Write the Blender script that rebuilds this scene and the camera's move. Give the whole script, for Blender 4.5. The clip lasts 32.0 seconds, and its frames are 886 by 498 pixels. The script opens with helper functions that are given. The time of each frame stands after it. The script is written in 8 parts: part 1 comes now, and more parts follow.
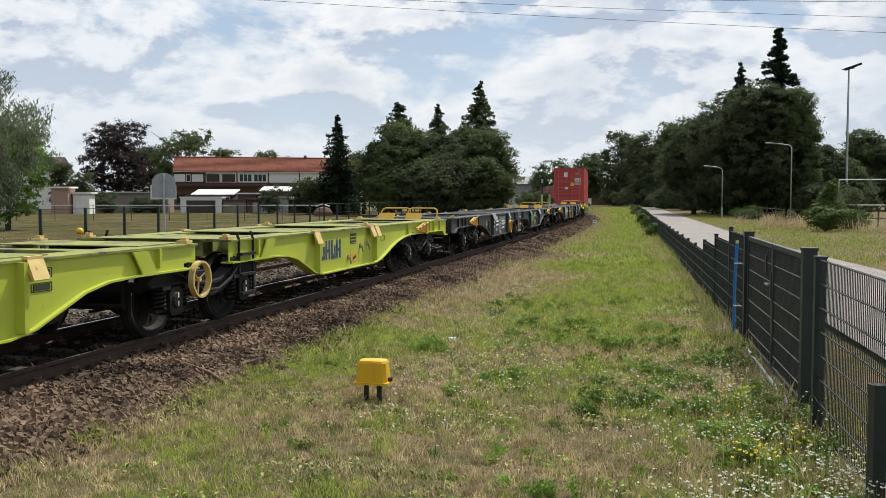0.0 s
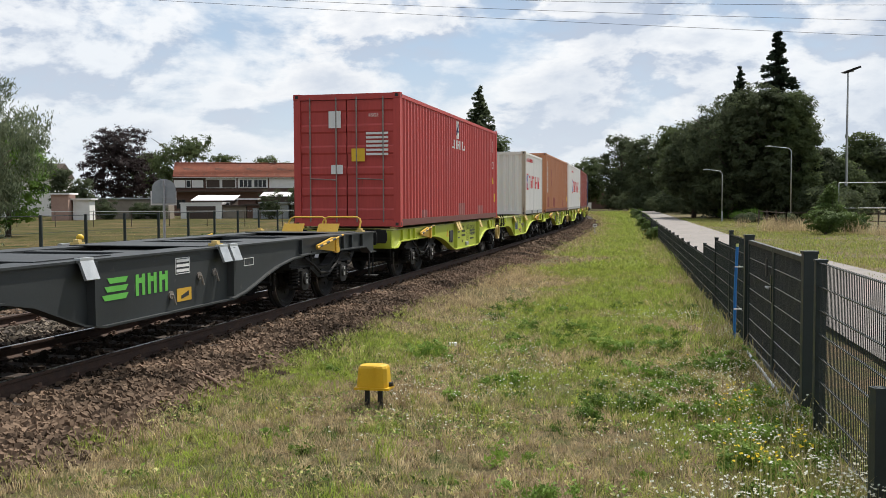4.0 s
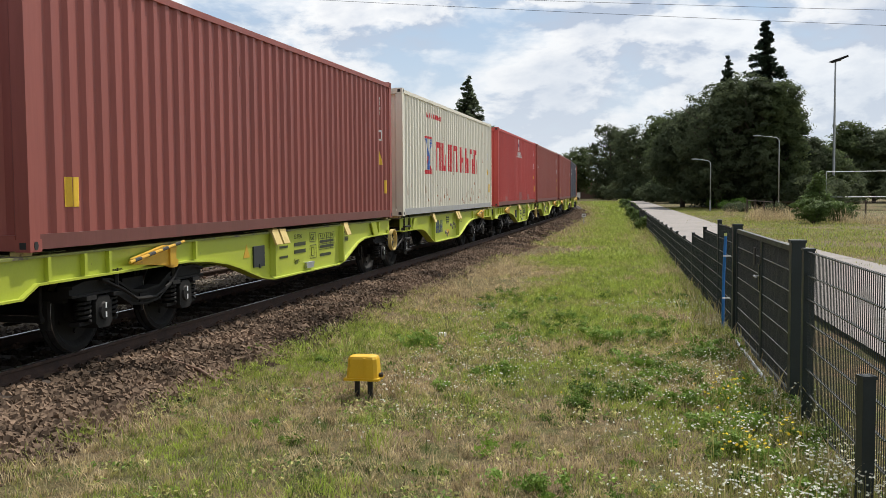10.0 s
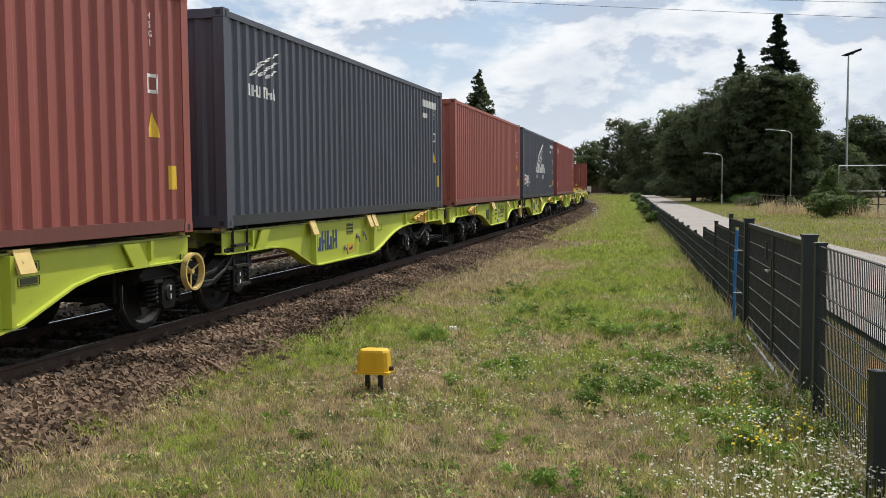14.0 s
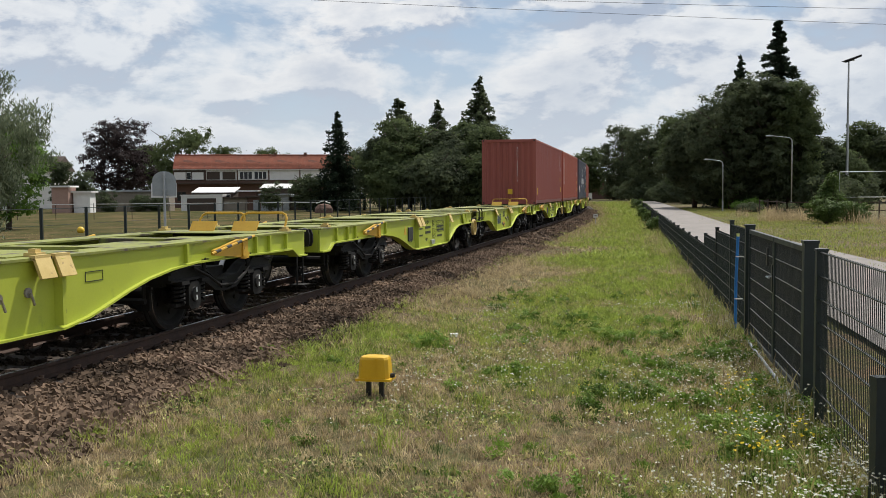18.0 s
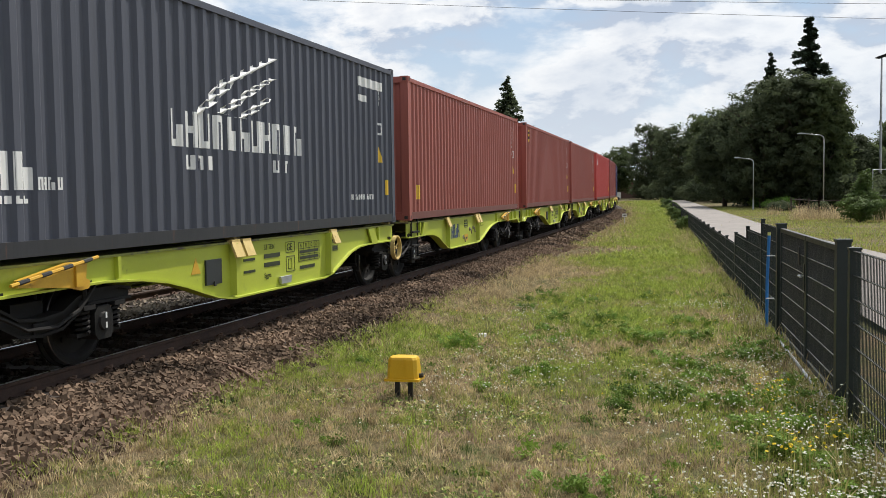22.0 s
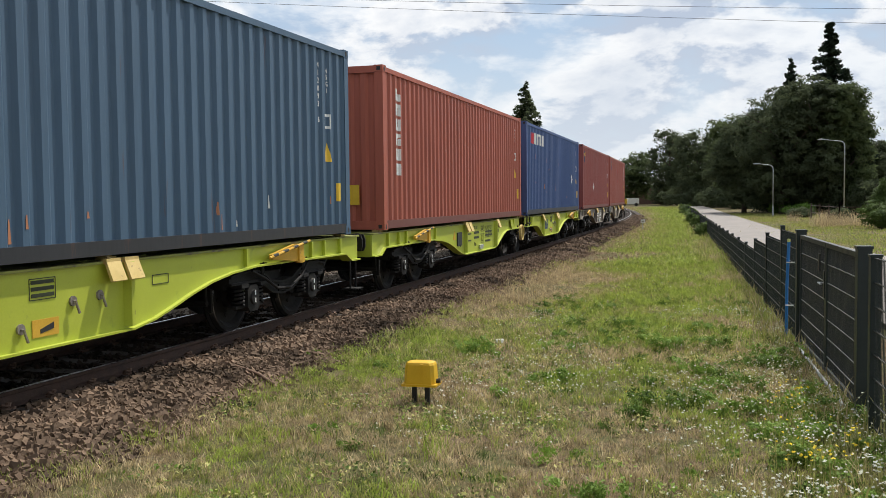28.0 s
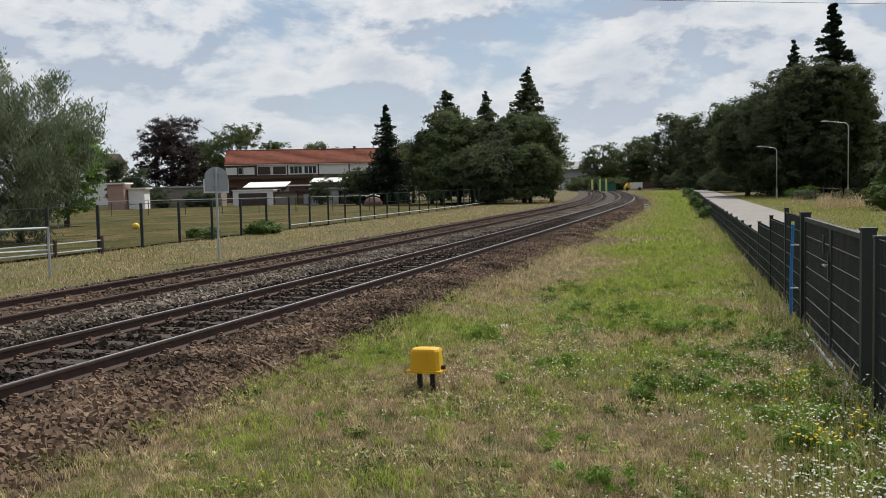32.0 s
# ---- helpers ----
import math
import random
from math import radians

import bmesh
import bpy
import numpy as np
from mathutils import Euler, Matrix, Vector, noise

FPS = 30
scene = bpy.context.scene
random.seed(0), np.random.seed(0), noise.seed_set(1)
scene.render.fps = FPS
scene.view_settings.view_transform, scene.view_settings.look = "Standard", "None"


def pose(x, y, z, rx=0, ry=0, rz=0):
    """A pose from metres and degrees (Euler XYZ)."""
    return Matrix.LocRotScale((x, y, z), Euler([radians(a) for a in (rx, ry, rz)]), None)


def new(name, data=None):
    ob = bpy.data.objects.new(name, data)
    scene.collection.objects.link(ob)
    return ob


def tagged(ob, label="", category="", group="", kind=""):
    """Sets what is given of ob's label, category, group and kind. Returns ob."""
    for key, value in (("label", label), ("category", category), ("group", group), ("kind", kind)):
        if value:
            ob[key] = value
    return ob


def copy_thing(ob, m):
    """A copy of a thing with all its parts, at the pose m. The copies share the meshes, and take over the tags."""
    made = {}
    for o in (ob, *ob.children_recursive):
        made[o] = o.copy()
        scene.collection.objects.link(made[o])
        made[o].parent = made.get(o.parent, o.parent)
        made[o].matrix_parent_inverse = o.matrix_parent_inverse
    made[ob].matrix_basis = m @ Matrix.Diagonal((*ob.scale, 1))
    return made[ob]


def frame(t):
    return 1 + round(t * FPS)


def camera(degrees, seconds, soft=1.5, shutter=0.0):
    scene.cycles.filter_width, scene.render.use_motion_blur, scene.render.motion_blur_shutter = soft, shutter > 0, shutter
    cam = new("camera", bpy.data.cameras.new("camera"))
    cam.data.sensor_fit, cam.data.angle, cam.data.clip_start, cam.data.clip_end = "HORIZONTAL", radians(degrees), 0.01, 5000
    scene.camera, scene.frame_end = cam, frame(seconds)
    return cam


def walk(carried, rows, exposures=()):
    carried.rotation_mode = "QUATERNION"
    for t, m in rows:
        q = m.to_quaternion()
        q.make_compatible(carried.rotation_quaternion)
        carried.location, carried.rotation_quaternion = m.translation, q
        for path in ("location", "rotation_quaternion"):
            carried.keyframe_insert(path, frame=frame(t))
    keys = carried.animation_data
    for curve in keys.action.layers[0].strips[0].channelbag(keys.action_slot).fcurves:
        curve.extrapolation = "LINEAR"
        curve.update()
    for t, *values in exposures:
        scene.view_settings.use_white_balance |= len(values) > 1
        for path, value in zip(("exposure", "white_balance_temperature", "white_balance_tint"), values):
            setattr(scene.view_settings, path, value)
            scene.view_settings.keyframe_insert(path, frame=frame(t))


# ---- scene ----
# ---------------------------------------------------------------- camera
LENS, EYE, SECONDS = 49.6, 1.71, 32.0
cam = camera(LENS, SECONDS, soft=0.7)
# seconds, yaw, pitch, roll of the hand-held camera, which stays on its spot
HELD = [
    (0, -2.94, -3.12, -0.05), (0.5, -3.18, -3.00, 0.08), (1, -2.92, -2.96, 0.17), (1.5, -2.90, -2.90, 0.13),
    (2, -3.51, -2.85, 0.09), (2.5, -3.71, -2.84, -0.03), (3, -3.23, -2.79, 0.11), (3.5, -2.92, -2.85, 0.18),
    (5.5, -3.24, -2.76, 0.21), (6, -3.42, -2.88, 0.15), (6.5, -3.48, -3.14, 0.17), (7, -3.34, -3.30, 0.18),
    (7.5, -3.24, -3.30, 0.24), (8, -3.12, -3.26, 0.44), (8.5, -3.15, -3.22, 0.59), (9, -3.29, -3.30, 0.63),
    (9.5, -3.48, -3.32, 0.51), (10, -3.59, -3.41, 0.40), (10.5, -3.76, -3.60, 0.43), (11, -3.68, -3.67, 0.52),
    (11.5, -3.71, -3.68, 0.45), (12, -3.63, -3.77, 0.33), (12.5, -3.12, -3.83, 0.37), (13, -2.78, -3.84, 0.46),
    (13.5, -2.86, -3.82, 0.40), (15.5, -3.32, -3.53, 0.39), (16, -3.52, -3.44, 0.39), (16.5, -3.66, -3.32, 0.43),
    (17, -3.66, -3.18, 0.48), (17.5, -3.55, -3.31, 0.41), (18, -2.91, -3.37, 0.45), (18.5, -1.53, -3.32, 0.63),
    (19, -0.33, -3.28, 0.82), (19.5, 0.06, -3.40, 0.86), (20, -0.00, -3.57, 0.86), (20.5, -0.22, -3.57, 0.84),
    (21, -0.63, -3.59, 0.81), (21.5, -1.07, -3.58, 0.74), (22, -1.24, -3.34, 0.76), (22.5, -1.35, -3.36, 0.86),
    (23, -1.29, -3.82, 1.14), (23.5, -0.87, -3.85, 1.09), (24, -0.22, -3.46, 0.92), (24.5, 0.49, -3.51, 1.00),
    (26.5, 0.47, -3.39, 1.09), (27, 0.22, -3.14, 0.90), (27.5, 0.18, -2.97, 0.84), (28, -0.18, -3.01, 0.60),
    (28.5, -1.21, -2.78, 0.56), (29, -1.89, -2.82, 0.50), (29.5, -0.92, -3.08, 0.85), (30, 0.58, -3.26, 1.06),
    (30.5, 0.81, -3.29, 1.16), (31, 0.60, -3.16, 1.40), (31.5, 0.22, -3.26, 1.29), (32, -0.00, -3.81, 1.27),
]
walk(cam, [(t, pose(0, 0, EYE, 90 + tilt, lean, turn)) for t, turn, tilt, lean in HELD],
     [(0, 0.0), (3, 0.05), (15.5, 0.05), (17.1, 0.16), (17.7, -0.16), (18.3, -0.16), (19, 0.05), (30, 0.05), (31, 0.03), (32, -0.24)])

# ---------------------------------------------------------------- sky, sun, exposure
SUN_AZ, SUN_EL = 52.0, 55.0      # degrees from +x towards +y, and above the horizon
scene.view_settings.exposure = 0.0
to_sun = Vector((math.cos(radians(SUN_AZ)) * math.cos(radians(SUN_EL)), math.sin(radians(SUN_AZ)) * math.cos(radians(SUN_EL)), math.sin(radians(SUN_EL))))
sun = new("sun", bpy.data.lights.new("sun", "SUN"))
sun.data.energy, sun.data.angle, sun.data.color = 5.0, radians(0.9), (1.0, 0.95, 0.87)
sun.rotation_euler = to_sun.to_track_quat("Z", "Y").to_euler()


class Nodes:
    """A small writer for node trees."""

    def __init__(self, tree):
        self.tree = tree
        tree.nodes.clear()

    def add(self, kind, *links, **values):
        node = self.tree.nodes.new(kind)
        for key, value in values.items():
            name = key[2:]
            node.inputs[int(name) if name.isdigit() else name.replace("_", " ")].default_value = value
        for name, socket in links:
            self.tree.links.new(socket, node.inputs[name])
        return node

    def math(self, op, a, b=None, clamp=False):
        node = self.tree.nodes.new("ShaderNodeMath")
        node.operation, node.use_clamp = op, clamp
        for i, value in enumerate((a, b)):
            if value is None:
                continue
            if isinstance(value, (int, float)):
                node.inputs[i].default_value = value
            else:
                self.tree.links.new(value, node.inputs[i])
        return node.outputs[0]

    def ramp(self, socket, stops):
        node = self.tree.nodes.new("ShaderNodeValToRGB")
        while len(node.color_ramp.elements) < len(stops):
            node.color_ramp.elements.new(0.5)
        for el, (at, c) in zip(node.color_ramp.elements, stops):
            el.position, el.color = at, (c, c, c, 1) if isinstance(c, (int, float)) else (*c, 1)
        self.tree.links.new(socket, node.inputs[0])
        return node.outputs[0]

    def mix(self, fac, a, b, kind="MIX"):
        node = self.tree.nodes.new("ShaderNodeMix")
        node.data_type, node.blend_type = "RGBA", kind
        for i, value in ((0, fac), (6, a), (7, b)):
            if isinstance(value, (int, float)):
                node.inputs[i].default_value = value
            elif isinstance(value, tuple):
                node.inputs[i].default_value = (*value, 1)
            else:
                self.tree.links.new(value, node.inputs[i])
        return node.outputs[2]


def make_world():
    world = bpy.data.worlds.new("sky")
    scene.world = world
    world.use_nodes = True
    n = Nodes(world.node_tree)
    sky = n.add("ShaderNodeTexSky")
    sky.sky_type, sky.sun_disc, sky.sun_elevation, sky.sun_rotation = "NISHITA", False, radians(SUN_EL), radians(90 - SUN_AZ)
    sky.air_density, sky.dust_density, sky.ozone_density = 1.0, 0.5, 1.2
    co = n.add("ShaderNodeTexCoord")
    xyz = n.add("ShaderNodeSeparateXYZ", ("Vector", co.outputs["Generated"]))
    up = n.math("MAXIMUM", xyz.outputs[2], 0.0)
    # heaped clouds: the direction, flattened, so that they lie in level banks; their undersides are grey and their tops bright
    flat = n.add("ShaderNodeCombineXYZ", ("X", xyz.outputs[0]), ("Y", xyz.outputs[1]), ("Z", n.math("MULTIPLY", up, 2.1)))
    above = n.add("ShaderNodeCombineXYZ", ("X", xyz.outputs[0]), ("Y", xyz.outputs[1]), ("Z", n.math("ADD", n.math("MULTIPLY", up, 2.1), 0.05)))
    heap = n.add("ShaderNodeTexNoise", ("Vector", flat.outputs[0]), i_Scale=7.0, i_Detail=12.0, i_Roughness=0.56, i_Distortion=0.15)
    heap_up = n.add("ShaderNodeTexNoise", ("Vector", above.outputs[0]), i_Scale=7.0, i_Detail=12.0, i_Roughness=0.56, i_Distortion=0.15)
    veil = n.add("ShaderNodeTexNoise", ("Vector", flat.outputs[0]), i_Scale=2.6, i_Detail=5.0, i_Roughness=0.55)
    cover = n.ramp(n.math("ADD", n.math("MULTIPLY", heap.outputs[0], 0.7), n.math("MULTIPLY", veil.outputs[0], 0.3)), [(0.39, 0.0), (0.50, 1.0)])
    relief = n.math("ADD", n.math("SUBTRACT", heap.outputs[0], heap_up.outputs[0]), 0.5)
    thick = n.ramp(heap.outputs[0], [(0.52, 1.0), (0.68, 0.0)])
    lit = n.math("MULTIPLY", n.ramp(relief, [(0.44, 0.0), (0.50, 0.78), (0.54, 1.0)]), n.math("ADD", n.math("MULTIPLY", thick, 0.75), 0.25))
    white = n.mix(n.ramp(veil.outputs[0], [(0.36, 0.0), (0.62, 1.0)]), (12.9, 12.8, 12.7), (10.8, 11.3, 11.9))
    cloud = n.mix(lit, (5.9, 6.9, 8.6), white)
    haze = n.ramp(up, [(0.0, 0.85), (0.09, 0.40), (0.2, 0.0)])
    color = n.mix(cover, n.mix(0.65, sky.outputs[0], (6.0, 8.0, 10.6)), cloud)
    color = n.mix(haze, color, (9.2, 9.9, 10.6))
    # thin cloud scatters forwards: the sky is brightest round the sun and dims towards the far side
    aim = n.add("ShaderNodeVectorMath", (0, co.outputs["Generated"]))
    aim.operation, aim.inputs[1].default_value = "DOT_PRODUCT", to_sun
    spread = n.ramp(n.math("ADD", n.math("MULTIPLY", aim.outputs["Value"], 0.5), 0.5), [(0.12, 0.42), (0.42, 0.62), (0.62, 1.0), (1.0, 1.0)])
    color = n.mix(1.0, color, spread, "MULTIPLY")
    bg = n.add("ShaderNodeBackground", ("Color", color), i_Strength=0.080)
    out = n.add("ShaderNodeOutputWorld", ("Surface", bg.outputs[0]))


make_world()


# ---------------------------------------------------------------- materials
def surface(name, c1, c2, scale=6.0, rough=0.6, metal=0.0, bump=0.15, fine=60.0, spots=None, space="Object", rnd=0.0, spec=0.5, streak=1.0, rough2=None):
    """A paint, stone, earth or metal: two colours mixed at two scales, fine relief, and spots (colour, cover, scale) of wear."""
    m = bpy.data.materials.new(name)
    m.use_nodes = True
    n = Nodes(m.node_tree)
    if space == "World":
        where = n.add("ShaderNodeNewGeometry").outputs["Position"]
    else:
        where = n.add("ShaderNodeTexCoord").outputs["Object"]
    if streak != 1.0:
        where = n.add("ShaderNodeMapping", ("Vector", where), i_Scale=(1, 1, streak)).outputs[0]
    a = n.add("ShaderNodeTexNoise", ("Vector", where), i_Scale=scale, i_Detail=6.0, i_Roughness=0.6)
    b = n.add("ShaderNodeTexNoise", ("Vector", where), i_Scale=fine, i_Detail=3.0, i_Roughness=0.6)
    f = n.math("ADD", n.math("MULTIPLY", a.outputs[0], 0.65), n.math("MULTIPLY", b.outputs[0], 0.35))
    f = n.ramp(f, [(0.34, 0.0), (0.66, 1.0)])
    col = n.mix(f, c1, c2)
    if spots:
        for color, cover, size in spots:
            s = n.add("ShaderNodeTexNoise", ("Vector", where), i_Scale=size, i_Detail=8.0, i_Roughness=0.68)
            k = n.ramp(s.outputs[0], [(1 - cover - 0.04, 0.0), (1 - cover + 0.05, 1.0)])
            col = n.mix(k, col, color)
    if rnd:
        r = n.add("ShaderNodeObjectInfo").outputs["Random"]
        val = n.math("ADD", n.math("MULTIPLY", r, 2 * rnd), 1 - rnd)
        hsv = n.add("ShaderNodeHueSaturation", ("Color", col), ("Value", val))
        col = hsv.outputs[0]
    p = n.add("ShaderNodeBsdfPrincipled", ("Base Color", col), i_Metallic=metal, i_Roughness=rough)
    p.inputs["Specular IOR Level"].default_value = spec
    rr = n.ramp(a.outputs[0], [(0.3, rough), (0.7, rough2 if rough2 is not None else min(1.0, rough + 0.15))])
    n.tree.links.new(rr, p.inputs["Roughness"])
    if bump:
        h = n.add("ShaderNodeBump", ("Height", b.outputs[0]), i_Strength=bump, i_Distance=0.02)
        n.tree.links.new(h.outputs[0], p.inputs["Normal"])
    n.add("ShaderNodeOutputMaterial", ("Surface", p.outputs[0]))
    return m


def leafy(name, dark, light, rough=0.6, through_light=0.25, lump=0.8, own=0.4):
    """Leaves and grass: the colour varies from piece to piece, and some light passes through."""
    m = bpy.data.materials.new(name)
    m.use_nodes = True
    n = Nodes(m.node_tree)
    g = n.add("ShaderNodeNewGeometry")
    big = n.add("ShaderNodeTexNoise", ("Vector", g.outputs["Position"]), i_Scale=lump, i_Detail=4.0, i_Roughness=0.6)
    f = n.math("ADD", n.math("MULTIPLY", g.outputs["Random Per Island"], own), n.math("MULTIPLY", n.ramp(big.outputs[0], [(0.38, 0.0), (0.62, 1.0)]), 1 - own))
    col = n.mix(f, dark, light)
    p = n.add("ShaderNodeBsdfPrincipled", ("Base Color", col), i_Roughness=rough)
    p.inputs["Specular IOR Level"].default_value = 0.12
    t = n.add("ShaderNodeBsdfTranslucent", ("Color", col))
    mix = n.add("ShaderNodeMixShader", i_0=through_light)
    n.tree.links.new(p.outputs[0], mix.inputs[1])
    n.tree.links.new(t.outputs[0], mix.inputs[2])
    n.add("ShaderNodeOutputMaterial", ("Surface", mix.outputs[0]))
    return m


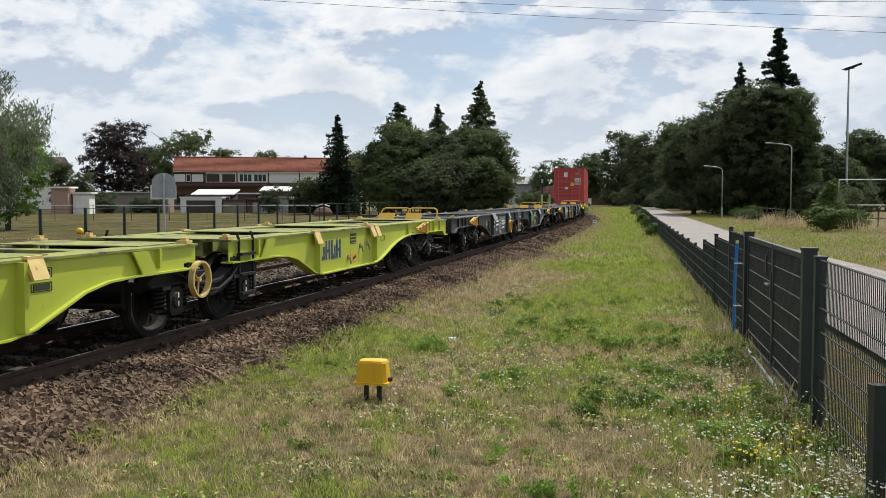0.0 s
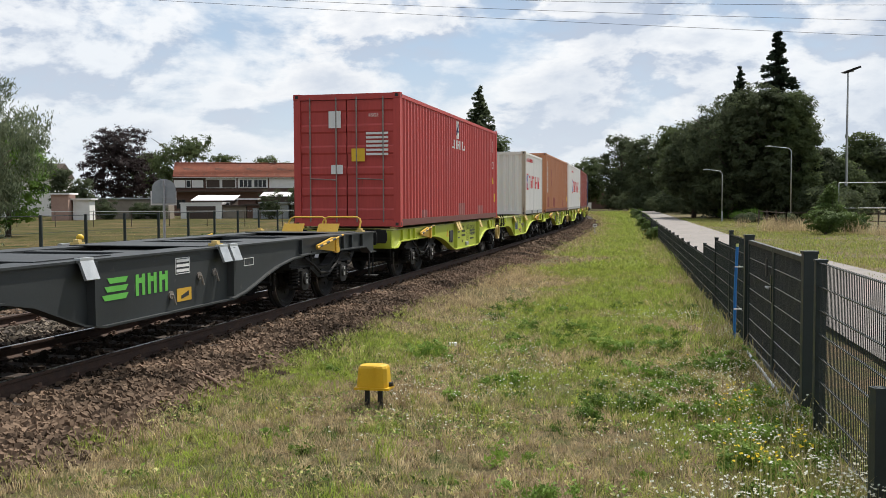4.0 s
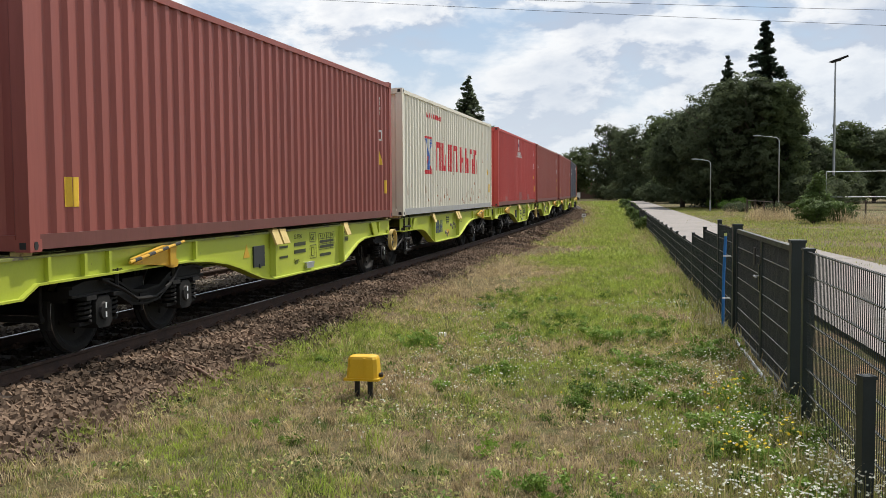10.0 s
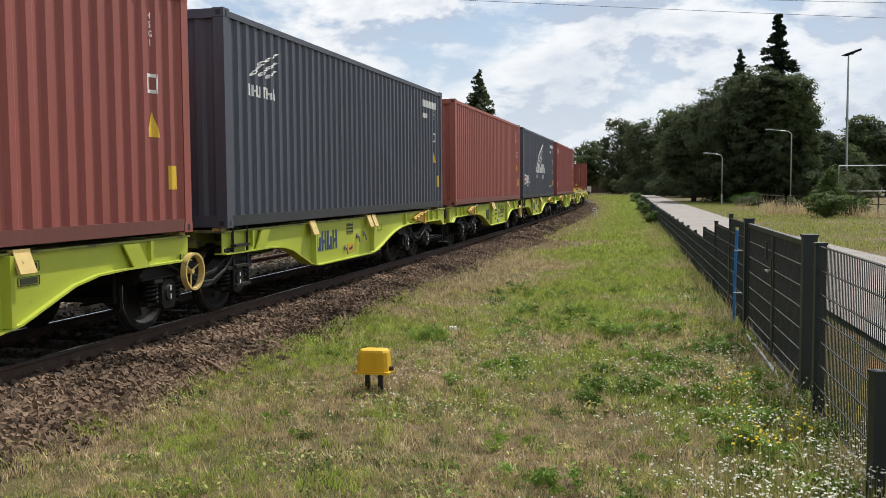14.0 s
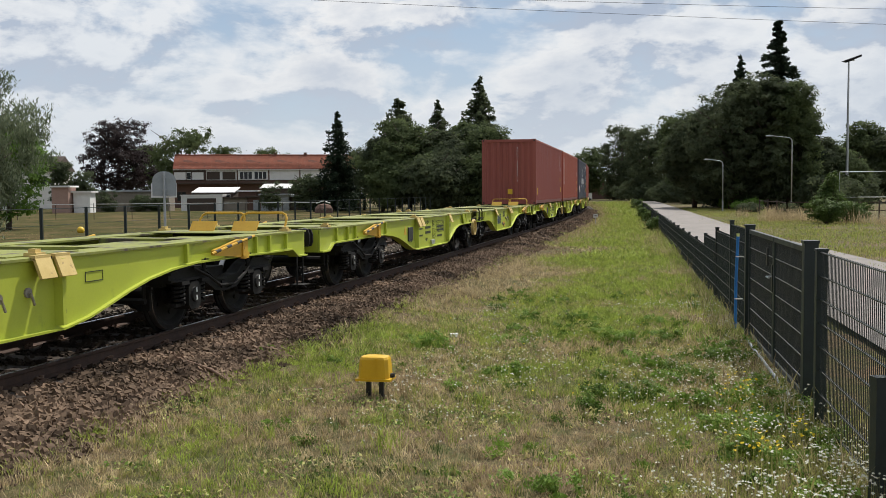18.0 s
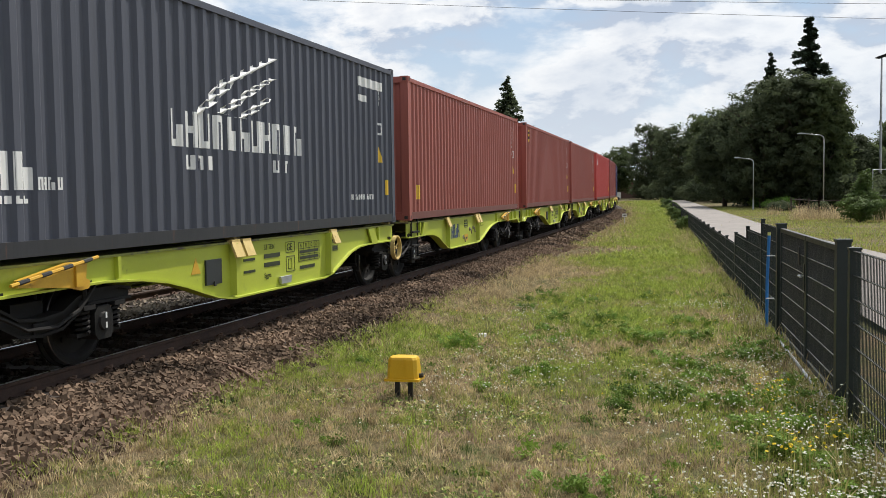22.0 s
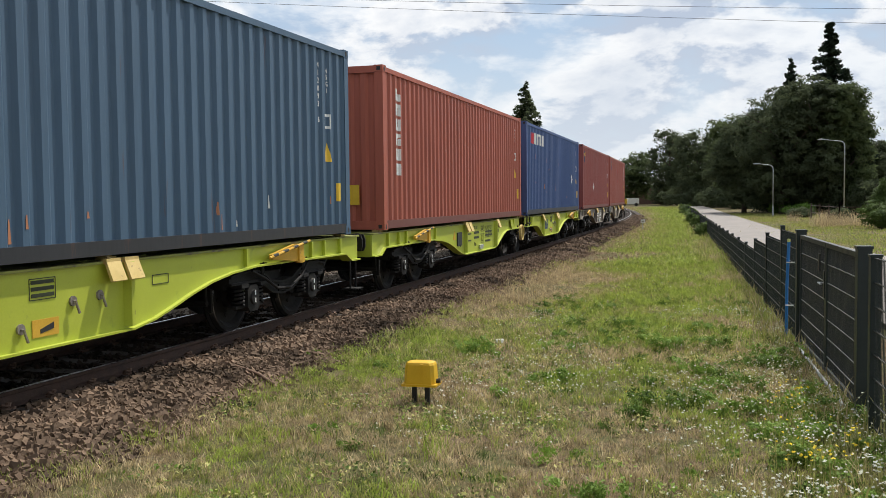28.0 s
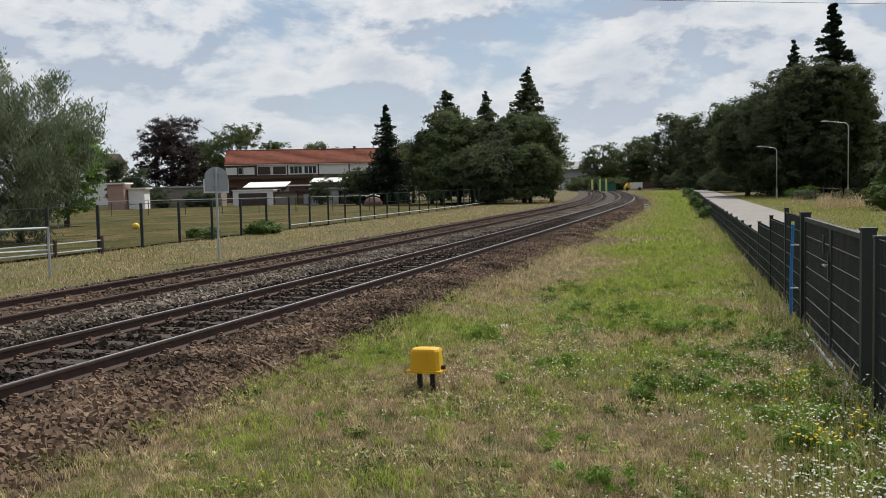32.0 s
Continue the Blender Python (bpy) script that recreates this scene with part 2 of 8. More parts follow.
RUST = (0.13, 0.055, 0.03)
M = {
    "ballast": leafy("ballast_stone", (0.014, 0.010, 0.007), (0.235, 0.162, 0.112), 0.9, 0.0),
    # darker copy of the ballast: the train's shade is put into its colour
    "ballast_oily": leafy("shaded_ballast_stone", (0.005, 0.004, 0.003), (0.070, 0.050, 0.037), 0.85, 0.0),
    "ballast_grey": leafy("ballast_grey_stone", (0.040, 0.033, 0.026), (0.30, 0.25, 0.195), 0.9, 0.0),
    "bed": surface("ballast_bed_stone", (0.010, 0.007, 0.005), (0.065, 0.044, 0.032), 14, 0.95, bump=0.9, fine=22, space="World"),
    "rail": surface("rusty_rail_steel", (0.034, 0.020, 0.015), (0.090, 0.052, 0.037), 8, 0.75, 0.2, 0.2),
    "railhead": surface("polished_rail_head", (0.42, 0.42, 0.43), (0.6, 0.6, 0.6), 14, 0.22, 1.0, 0.02),
    "sleeper": surface("weathered_sleeper", (0.022, 0.015, 0.011), (0.062, 0.044, 0.033), 10, 0.85, bump=0.4, rnd=0.25),
    "clip": surface("rusty_fastening", (0.09, 0.05, 0.032), (0.22, 0.14, 0.10), 20, 0.7, 0.4, 0.2),
    "lime": surface("lime_green_paint", (0.38, 0.435, 0.040), (0.45, 0.510, 0.052), 1.3, 0.38, bump=0.03, spots=[((0.29, 0.34, 0.05), 0.36, 1.7), ((0.15, 0.16, 0.05), 0.30, 4.0)]),
    "lime_worn": surface("worn_lime_deck", (0.17, 0.185, 0.045), (0.28, 0.30, 0.055), 2.0, 0.6, bump=0.08, spots=[((0.09, 0.075, 0.05), 0.44, 2.5)]),
    "slate": surface("dark_slate_paint", (0.013, 0.016, 0.0175), (0.025, 0.030, 0.032), 1.5, 0.5, bump=0.03, spots=[((0.09, 0.085, 0.075), 0.33, 2.5)]),
    "taupe": surface("faded_taupe_paint", (0.155, 0.132, 0.105), (0.215, 0.185, 0.15), 1.5, 0.6, bump=0.05, spots=[((0.12, 0.09, 0.065), 0.38, 2.2)]),
    "soot": surface("sooty_steel", (0.005, 0.0047, 0.0045), (0.015, 0.0135, 0.0125), 7, 0.7, 0.3, 0.2),
    "iron": surface("greasy_cast_iron", (0.008, 0.0078, 0.0075), (0.028, 0.026, 0.024), 9, 0.6, 0.5, 0.2),
    "tread": surface("bright_wheel_tread", (0.30, 0.29, 0.28), (0.45, 0.44, 0.43), 12, 0.3, 1.0, 0.05),
    "amber": surface("amber_paint", (0.55, 0.30, 0.02), (0.66, 0.40, 0.04), 5, 0.45, bump=0.05, spots=[((0.16, 0.08, 0.03), 0.33, 9)]),
    "brass": surface("dull_yellow_fitting", (0.55, 0.40, 0.13), (0.66, 0.50, 0.20), 8, 0.5, 0.1, 0.1, spots=[((0.20, 0.10, 0.05), 0.35, 12)]),
    "black": surface("black_paint", (0.012, 0.012, 0.013), (0.03, 0.03, 0.03), 8, 0.5),
    "white": surface("white_marking", (0.72, 0.72, 0.70), (0.82, 0.82, 0.80), 8, 0.5, bump=0.02),
    "yellow": surface("yellow_sticker", (0.72, 0.44, 0.02), (0.80, 0.52, 0.04), 8, 0.45, bump=0.02),
    "redmark": surface("red_marking", (0.62, 0.03, 0.04), (0.72, 0.05, 0.06), 5, 0.5, bump=0.02),
    "bluemark": surface("blue_marking", (0.03, 0.12, 0.45), (0.05, 0.17, 0.55), 5, 0.5, bump=0.02),
    "navymark": surface("navy_marking", (0.020, 0.042, 0.11), (0.035, 0.062, 0.15), 5, 0.5, bump=0.02),
    "greenmark": surface("green_marking", (0.10, 0.42, 0.05), (0.14, 0.50, 0.08), 5, 0.5, bump=0.02),
    "inkmark": surface("dark_lettering", (0.018, 0.024, 0.010), (0.035, 0.045, 0.015), 5, 0.5, bump=0.02),
    "housing": surface("yellow_plastic_housing", (0.62, 0.36, 0.008), (0.70, 0.42, 0.015), 4, 0.42, bump=0.05, spots=[((0.40, 0.22, 0.02), 0.34, 6)]),
    "meadow": surface("meadow_turf", (0.036, 0.040, 0.012), (0.100, 0.085, 0.034), 0.5, 0.95, bump=0.9, fine=12, space="World", spots=[((0.125, 0.090, 0.044), 0.46, 0.15), ((0.030, 0.044, 0.010), 0.44, 0.4), ((0.14, 0.105, 0.055), 0.40, 1.6)], spec=0.05),
    "fence": surface("anthracite_green_fence_paint", (0.010, 0.018, 0.018), (0.018, 0.028, 0.028), 6, 0.4, bump=0.05),
    "rod_dark": surface("weathered_fence_rods", (0.022, 0.026, 0.026), (0.045, 0.050, 0.050), 9, 0.4, 0.2, 0.05),
    "rod_grey": surface("grey_rod_paint", (0.10, 0.12, 0.12), (0.18, 0.20, 0.20), 7, 0.35, 0.3, 0.05),
    "galv": surface("galvanised_steel", (0.38, 0.40, 0.41), (0.52, 0.54, 0.55), 7, 0.45, 0.7, 0.08),
    "signback": surface("grey_sign_back", (0.30, 0.33, 0.34), (0.40, 0.43, 0.44), 5, 0.5, 0.3, 0.05),
    "rope": surface("blue_strap", (0.02, 0.16, 0.50), (0.03, 0.22, 0.60), 20, 0.6),
    "road": surface("pale_concrete_road", (0.20, 0.182, 0.168), (0.28, 0.255, 0.235), 0.7, 0.9, bump=0.3, fine=45, space="World", spots=[((0.17, 0.155, 0.135), 0.38, 0.9)]),
    "roof": surface("orange_clay_tiles", (0.17, 0.058, 0.038), (0.27, 0.098, 0.062), 1.2, 0.9, bump=0.2, spots=[((0.13, 0.060, 0.045), 0.42, 0.9), ((0.24, 0.13, 0.09), 0.38, 2.5)], spec=0.2),
    "render": surface("white_render", (0.70, 0.69, 0.66), (0.80, 0.79, 0.77), 2, 0.8),
    "brickwall": surface("dark_brown_brick", (0.10, 0.055, 0.04), (0.17, 0.10, 0.075), 8, 0.85, bump=0.3),
    "timber": surface("brown_timber_cladding", (0.05, 0.035, 0.028), (0.09, 0.065, 0.05), 6, 0.8),
    "glass": surface("dark_window_glass", (0.015, 0.018, 0.02), (0.03, 0.035, 0.04), 3, 0.08, bump=0.0),
    "bark": surface("tree_bark", (0.05, 0.038, 0.028), (0.11, 0.085, 0.065), 6, 0.9, bump=0.6),
    "shed": surface("grey_shed_metal", (0.30, 0.32, 0.33), (0.42, 0.43, 0.44), 3, 0.6),
    "leaf_oak": leafy("oak_leaves", (0.076, 0.102, 0.046), (0.128, 0.162, 0.068), 0.8, 0.5, own=0.2, lump=0.45),
    "leaf_dark": leafy("dark_leaves", (0.070, 0.088, 0.050), (0.115, 0.140, 0.072), 0.8, 0.5, own=0.2, lump=0.45),
    "leaf_conifer": leafy("conifer_needles", (0.014, 0.026, 0.017), (0.045, 0.066, 0.036), own=0.25),
    "leaf_copper": leafy("copper_beech_leaves", (0.018, 0.013, 0.014), (0.055, 0.038, 0.036), own=0.2),
    "leaf_willow": leafy("willow_leaves", (0.065, 0.090, 0.050), (0.27, 0.31, 0.19)),
    "leaf_weed": leafy("weed_leaves", (0.035, 0.070, 0.012), (0.26, 0.40, 0.07)),
    "leaf_scrub": leafy("scrub_leaves", (0.045, 0.080, 0.020), (0.13, 0.19, 0.05)),
    "leaf_bush": leafy("bush_leaves", (0.05, 0.11, 0.018), (0.17, 0.28, 0.05)),
    "grass_green": leafy("green_grass_blades", (0.066, 0.100, 0.018), (0.55, 0.66, 0.13), 0.55, 0.3, 5.0),
    "grass_dry": leafy("dry_grass_blades", (0.092, 0.066, 0.034), (0.90, 0.73, 0.44), 0.6, 0.25, 7.0),
    "grass_olive": leafy("olive_grass_blades", (0.072, 0.080, 0.022), (0.68, 0.64, 0.24), 0.6, 0.28, 7.0),
    "grass_dead": leafy("dead_brown_thatch", (0.050, 0.034, 0.020), (0.42, 0.29, 0.17), 0.8, 0.1, 9.0),
    "petal_white": leafy("white_flower_heads", (0.50, 0.50, 0.40), (0.80, 0.80, 0.70), 0.6, 0.2),
    "petal_yellow": leafy("yellow_flower_heads", (0.62, 0.44, 0.02), (0.80, 0.62, 0.05), 0.6, 0.2),
}


def soil_material():
    """Dry meadow soil: bare tan earth, straw and patches of green, at three scales."""
    m = bpy.data.materials.new("dry_meadow_soil")
    m.use_nodes = True
    n = Nodes(m.node_tree)
    where = n.add("ShaderNodeNewGeometry").outputs["Position"]
    patch = n.add("ShaderNodeTexNoise", ("Vector", where), i_Scale=0.55, i_Detail=5.0, i_Roughness=0.6)
    mid = n.add("ShaderNodeTexNoise", ("Vector", where), i_Scale=4.0, i_Detail=5.0, i_Roughness=0.65)
    fine = n.add("ShaderNodeTexNoise", ("Vector", where), i_Scale=45.0, i_Detail=4.0, i_Roughness=0.7)
    straw = n.mix(n.ramp(fine.outputs[0], [(0.35, 0.0), (0.65, 1.0)]), (0.045, 0.032, 0.019), (0.25, 0.18, 0.105))
    green = n.mix(n.ramp(fine.outputs[0], [(0.35, 0.0), (0.65, 1.0)]), (0.030, 0.034, 0.012), (0.14, 0.145, 0.05))
    f = n.math("ADD", n.math("MULTIPLY", patch.outputs[0], 0.6), n.math("MULTIPLY", mid.outputs[0], 0.4))
    col = n.mix(n.ramp(f, [(0.44, 0.0), (0.56, 1.0)]), straw, green)
    p = n.add("ShaderNodeBsdfPrincipled", ("Base Color", col), i_Roughness=0.95)
    p.inputs["Specular IOR Level"].default_value = 0.15
    h = n.add("ShaderNodeBump", ("Height", fine.outputs[0]), i_Strength=0.7, i_Distance=0.03)
    n.tree.links.new(h.outputs[0], p.inputs["Normal"])
    n.add("ShaderNodeOutputMaterial", ("Surface", p.outputs[0]))
    return m


M["soil"] = soil_material()


# ---------------------------------------------------------------- mesh helpers
class Geo:
    """Collects boxes, bars, prisms and tubes for one mesh."""

    def __init__(self):
        self.v, self.f = [], []

    def box(self, x0, x1, y0, y1, z0, z1):
        i = len(self.v)
        self.v += [(x, y, z) for z in (z0, z1) for y in (y0, y1) for x in (x0, x1)]
        self.f += [(i, i + 2, i + 3, i + 1), (i + 4, i + 5, i + 7, i + 6), (i, i + 1, i + 5, i + 4), (i + 2, i + 6, i + 7, i + 3), (i, i + 4, i + 6, i + 2), (i + 1, i + 3, i + 7, i + 5)]
        return self

    def prism(self, outline, lo, hi, axis="x"):
        """An outline of (a, b) pairs, drawn out along an axis: x takes (y, z), y takes (x, z), z takes (x, y)."""
        i, k = len(self.v), len(outline)
        for h in (lo, hi):
            for a, b in outline:
                self.v.append({"x": (h, a, b), "y": (a, h, b), "z": (a, b, h)}[axis])
        self.f += [tuple(range(i + k - 1, i - 1, -1)), tuple(range(i + k, i + 2 * k))]
        self.f += [(i + j, i + (j + 1) % k, i + k + (j + 1) % k, i + k + j) for j in range(k)]
        return self

    def tube(self, points, r, sides=8, r2=None):
        """A round bar through the points; r2: the radius at its end."""
        pts = [Vector(p) for p in points]
        start = len(self.v)
        for j, p in enumerate(pts):
            way = (pts[min(j + 1, len(pts) - 1)] - pts[max(j - 1, 0)]).normalized()
            side = way.orthogonal().normalized() if j == 0 else (last - way * last.dot(way)).normalized()
            last = side
            other = way.cross(side)
            rr = r if r2 is None else r + (r2 - r) * j / max(1, len(pts) - 1)
            for q in range(sides):
                a = 2 * math.pi * q / sides
                self.v.append(tuple(p + (side * math.cos(a) + other * math.sin(a)) * rr))
        for j in range(len(pts) - 1):
            for q in range(sides):
                a, b = start + j * sides + q, start + j * sides + (q + 1) % sides
                self.f.append((a, b, b + sides, a + sides))
        self.f.append(tuple(range(start + sides - 1, start - 1, -1)))
        end = start + (len(pts) - 1) * sides
        self.f.append(tuple(range(end, end + sides)))
        return self

    def lathe(self, profile, centre, axis="x", sides=24):
        """A turned form: profile of (along, radius) pairs about an axis."""
        i, k = len(self.v), len(profile)
        for q in range(sides):
            a = 2 * math.pi * q / sides
            for along, r in profile:
                c, s = r * math.cos(a), r * math.sin(a)
                p = {"x": (along, c, s), "y": (s, along, c), "z": (c, s, along)}[axis]
                self.v.append((p[0] + centre[0], p[1] + centre[1], p[2] + centre[2]))
        for q in range(sides):
            for j in range(k - 1):
                a, b = i + q * k + j, i + (q + 1) % sides * k + j
                self.f.append((a, b, b + 1, a + 1))
        return self

    def mesh(self, name, material, smooth=False):
        me = bpy.data.meshes.new(name)
        me.from_pydata(self.v, [], self.f)
        me.materials.append(material)
        if smooth:
            me.shade_smooth()
        return me


def part(name, geo, material, parent, label="", smooth=False):
    """One mesh object under a thing or part."""
    ob = new(name, geo.mesh(name, M[material] if isinstance(material, str) else material, smooth))
    ob.parent = parent
    return tagged(ob, label)


def thing(name, label, category, group="", kind=""):
    return tagged(new(name), label, category, group, kind)


def raw(name, verts, faces, material, smooth=False):
    """A mesh from arrays."""
    me = bpy.data.meshes.new(name)
    me.from_pydata(verts, [], faces)
    me.materials.append(M[material])
    if smooth:
        me.shade_smooth()
    return me


def text_mesh(words, size, material, depth=0.0015, align="LEFT"):
    """Raised lettering in the xy plane, from the built-in font."""
    cu = bpy.data.curves.new("lettering", "FONT")
    cu.body, cu.size, cu.extrude, cu.align_x = words, size, depth, align
    ob = bpy.data.objects.new("lettering", cu)
    me = bpy.data.meshes.new_from_object(ob)
    bpy.data.objects.remove(ob)
    me.materials.clear()
    me.materials.append(M[material])
    return me


# ---------------------------------------------------------------- the line of the track
GROUND = -0.27                  # rail tops are at z = 0
KNOTS = (-130, -80, -30, 0, 25, 50, 75, 100, 130, 170, 230, 300, 700)
BENDS = (0, 0.0010, 0.0041, 0.0023, 0.00065, 0.0004, 0.0018, 0.0018, 0.0003, 0.00075, 0.0015, 0.0020, 0.0020)
ALONG = np.arange(-620.0, 621.0)
_turn = np.cumsum(np.interp(ALONG, KNOTS, BENDS))
_turn += radians(-17.97) - np.interp(0, ALONG, _turn)
_x, _y = np.cumsum(-np.sin(_turn)), np.cumsum(np.cos(_turn))
_x += -5.93 - np.interp(0, ALONG, _x)
_y += 5.0 - np.interp(0, ALONG, _y)


def line(s, side=0.0):
    """The place and heading s metres along the near track, side metres to its right."""
    x, y, a = np.interp(s, ALONG, _x), np.interp(s, ALONG, _y), np.interp(s, ALONG, _turn)
    return x + math.cos(a) * side, y + math.sin(a) * side, a


def sweep(name, outline, s0, s1, step, material, side=0.0, closed=True):
    """Draws an outline of (across, up) pairs along the track."""
    count = int(round((s1 - s0) / step)) + 1
    v, f, k = [], [], len(outline)
    for j in range(count):
        s = s0 + (s1 - s0) * j / (count - 1)
        for across, up in outline:
            x, y, _ = line(s, side + across)
            v.append((x, y, up))
    for j in range(count - 1):
        for q in range(k if closed else k - 1):
            a, b = j * k + q, j * k + (q + 1) % k
            f.append((a, b, b + k, a + k))
    return raw(name, v, f, material)


def fence_x(y):
    return 3.67 + 0.2416 * (y - 8.17)


# ---------------------------------------------------------------- ground, ballast, rails, road
def build_ground():
    xs = np.concatenate([[-4000, -1500, -500, -200, -100], np.arange(-60, 60.1, 1.5), [100, 200, 500, 1500, 4000]])
    ys = np.concatenate([[-4000, -1000, -300, -100, -40, -15], np.arange(-6, 100.1, 1.5), [130, 180, 260, 400, 700, 1500, 4000]])
    v = []
    for y in ys:
        for x in xs:
            near = abs(x) < 60 and -6 < y < 100
            v.append((x, y, GROUND + (0.05 * noise.noise((x * 0.35, y * 0.35, 0)) - 0.02 if near else -0.02)))
    w = len(xs)
    f = [(j * w + i, j * w + i + 1, (j + 1) * w + i + 1, (j + 1) * w + i) for j in range(len(ys) - 1) for i in range(w - 1)]
    tagged(new("ground", raw("ground", v, f, "soil", True)), "dry meadow ground with patchy green and straw", "ground", kind="structure")


def build_meadow():
    v, f = [], []
    for j in range(40):
        s = -30 + j * 4.0
        x, y, _ = line(s, -13.2)
        v += [(x, y, GROUND + 0.045), (x - 25, y + 4, GROUND + 0.045), (x - 70, y + 10, GROUND + 0.045)]
    for j in range(39):
        f += [(3 * j + 1, 3 * j, 3 * j + 3, 3 * j + 4), (3 * j + 2, 3 * j + 1, 3 * j + 4, 3 * j + 5)]
    tagged(new("meadow", raw("meadow", v, f, "meadow")), "wide olive meadow with dry patches beyond the tracks", "meadow", kind="structure")


def build_track():
    bed = [(-6.6, GROUND - 0.05), (-6.0, -0.20), (-5.2, -0.17), (-2.2, -0.175), (-1.5, -0.17), (1.45, -0.17), (1.75, -0.18), (2.45, GROUND - 0.05)]
    tagged(new("ballast_bed", sweep("ballast_bed", bed, -70, 420, 1.0, "bed", closed=False)), "brown crushed stone ballast under the railway tracks", "ballast", kind="structure")
    # rail section: foot, web and head, 0.15 m high
    foot = [(-0.065, -0.15), (0.065, -0.15), (0.065, -0.138), (0.014, -0.12), (0.010, -0.045), (0.034, -0.034), (0.036, -0.008), (0.030, -0.003), (-0.030, -0.003), (-0.036, -0.008), (-0.034, -0.034), (-0.010, -0.045), (-0.014, -0.12), (-0.065, -0.138)]
    head = [(-0.019, -0.0065), (0.019, -0.0065), (0.019, -0.001), (0.012, 0.0), (-0.012, 0.0), (-0.019, -0.001)]
    for track_side, label in ((0.0, "near"), (-3.6, "far")):
        tr = thing("railway_track", f"{label} railway track with rusty rails on ballast", "railway track", "railway tracks", "structure")
        for o in (-0.7525, 0.7525):
            rail = new("rail", sweep("rail", foot, -70, 420, 1.0, "rail", track_side + o))
            rail.parent = tr
            hd = new("rail_head", sweep("rail_head", head, -70, 420, 1.0, "railhead" if track_side == 0.0 else "rail", track_side + o))
            hd.parent = rail
        sl = Geo().box(-1.3, 1.3, -0.125, 0.125, -0.28, -0.148).mesh("sleeper", M["sleeper"])
        cl = Geo()
        for o in (-0.7525, 0.7525):
            for e in (-1, 1):
                cl.box(o + e * 0.075 - 0.05, o + e * 0.075 + 0.05, -0.07, 0.07, -0.148, -0.128)
                cl.lathe([(-0.148, 0.022), (-0.085, 0.022), (-0.08, 0.0)], (o + e * 0.095, 0, 0), "z", 8)
                cl.tube([(o + e * 0.05, -0.05, -0.125), (o + e * 0.08, -0.05, -0.10), (o + e * 0.11, 0.0, -0.115), (o + e * 0.08, 0.05, -0.10), (o + e * 0.05, 0.05, -0.125)], 0.012, 6)
        clip = cl.mesh("rail_clips", M["clip"])
        s = -8.0
        while s < 110:
            x, y, a = line(s, track_side)
            ob = new("sleeper", sl)
            ob.parent, ob.matrix_basis = tr, pose(x, y, 0, 0, 0, math.degrees(a))
            if s < 70:
                fc = new("rail_clips", clip)
                fc.parent = ob
            s += 0.6
    v, f = [], []
    base = Geo().box(-1.3, 1.3, -0.125, 0.125, -0.28, -0.148)
    for track_side in (0.0, -3.6):
        s = 110.0
        while s < 300:
            x, y, a = line(s, track_side)
            i = len(v)
            v += [(x + px * math.cos(a) - py * math.sin(a), y + px * math.sin(a) + py * math.cos(a), pz) for px, py, pz in base.v]
            f += [tuple(i + k for k in q) for q in base.f]
            s += 0.6
    tagged(new("distant_sleepers", raw("distant_sleepers", v, f, "sleeper")), "weathered sleepers further along the tracks", "sleepers", kind="stuff")


def build_road():
    v, f = [], []
    for j in range(80):
        y = -30 + j * 3.0
        wide = 4.35 + 1.1 * min(1.0, max(0.0, (42 - y) / 22))
        for off in (0.27, 0.5, 0.76, 1.0):
            v.append((fence_x(y) + off * wide, y, GROUND + 0.055))
    for j in range(79):
        for q in range(3):
            a = j * 4 + q
            f.append((a, a + 1, a + 5, a + 4))
    tagged(new("road", raw("road", v, f, "road")), "pale concrete service road beside the fence", "road", kind="structure")


# ---------------------------------------------------------------- fence, gate
def mesh_panel(length, height, wires=True):
    """A double-rod mat: upright rods and pairs of level rods, in the plane y-z, from y = 0."""
    g = Geo()
    k = int(length / 0.05)
    for j in range(k + 1):
        y = j * length / k
        g.box(-0.003, 0.003, y - 0.003, y + 0.003, 0.03, height)
    z = 0.05
    while z < height:
        for e in (-1, 1):
            g.box(e * 0.006 - 0.004, e * 0.006 + 0.004, 0, length, z - 0.004, z + 0.004)
        z += 0.2
    return g


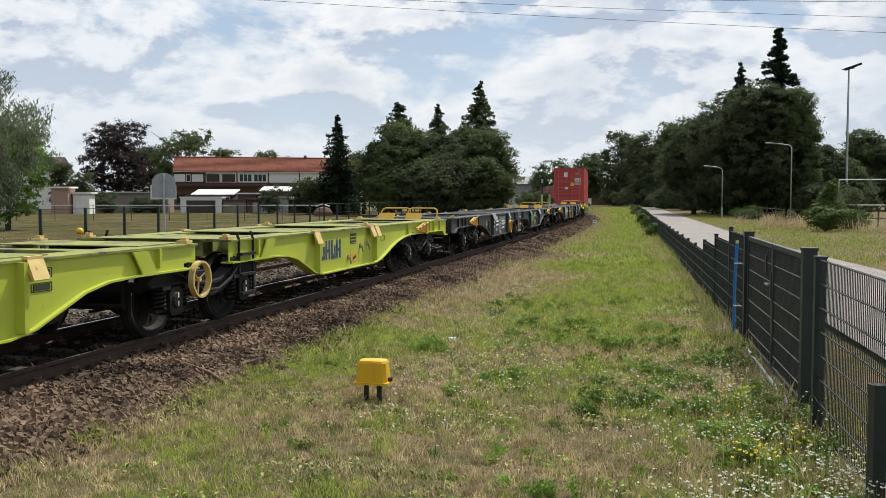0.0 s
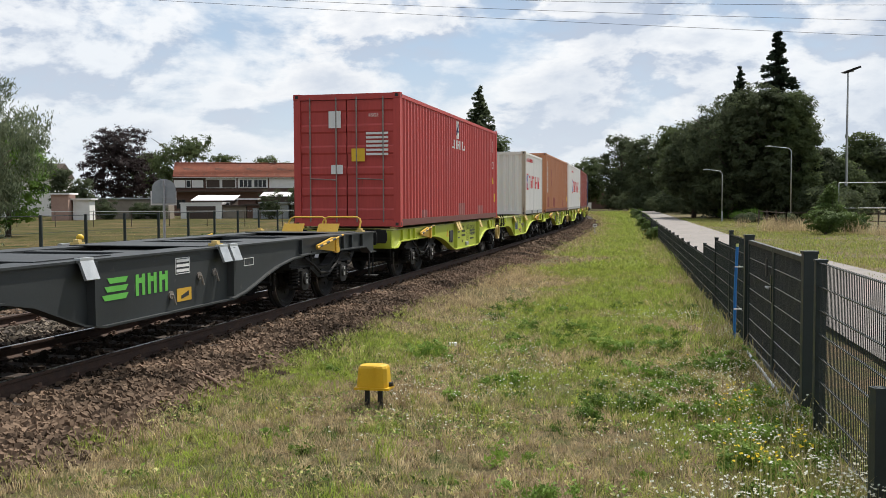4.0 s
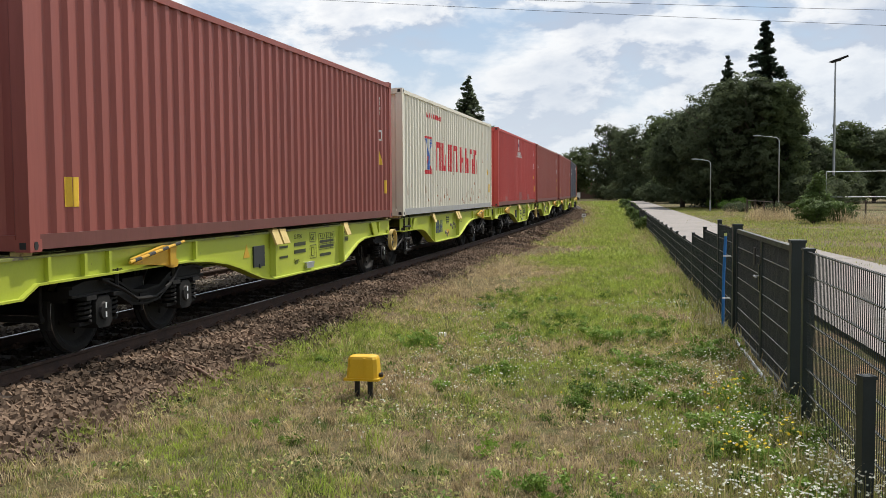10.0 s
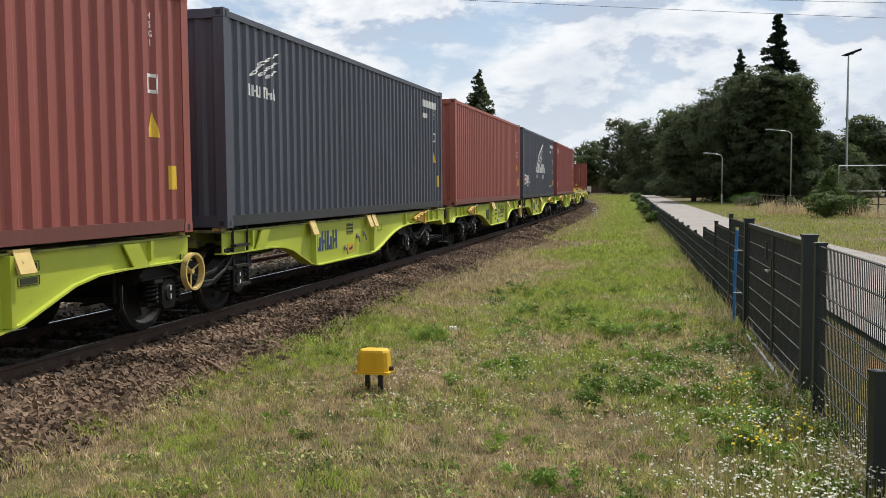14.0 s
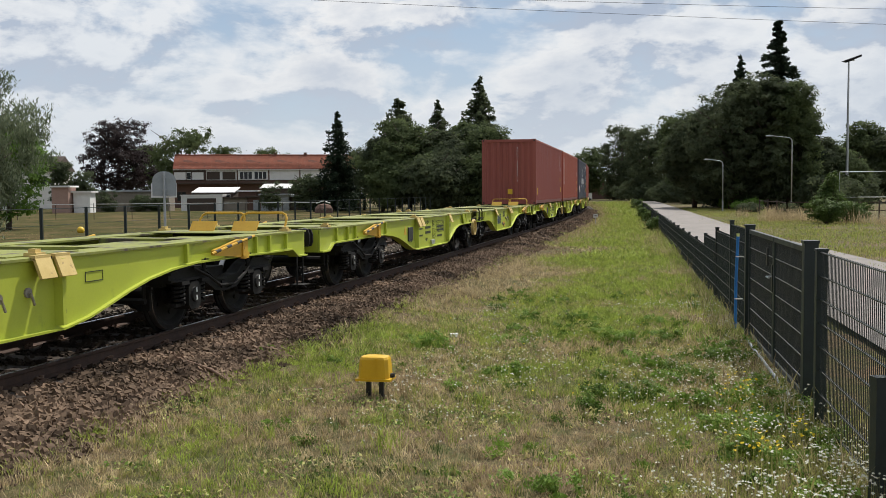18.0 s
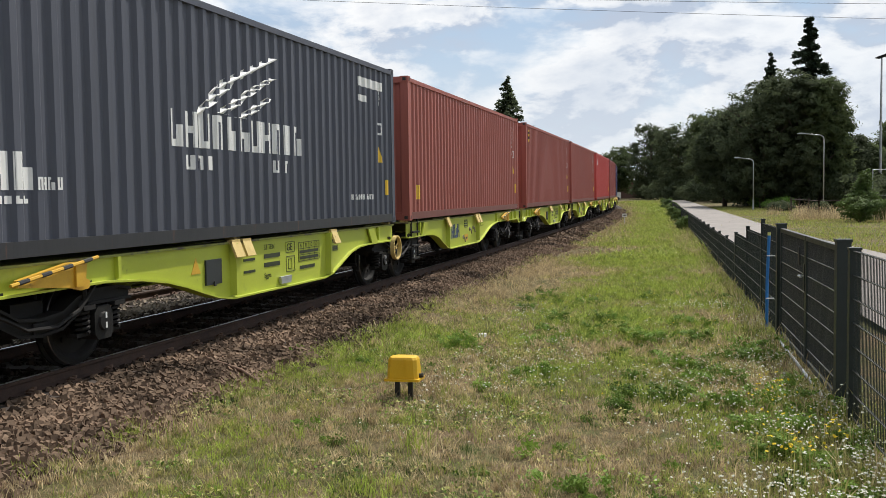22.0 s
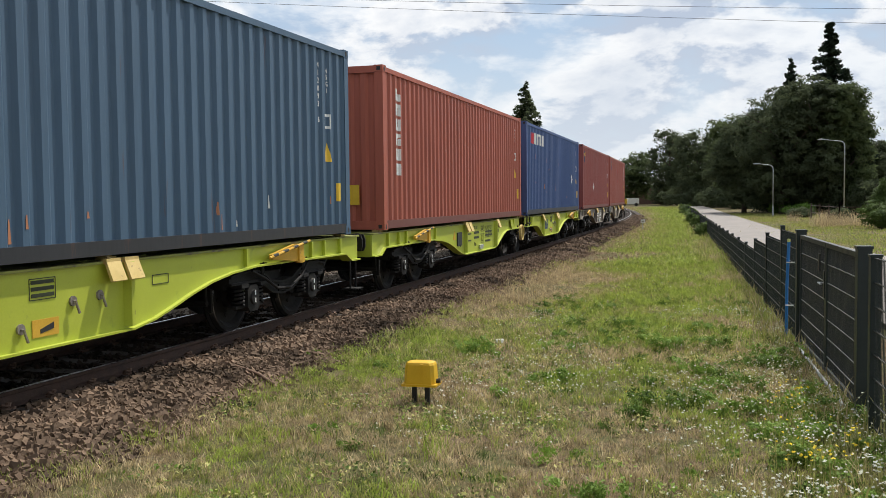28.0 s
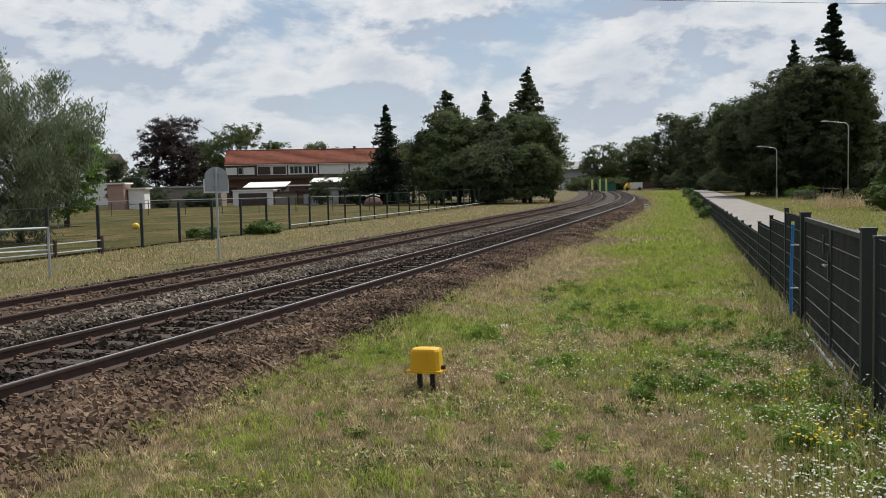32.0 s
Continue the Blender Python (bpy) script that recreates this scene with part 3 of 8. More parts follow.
def build_fence():
    tall, low = 1.46, 1.1
    turn = -math.degrees(math.atan(0.2416))
    mesh_tall = mesh_panel(2.42, tall).mesh("mesh_mat", M["fence"])
    mesh_low = mesh_panel(2.42, low).mesh("mesh_mat", M["fence"])
    mesh_step = mesh_panel(2.42, 1.28).mesh("mesh_mat", M["fence"])
    step = 2.5 * math.cos(radians(turn))
    fence = thing("mesh_fence", "dark green double-rod mesh fence along the verge", "fence", kind="structure")

    def post(y, height, wide=0.06):
        g = Geo().box(-wide / 2, wide / 2, -wide / 2, wide / 2, -0.3, height)
        g.box(-wide / 2 - 0.006, wide / 2 + 0.006, -wide / 2 - 0.006, wide / 2 + 0.006, height, height + 0.02)
        ob = part("fence_post", g, "fence", fence)
        ob.matrix_basis = pose(fence_x(y), y, GROUND, 0, 0, turn)

    # towards and past the camera
    for j in range(4):
        y = 7.94 - (j + 1) * step
        post(y if j else 7.94, 1.46, 0.06 if j else 0.09)
        mat = new("mesh_mat", mesh_tall)
        mat.parent, mat.matrix_basis = fence, pose(fence_x(y), y + 0.04, GROUND, 0, 0, turn)
    # beyond the gate, stepping down to the low fence
    mesh_down = mesh_panel(2.42, 0.88).mesh("mesh_mat", M["fence"])
    short = mesh_panel(2.06, tall).mesh("mesh_mat", M["fence"])
    rows = [(12.60, 14.62, tall, short), (14.62, 16.94, 1.27, mesh_step)] + [(16.94 + k * step, 16.94 + (k + 1) * step, 1.06 if k == 0 else 0.88, mesh_low if k == 0 else mesh_down) for k in range(60)]
    for y, end, h, mesh in rows:
        post(end, min(h + 0.04, 1.5) if h == tall else h + 0.03)
        mat = new("mesh_mat", mesh)
        mat.parent, mat.matrix_basis = fence, pose(fence_x(y), y + 0.03, GROUND, 0, 0, turn)
    post(16.94, 1.30)


def build_gate():
    turn = -math.degrees(math.atan(0.2416))
    gate = thing("double_gate", "closed dark green double gate with narrow upright bars", "gate")
    gate.matrix_basis = pose(fence_x(8.43), 8.43, GROUND, 0, 0, turn)
    span = 4.09 / math.cos(radians(turn))
    for y in (0.0, span):
        g = Geo().box(-0.06, 0.06, y - 0.06, y + 0.06, -0.3, 1.5)
        part("gate_post", g, "fence", gate)
        part("post_cap", Geo().box(-0.068, 0.068, y - 0.068, y + 0.068, 1.5, 1.525), "fence", gate)
    split = 1.99
    for lo, hi in ((0.1, split - 0.01), (split + 0.01, span - 0.1)):
        g = Geo()
        for a, b in ((lo, lo + 0.05), (hi - 0.05, hi)):
            g.box(-0.025, 0.025, a, b, 0.06, 1.46)
        for a, b in ((0.06, 0.11), (1.41, 1.46)):
            g.box(-0.025, 0.025, lo + 0.05, hi - 0.05, a, b)
        leaf = part("gate_leaf", g, "fence", gate)
        bars = Geo()
        k = int((hi - lo) / 0.05)
        for j in range(1, k):
            y = lo + (hi - lo) * j / k
            bars.box(-0.0042, 0.0042, y - 0.0042, y + 0.0042, 0.11, 1.41)
        part("rod_infill", bars, "rod_dark", leaf)
        for j in range(6):
            rod = Geo()
            for e in (-1, 1):
                rod.box(e * 0.008 - 0.004, e * 0.008 + 0.004, lo + 0.05, hi - 0.05, 0.22 + j * 0.2, 0.229 + j * 0.2)
            part("cross_rod", rod, "rod_grey", leaf)
    lock = part("lock_case", Geo().box(-0.035, 0.035, split + 0.02, split + 0.10, 0.85, 1.15), "fence", gate)
    part("letter_plate", Geo().box(-0.045, -0.027, split + 0.32, split + 0.42, 1.12, 1.32), "black", gate, "small black plate on the gate")
    part("ground_rail", Geo().tube([(-0.10, 0.3, 0.03), (-0.07, span - 0.1, 0.04)], 0.018), "galv", gate, "pale bar lying along the foot of the gate")
    part("door_handle", Geo().tube([(-0.09, split + 0.05, 1.02), (-0.09, split - 0.14, 1.02)], 0.011).tube([(0.0, split + 0.05, 1.02), (-0.09, split + 0.05, 1.02)], 0.010), "galv", lock, "bright metal lever handle")
    strap = thing("blue_strap", "blue plastic pipe tied upright to the fence", "pipe")
    strap.matrix_basis = pose(fence_x(13.1) - 0.09, 13.1, GROUND, 0, 0, turn)
    part("pipe", Geo().tube([(0.0, 0.22, 0.0), (-0.01, 0.11, 0.7), (0, 0, 1.34)], 0.021), "rope", strap)
    part("end_cap", Geo().tube([(0, 0, 1.335), (0, 0.003, 1.38)], 0.020), "paleyellow", strap, "pale yellow pipe end")
    for z in (0.45, 1.05):
        part("cable_tie", Geo().box(-0.028, 0.11, 0.14 * (1 - z), 0.03 + 0.14 * (1 - z), z, z + 0.014), "white", strap)


# ---------------------------------------------------------------- trees
def crown_mesh(name, lobes, count, leaf, material, seed, droop=0.0):
    """Leaves in many small sprays, which stand in the skins of lobes (x, y, z, rx, ry, rz) with gaps between them."""
    rng = np.random.default_rng(seed)
    vol = np.array([l[3] * l[4] * l[5] for l in lobes]) ** 0.72
    sprays = max(8, count // 34)
    pick = rng.choice(len(lobes), sprays, p=vol / vol.sum())
    d = rng.normal(size=(sprays, 3))
    d /= np.linalg.norm(d, axis=1)[:, None]
    L = np.array(lobes)[pick]
    rad = 0.52 + 0.48 * rng.random(sprays) ** 0.45
    c = L[:, :3] + d * rad[:, None] * L[:, 3:]
    own = rng.integers(0, sprays, count)
    reach = leaf * rng.uniform(1.6, 3.6, sprays)[own]
    off = rng.normal(size=(count, 3)) * [0.62, 0.62, 0.34 + droop * 0.5]
    p = c[own] + off * reach[:, None]
    n = d[own] * 0.9 + rng.normal(size=(count, 3)) * 0.45 + [0, 0, 0.4]
    n /= np.linalg.norm(n, axis=1)[:, None]
    u = np.cross(n, rng.normal(size=(count, 3)))
    u /= np.linalg.norm(u, axis=1)[:, None]
    if droop:
        u = u * 0.6 + np.array([0, 0, -droop])
        u /= np.linalg.norm(u, axis=1)[:, None]
    w = np.cross(n, u)
    w /= np.linalg.norm(w, axis=1)[:, None] + 1e-9
    size = leaf * rng.uniform(0.6, 1.4, count)[:, None]
    wide = 0.30 if droop else 0.62
    tri = np.stack([p - u * size, p + w * size * wide + u * size * 0.3, p + u * size - w * size * wide * 0.7], 1).reshape(-1, 3)
    return fast_mesh(name, tri, np.arange(count * 3).reshape(-1, 3), material)


def limbs(g, top, reach, rng, count):
    for j in range(count):
        a, z = rng.random() * 6.28, top * (0.35 + 0.45 * rng.random())
        g.tube([(0, 0, z), (math.cos(a) * reach * 0.5, math.sin(a) * reach * 0.5, z + reach * 0.45), (math.cos(a) * reach, math.sin(a) * reach, z + reach * 0.8)], 0.02 * top * 0.55, 6, 0.03)
    return g


def broad_tree(x, y, h, w, leafs="leaf_oak", label="", seed=0, count=5200, leaf=0.34, base=0.12, group=""):
    rng = np.random.default_rng(seed + 77)
    tree = thing("tree", label or "broad-leaved tree with a dense dark green crown", "tree", group)
    tree.location = (x, y, GROUND)
    g = Geo().tube([(0, 0, -0.2), (0.1, 0, h * 0.3), (0, 0.1, h * 0.75)], 0.022 * h + 0.06, 8, 0.04)
    part("trunk", limbs(g, h * 0.8, w * 0.35, rng, 7), "bark", tree, smooth=True)
    lobes = [(0, 0, h * 0.53, w * 0.42, w * 0.42, h * 0.42)]
    for j in range(26):
        a, q = j * 2.4, rng.uniform(0.12, 0.42)
        z = h * rng.uniform(base + 0.16, 0.90)
        k = 1.0 - abs(z / h - 0.5) * 0.9
        lobes.append((math.cos(a) * w * q * k, math.sin(a) * w * q * k, z, w * rng.uniform(0.11, 0.22), w * rng.uniform(0.11, 0.22), h * rng.uniform(0.06, 0.12)))
    cr = new("crown", crown_mesh("crown", lobes, count, leaf, leafs, seed))
    cr.parent = tree
    return tree


def conifer(x, y, h, w, seed=0, label="", count=6500, bare=0.06, leafs="leaf_conifer", group=""):
    rng = np.random.default_rng(seed + 5)
    tree = thing("conifer", label or "tall dark spruce with tiered branches", "conifer", group)
    tree.location = (x, y, GROUND)
    part("trunk", Geo().tube([(0, 0, -0.2), (0, 0, h * 0.5), (0.05, 0, h * 0.97)], 0.016 * h + 0.03, 7, 0.02), "bark", tree, smooth=True)
    # whorls of branches that droop and lift again at their tips, with needles thick along them
    at = []
    z = h * bare
    while z < h * 0.985:
        low = 1 - (z / h - bare) / (1.0 - bare)
        for j in range(8):
            reach = (w * 0.5 * low ** 0.9 + 0.12) * rng.uniform(0.55, 1.2)
            a = rng.uniform(0, 6.283)
            lift = z + h * 0.022 * rng.normal()
            k = max(7, int(count * 0.0085 * (0.22 + low)))
            u = rng.random(k) ** 0.75
            out = reach * u
            side = rng.normal(0, 0.07, k) * reach * (1.2 - 0.6 * u) + rng.normal(0, 0.04, k)
            up = lift - 0.30 * out + 0.16 * out * u + rng.normal(-0.04, 0.045, k) * (1.0 + reach)
            at.append(np.stack([math.cos(a) * out - math.sin(a) * side, math.sin(a) * out + math.cos(a) * side, up], -1))
        z += h * 0.030 * rng.uniform(0.75, 1.25)
    p = np.concatenate(at)
    n = len(p)
    d = rng.normal(size=(n, 3)) * [1, 1, 0.5]
    d /= np.linalg.norm(d, axis=1)[:, None]
    e = np.cross(d, rng.normal(size=(n, 3)))
    e /= np.linalg.norm(e, axis=1)[:, None]
    r = 0.0130 * h * rng.uniform(0.5, 1.3, (n, 1))
    tri = np.stack([p - d * r, p + e * r * 0.7, p + d * r - e * r * 0.3], 1).reshape(-1, 3)
    cr = new("crown", fast_mesh("crown", tri, np.arange(n * 3).reshape(-1, 3), leafs))
    cr.parent = tree
    return tree


def willow(x, y, h, w, seed=3):
    tree = thing("willow_tree", "pale green willow with loose hanging leaves", "tree")
    tree.location = (x, y, GROUND)
    rng = np.random.default_rng(seed)
    g = Geo().tube([(0, 0, -0.2), (0.1, 0, h * 0.3), (0, 0.1, h * 0.8)], 0.16, 8, 0.04)
    part("trunk", limbs(g, h * 0.6, w * 0.28, rng, 11), "bark", tree, smooth=True)
    lobes = [(0, 0, h * 0.40, w * 0.26, w * 0.26, h * 0.34)]
    for j in range(64):
        a, q = j * 2.4, rng.uniform(0.1, 0.46)
        lobes.append((math.cos(a) * w * q, math.sin(a) * w * q, h * rng.uniform(0.08, 0.9), w * rng.uniform(0.06, 0.12), w * rng.uniform(0.06, 0.12), h * rng.uniform(0.06, 0.12)))
    cr = new("crown", crown_mesh("crown", lobes, 42000, 0.10, "leaf_willow", seed, 0.75))
    cr.parent = tree


def bush(x, y, h, w, leafs="leaf_bush", seed=0, label="", count=2200, leaf=0.11):
    count, leaf = int(count * 3.5), leaf * 0.55
    rng = np.random.default_rng(seed)
    b = thing("bush", label or "loose green bush in dry grass", "bush")
    b.location = (x, y, GROUND)
    g = Geo()
    for j in range(6):
        a = j * 1.05
        g.tube([(0, 0, -0.05), (math.cos(a) * w * 0.2, math.sin(a) * w * 0.2, h * 0.4), (math.cos(a) * w * 0.3, math.sin(a) * w * 0.3, h * 0.8)], 0.03, 5, 0.008)
    part("stem", g, "bark", b)
    lobes = [(0, 0, h * 0.42, w * 0.40, w * 0.40, h * 0.40)]
    for j in range(9):
        a, q = j * 2.4, rng.uniform(0.15, 0.4)
        lobes.append((math.cos(a) * w * q, math.sin(a) * w * q, h * rng.uniform(0.2, 0.85), w * 0.14, w * 0.14, h * 0.16))
    cr = new("foliage", crown_mesh("foliage", lobes, count, leaf, leafs, seed))
    cr.parent = b


def build_trees():
    willow(-17.1, 38.6, 7.7, 7.2)
    broad_tree(-22.2, 56.4, 6.2, 5.6, "leaf_bush", "light green tree behind the willow", 12, 16000, 0.12, 0.42)
    broad_tree(-36.6, 129.9, 12.9, 10.5, "leaf_copper", "dark copper beech near the houses", 1, 26000, 0.15, 0.05)
    behind = "trees behind the houses"
    for j, (x, y, h, w) in enumerate(((-34.0, 156, 13.6, 13), (-28.0, 160, 10.2, 8), (-23.5, 188.6, 11.1, 11), (-40, 160, 10, 9), (-12, 190, 9.5, 10))):
        broad_tree(x, y, h, w, "leaf_oak", "green tree rising behind the houses", 20 + j, 13000, 0.19, group=behind)
    for j, (x, y, h, w) in enumerate(((-38.5, 113.6, 6.2, 3.2), (-36.4, 114.2, 5.0, 3.6), (-9.3, 104.6, 4.4, 4.2), (-3.4, 109.0, 7.4, 6.0), (-5.6, 110.5, 5.0, 5.0))):
        broad_tree(x, y, h, w, "leaf_dark", "small round dark tree by the gardens", 30 + j, 7000, 0.13, 0.02)
    conifer(-6.1, 104.8, 10.7, 6.8, 2, "dark spruce beside the houses", 15000)
    clump = "clump of trees behind the track"
    for j, (x, y, h, w) in enumerate(((-1.2, 100, 8.0, 5.4), (1.6, 99, 9.9, 10.0), (5.1, 97.9, 8.6, 8.0), (8.4, 99.6, 10.0, 9.0), (3.2, 104, 9.2, 9), (-0.2, 95.5, 5.4, 5.0), (4.0, 94.0, 5.8, 8), (8.6, 95.0, 6.0, 6.5))):
        broad_tree(x, y, h, w, "leaf_oak" if j % 2 else "leaf_dark", "dense dark green tree in a clump beyond the tracks", 40 + j, 26000, 0.165, 0.0, clump)
    broad_tree(11.0, 97.4, 9.0, 3.6, "leaf_oak", "slim drooping birch at the end of the clump", 55, 8000, 0.12, 0.0, clump)
    for j, (x, y, h, w) in enumerate(((0.7, 125, 14.6, 7.0), (5.8, 124.9, 13.7, 6.0), (10.0, 111.5, 15.0, 7.0))):
        conifer(x, y, h, w * 1.45, 60 + j, "tall dark pine standing above the clump", 15000, 0.3, "leaf_dark", clump)
    wood = "wood beside the road"
    rows = ((46, 225, 13.2, 11), (50, 209, 17.0, 11), (49, 183, 15.4, 11), (45.5, 148, 15.0, 10), (35.4, 99.3, 13.9, 11.5), (38.6, 98.0, 14.6, 9.5), (40.6, 97.0, 13.2, 7.5), (33.6, 106, 11.4, 8), (45.4, 103, 8.4, 7.0), (49.0, 104, 7.0, 7), (44, 118, 14, 10),
            (39.5, 113, 14.6, 10), (47.7, 108.7, 7.8, 7), (56, 220, 15, 12), (60, 190, 15, 12), (52, 165, 14, 11), (53, 140, 13, 10), (49, 128, 12, 9), (68, 135, 11.8, 9), (70, 133, 11.0, 9), (78, 140, 12, 10), (40, 240, 12, 12), (66, 235, 15, 14))
    for j, (x, y, h, w) in enumerate(rows):
        broad_tree(x, y, h, w, "leaf_dark" if j % 3 else "leaf_oak", "large dark oak at the edge of a wood", 80 + j, 38000 if y < 120 else 16000, 0.155 if y < 120 else 0.24, -0.05, wood)
    conifer(39.4, 108.0, 17.0, 7.5, 70, "spruce top above the wood", 12000, group=wood)
    conifer(41.3, 101.9, 20.0, 11.5, 71, "tall spruce above the wood", 24000, group=wood)
    bush(25.0, 54.4, 1.9, 2.5, "leaf_scrub", seed=4)
    bush(25.6, 55.5, 3.2, 1.3, 'leaf_scrub', seed=7, label='tall sapling growing out of the bush')
    bush(27.8, 57, 1.3, 2.2, "leaf_scrub", seed=5)
    bush(-8.0, 42.6, 0.50, 1.7, "leaf_scrub", seed=6, label="low bramble at the foot of the meadow fence")
    bush(-10.0, 39.6, 0.36, 1.4, "leaf_scrub", seed=16, label="pale thistles at the foot of the meadow fence")


# ---------------------------------------------------------------- the train
DECK, LONG, HIGH = 1.166, 12.192, 2.896
PITCH, PAIR = 13.10, 26.86     # from one container to the next on a wagon, and from wagon to wagon


def ripple(length, pitch=0.278, depth=0.036):
    """The section of a corrugated panel: (along, in) pairs."""
    k = max(1, round(length / pitch))
    p = length / k
    out = []
    for j in range(k):
        o = j * p
        out += [(o, 0.0), (o + p * 0.30, 0.0), (o + p * 0.48, depth), (o + p * 0.82, depth)]
    return out + [(length, 0.0)]


def panel_side(length, z0, z1, side):
    """A corrugated long wall at x = side, from y = 0.16 to length - 0.16."""
    g, prof = Geo(), ripple(length - 0.32)
    for y, d in prof:
        x = side * (1.205 - d)
        g.v += [(x, y + 0.16, z0), (x, y + 0.16, z1)]
    for j in range(len(prof) - 1):
        a = 2 * j
        g.f.append((a, a + 2, a + 3, a + 1) if side > 0 else (a, a + 1, a + 3, a + 2))
    return g


def container_meshes(length, height):
    """The meshes of a steel box container, origin under its leading end."""
    g = {}
    for side in (1, -1):
        g["side_panel", side] = panel_side(length, 0.16, height - 0.10, side)
    rail = Geo()
    g["top_rail", 1] = Geo().box(1.15, 1.219, 0.16, length - 0.16, height - 0.11, height - 0.03)
    g["top_rail", -1] = Geo().box(-1.219, -1.15, 0.16, length - 0.16, height - 0.11, height - 0.03)
    for side in (1, -1):
        a, b = sorted((side * 1.14, side * 1.212))
        g["bottom_rail", side] = Geo().box(a, b, 0.16, length - 0.16, 0.02, 0.165)
    roof = Geo()
    k = int(length / 0.28)
    prof = []
    for j in range(k + 1):
        y = 0.1 + (length - 0.2) * j / k
        prof += [(y, height - 0.035), (y + 0.07, height - 0.02), (y + 0.14, height - 0.02), (y + 0.20, height - 0.035)]
    prof = [q for q in prof if q[0] < length - 0.05]
    for y, z in prof:
        roof.v += [(-1.16, y, z), (1.16, y, z)]
    roof.f += [(2 * j, 2 * j + 1, 2 * j + 3, 2 * j + 2) for j in range(len(prof) - 1)]
    g["roof", 0] = roof
    floor = Geo().box(-1.14, 1.14, 0.16, length - 0.16, 0.12, 0.16)
    g["floor", 0] = floor
    for y in (0.0, length):
        lo, hi = (0.0, 0.16) if y == 0 else (length - 0.16, length)
        for side in (1, -1):
            a, b = sorted((side * 1.06, side * 1.216))
            post = Geo().prism([(a, lo + 0.01), (b, lo + 0.004), (b, hi - 0.004), (a, hi - 0.01)], 0.118, height - 0.118, "z")
            g["corner_post", (side, y)] = post
            for z0 in (0.0, height - 0.118):
                a2, b2 = sorted((side * 1.057, side * 1.219))
                l2, h2 = (0.0, 0.178) if y == 0 else (length - 0.178, length)
                g["corner_casting", (side, y, z0)] = Geo().box(a2, b2, l2, h2, z0, z0 + 0.118)
    return g


def casting_holes(length, height):
    g = Geo()
    for y in (0.089, length - 0.089):
        for z in (0.06, height - 0.06):
            for side in (1, -1):
                x = side * 1.2195
                o = [(y + 0.032 * math.cos(t), z + (0.04 if math.sin(t) > 0 else -0.04) * min(1, abs(math.sin(t)) * 1.3)) for t in [k * 0.7854 for k in range(8)]]
                g.prism(o, min(x, x + side * 0.003), max(x, x + side * 0.003), "x")
    for x in (1.14, -1.14):
        for z in (0.06, height - 0.06):
            for y in (-0.003, length + 0.0):
                g.box(x - 0.035, x + 0.035, y, y + 0.003, z - 0.032, z + 0.032)
    return g


def plain_end(height, y, sign):
    g, prof = Geo(), ripple(2.12, 0.25, 0.04)
    for x, d in prof:
        yy = y - sign * (0.02 + d)
        g.v += [(x - 1.06, yy, 0.14), (x - 1.06, yy, height - 0.10)]
    for j in range(len(prof) - 1):
        a = 2 * j
        g.f.append((a, a + 2, a + 3, a + 1) if sign < 0 else (a, a + 1, a + 3, a + 2))
    return g


SHARED = {}


def shared(key, make):
    if key not in SHARED:
        SHARED[key] = make()
    return SHARED[key]


def put(name, key, make, parent, material, label=""):
    """A part whose shape is shared; its paint is its own."""
    me = shared((key, material), lambda: make().mesh(name, M[material]))
    ob = new(name, me)
    ob.parent = parent
    return tagged(ob, label)


# long bottom rails are darker than the walls, with their shade in the colour
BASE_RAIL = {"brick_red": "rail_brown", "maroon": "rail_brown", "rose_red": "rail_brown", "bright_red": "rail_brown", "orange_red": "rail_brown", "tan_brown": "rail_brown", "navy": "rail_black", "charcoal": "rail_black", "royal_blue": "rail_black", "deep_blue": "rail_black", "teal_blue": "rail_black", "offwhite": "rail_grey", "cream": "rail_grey"}


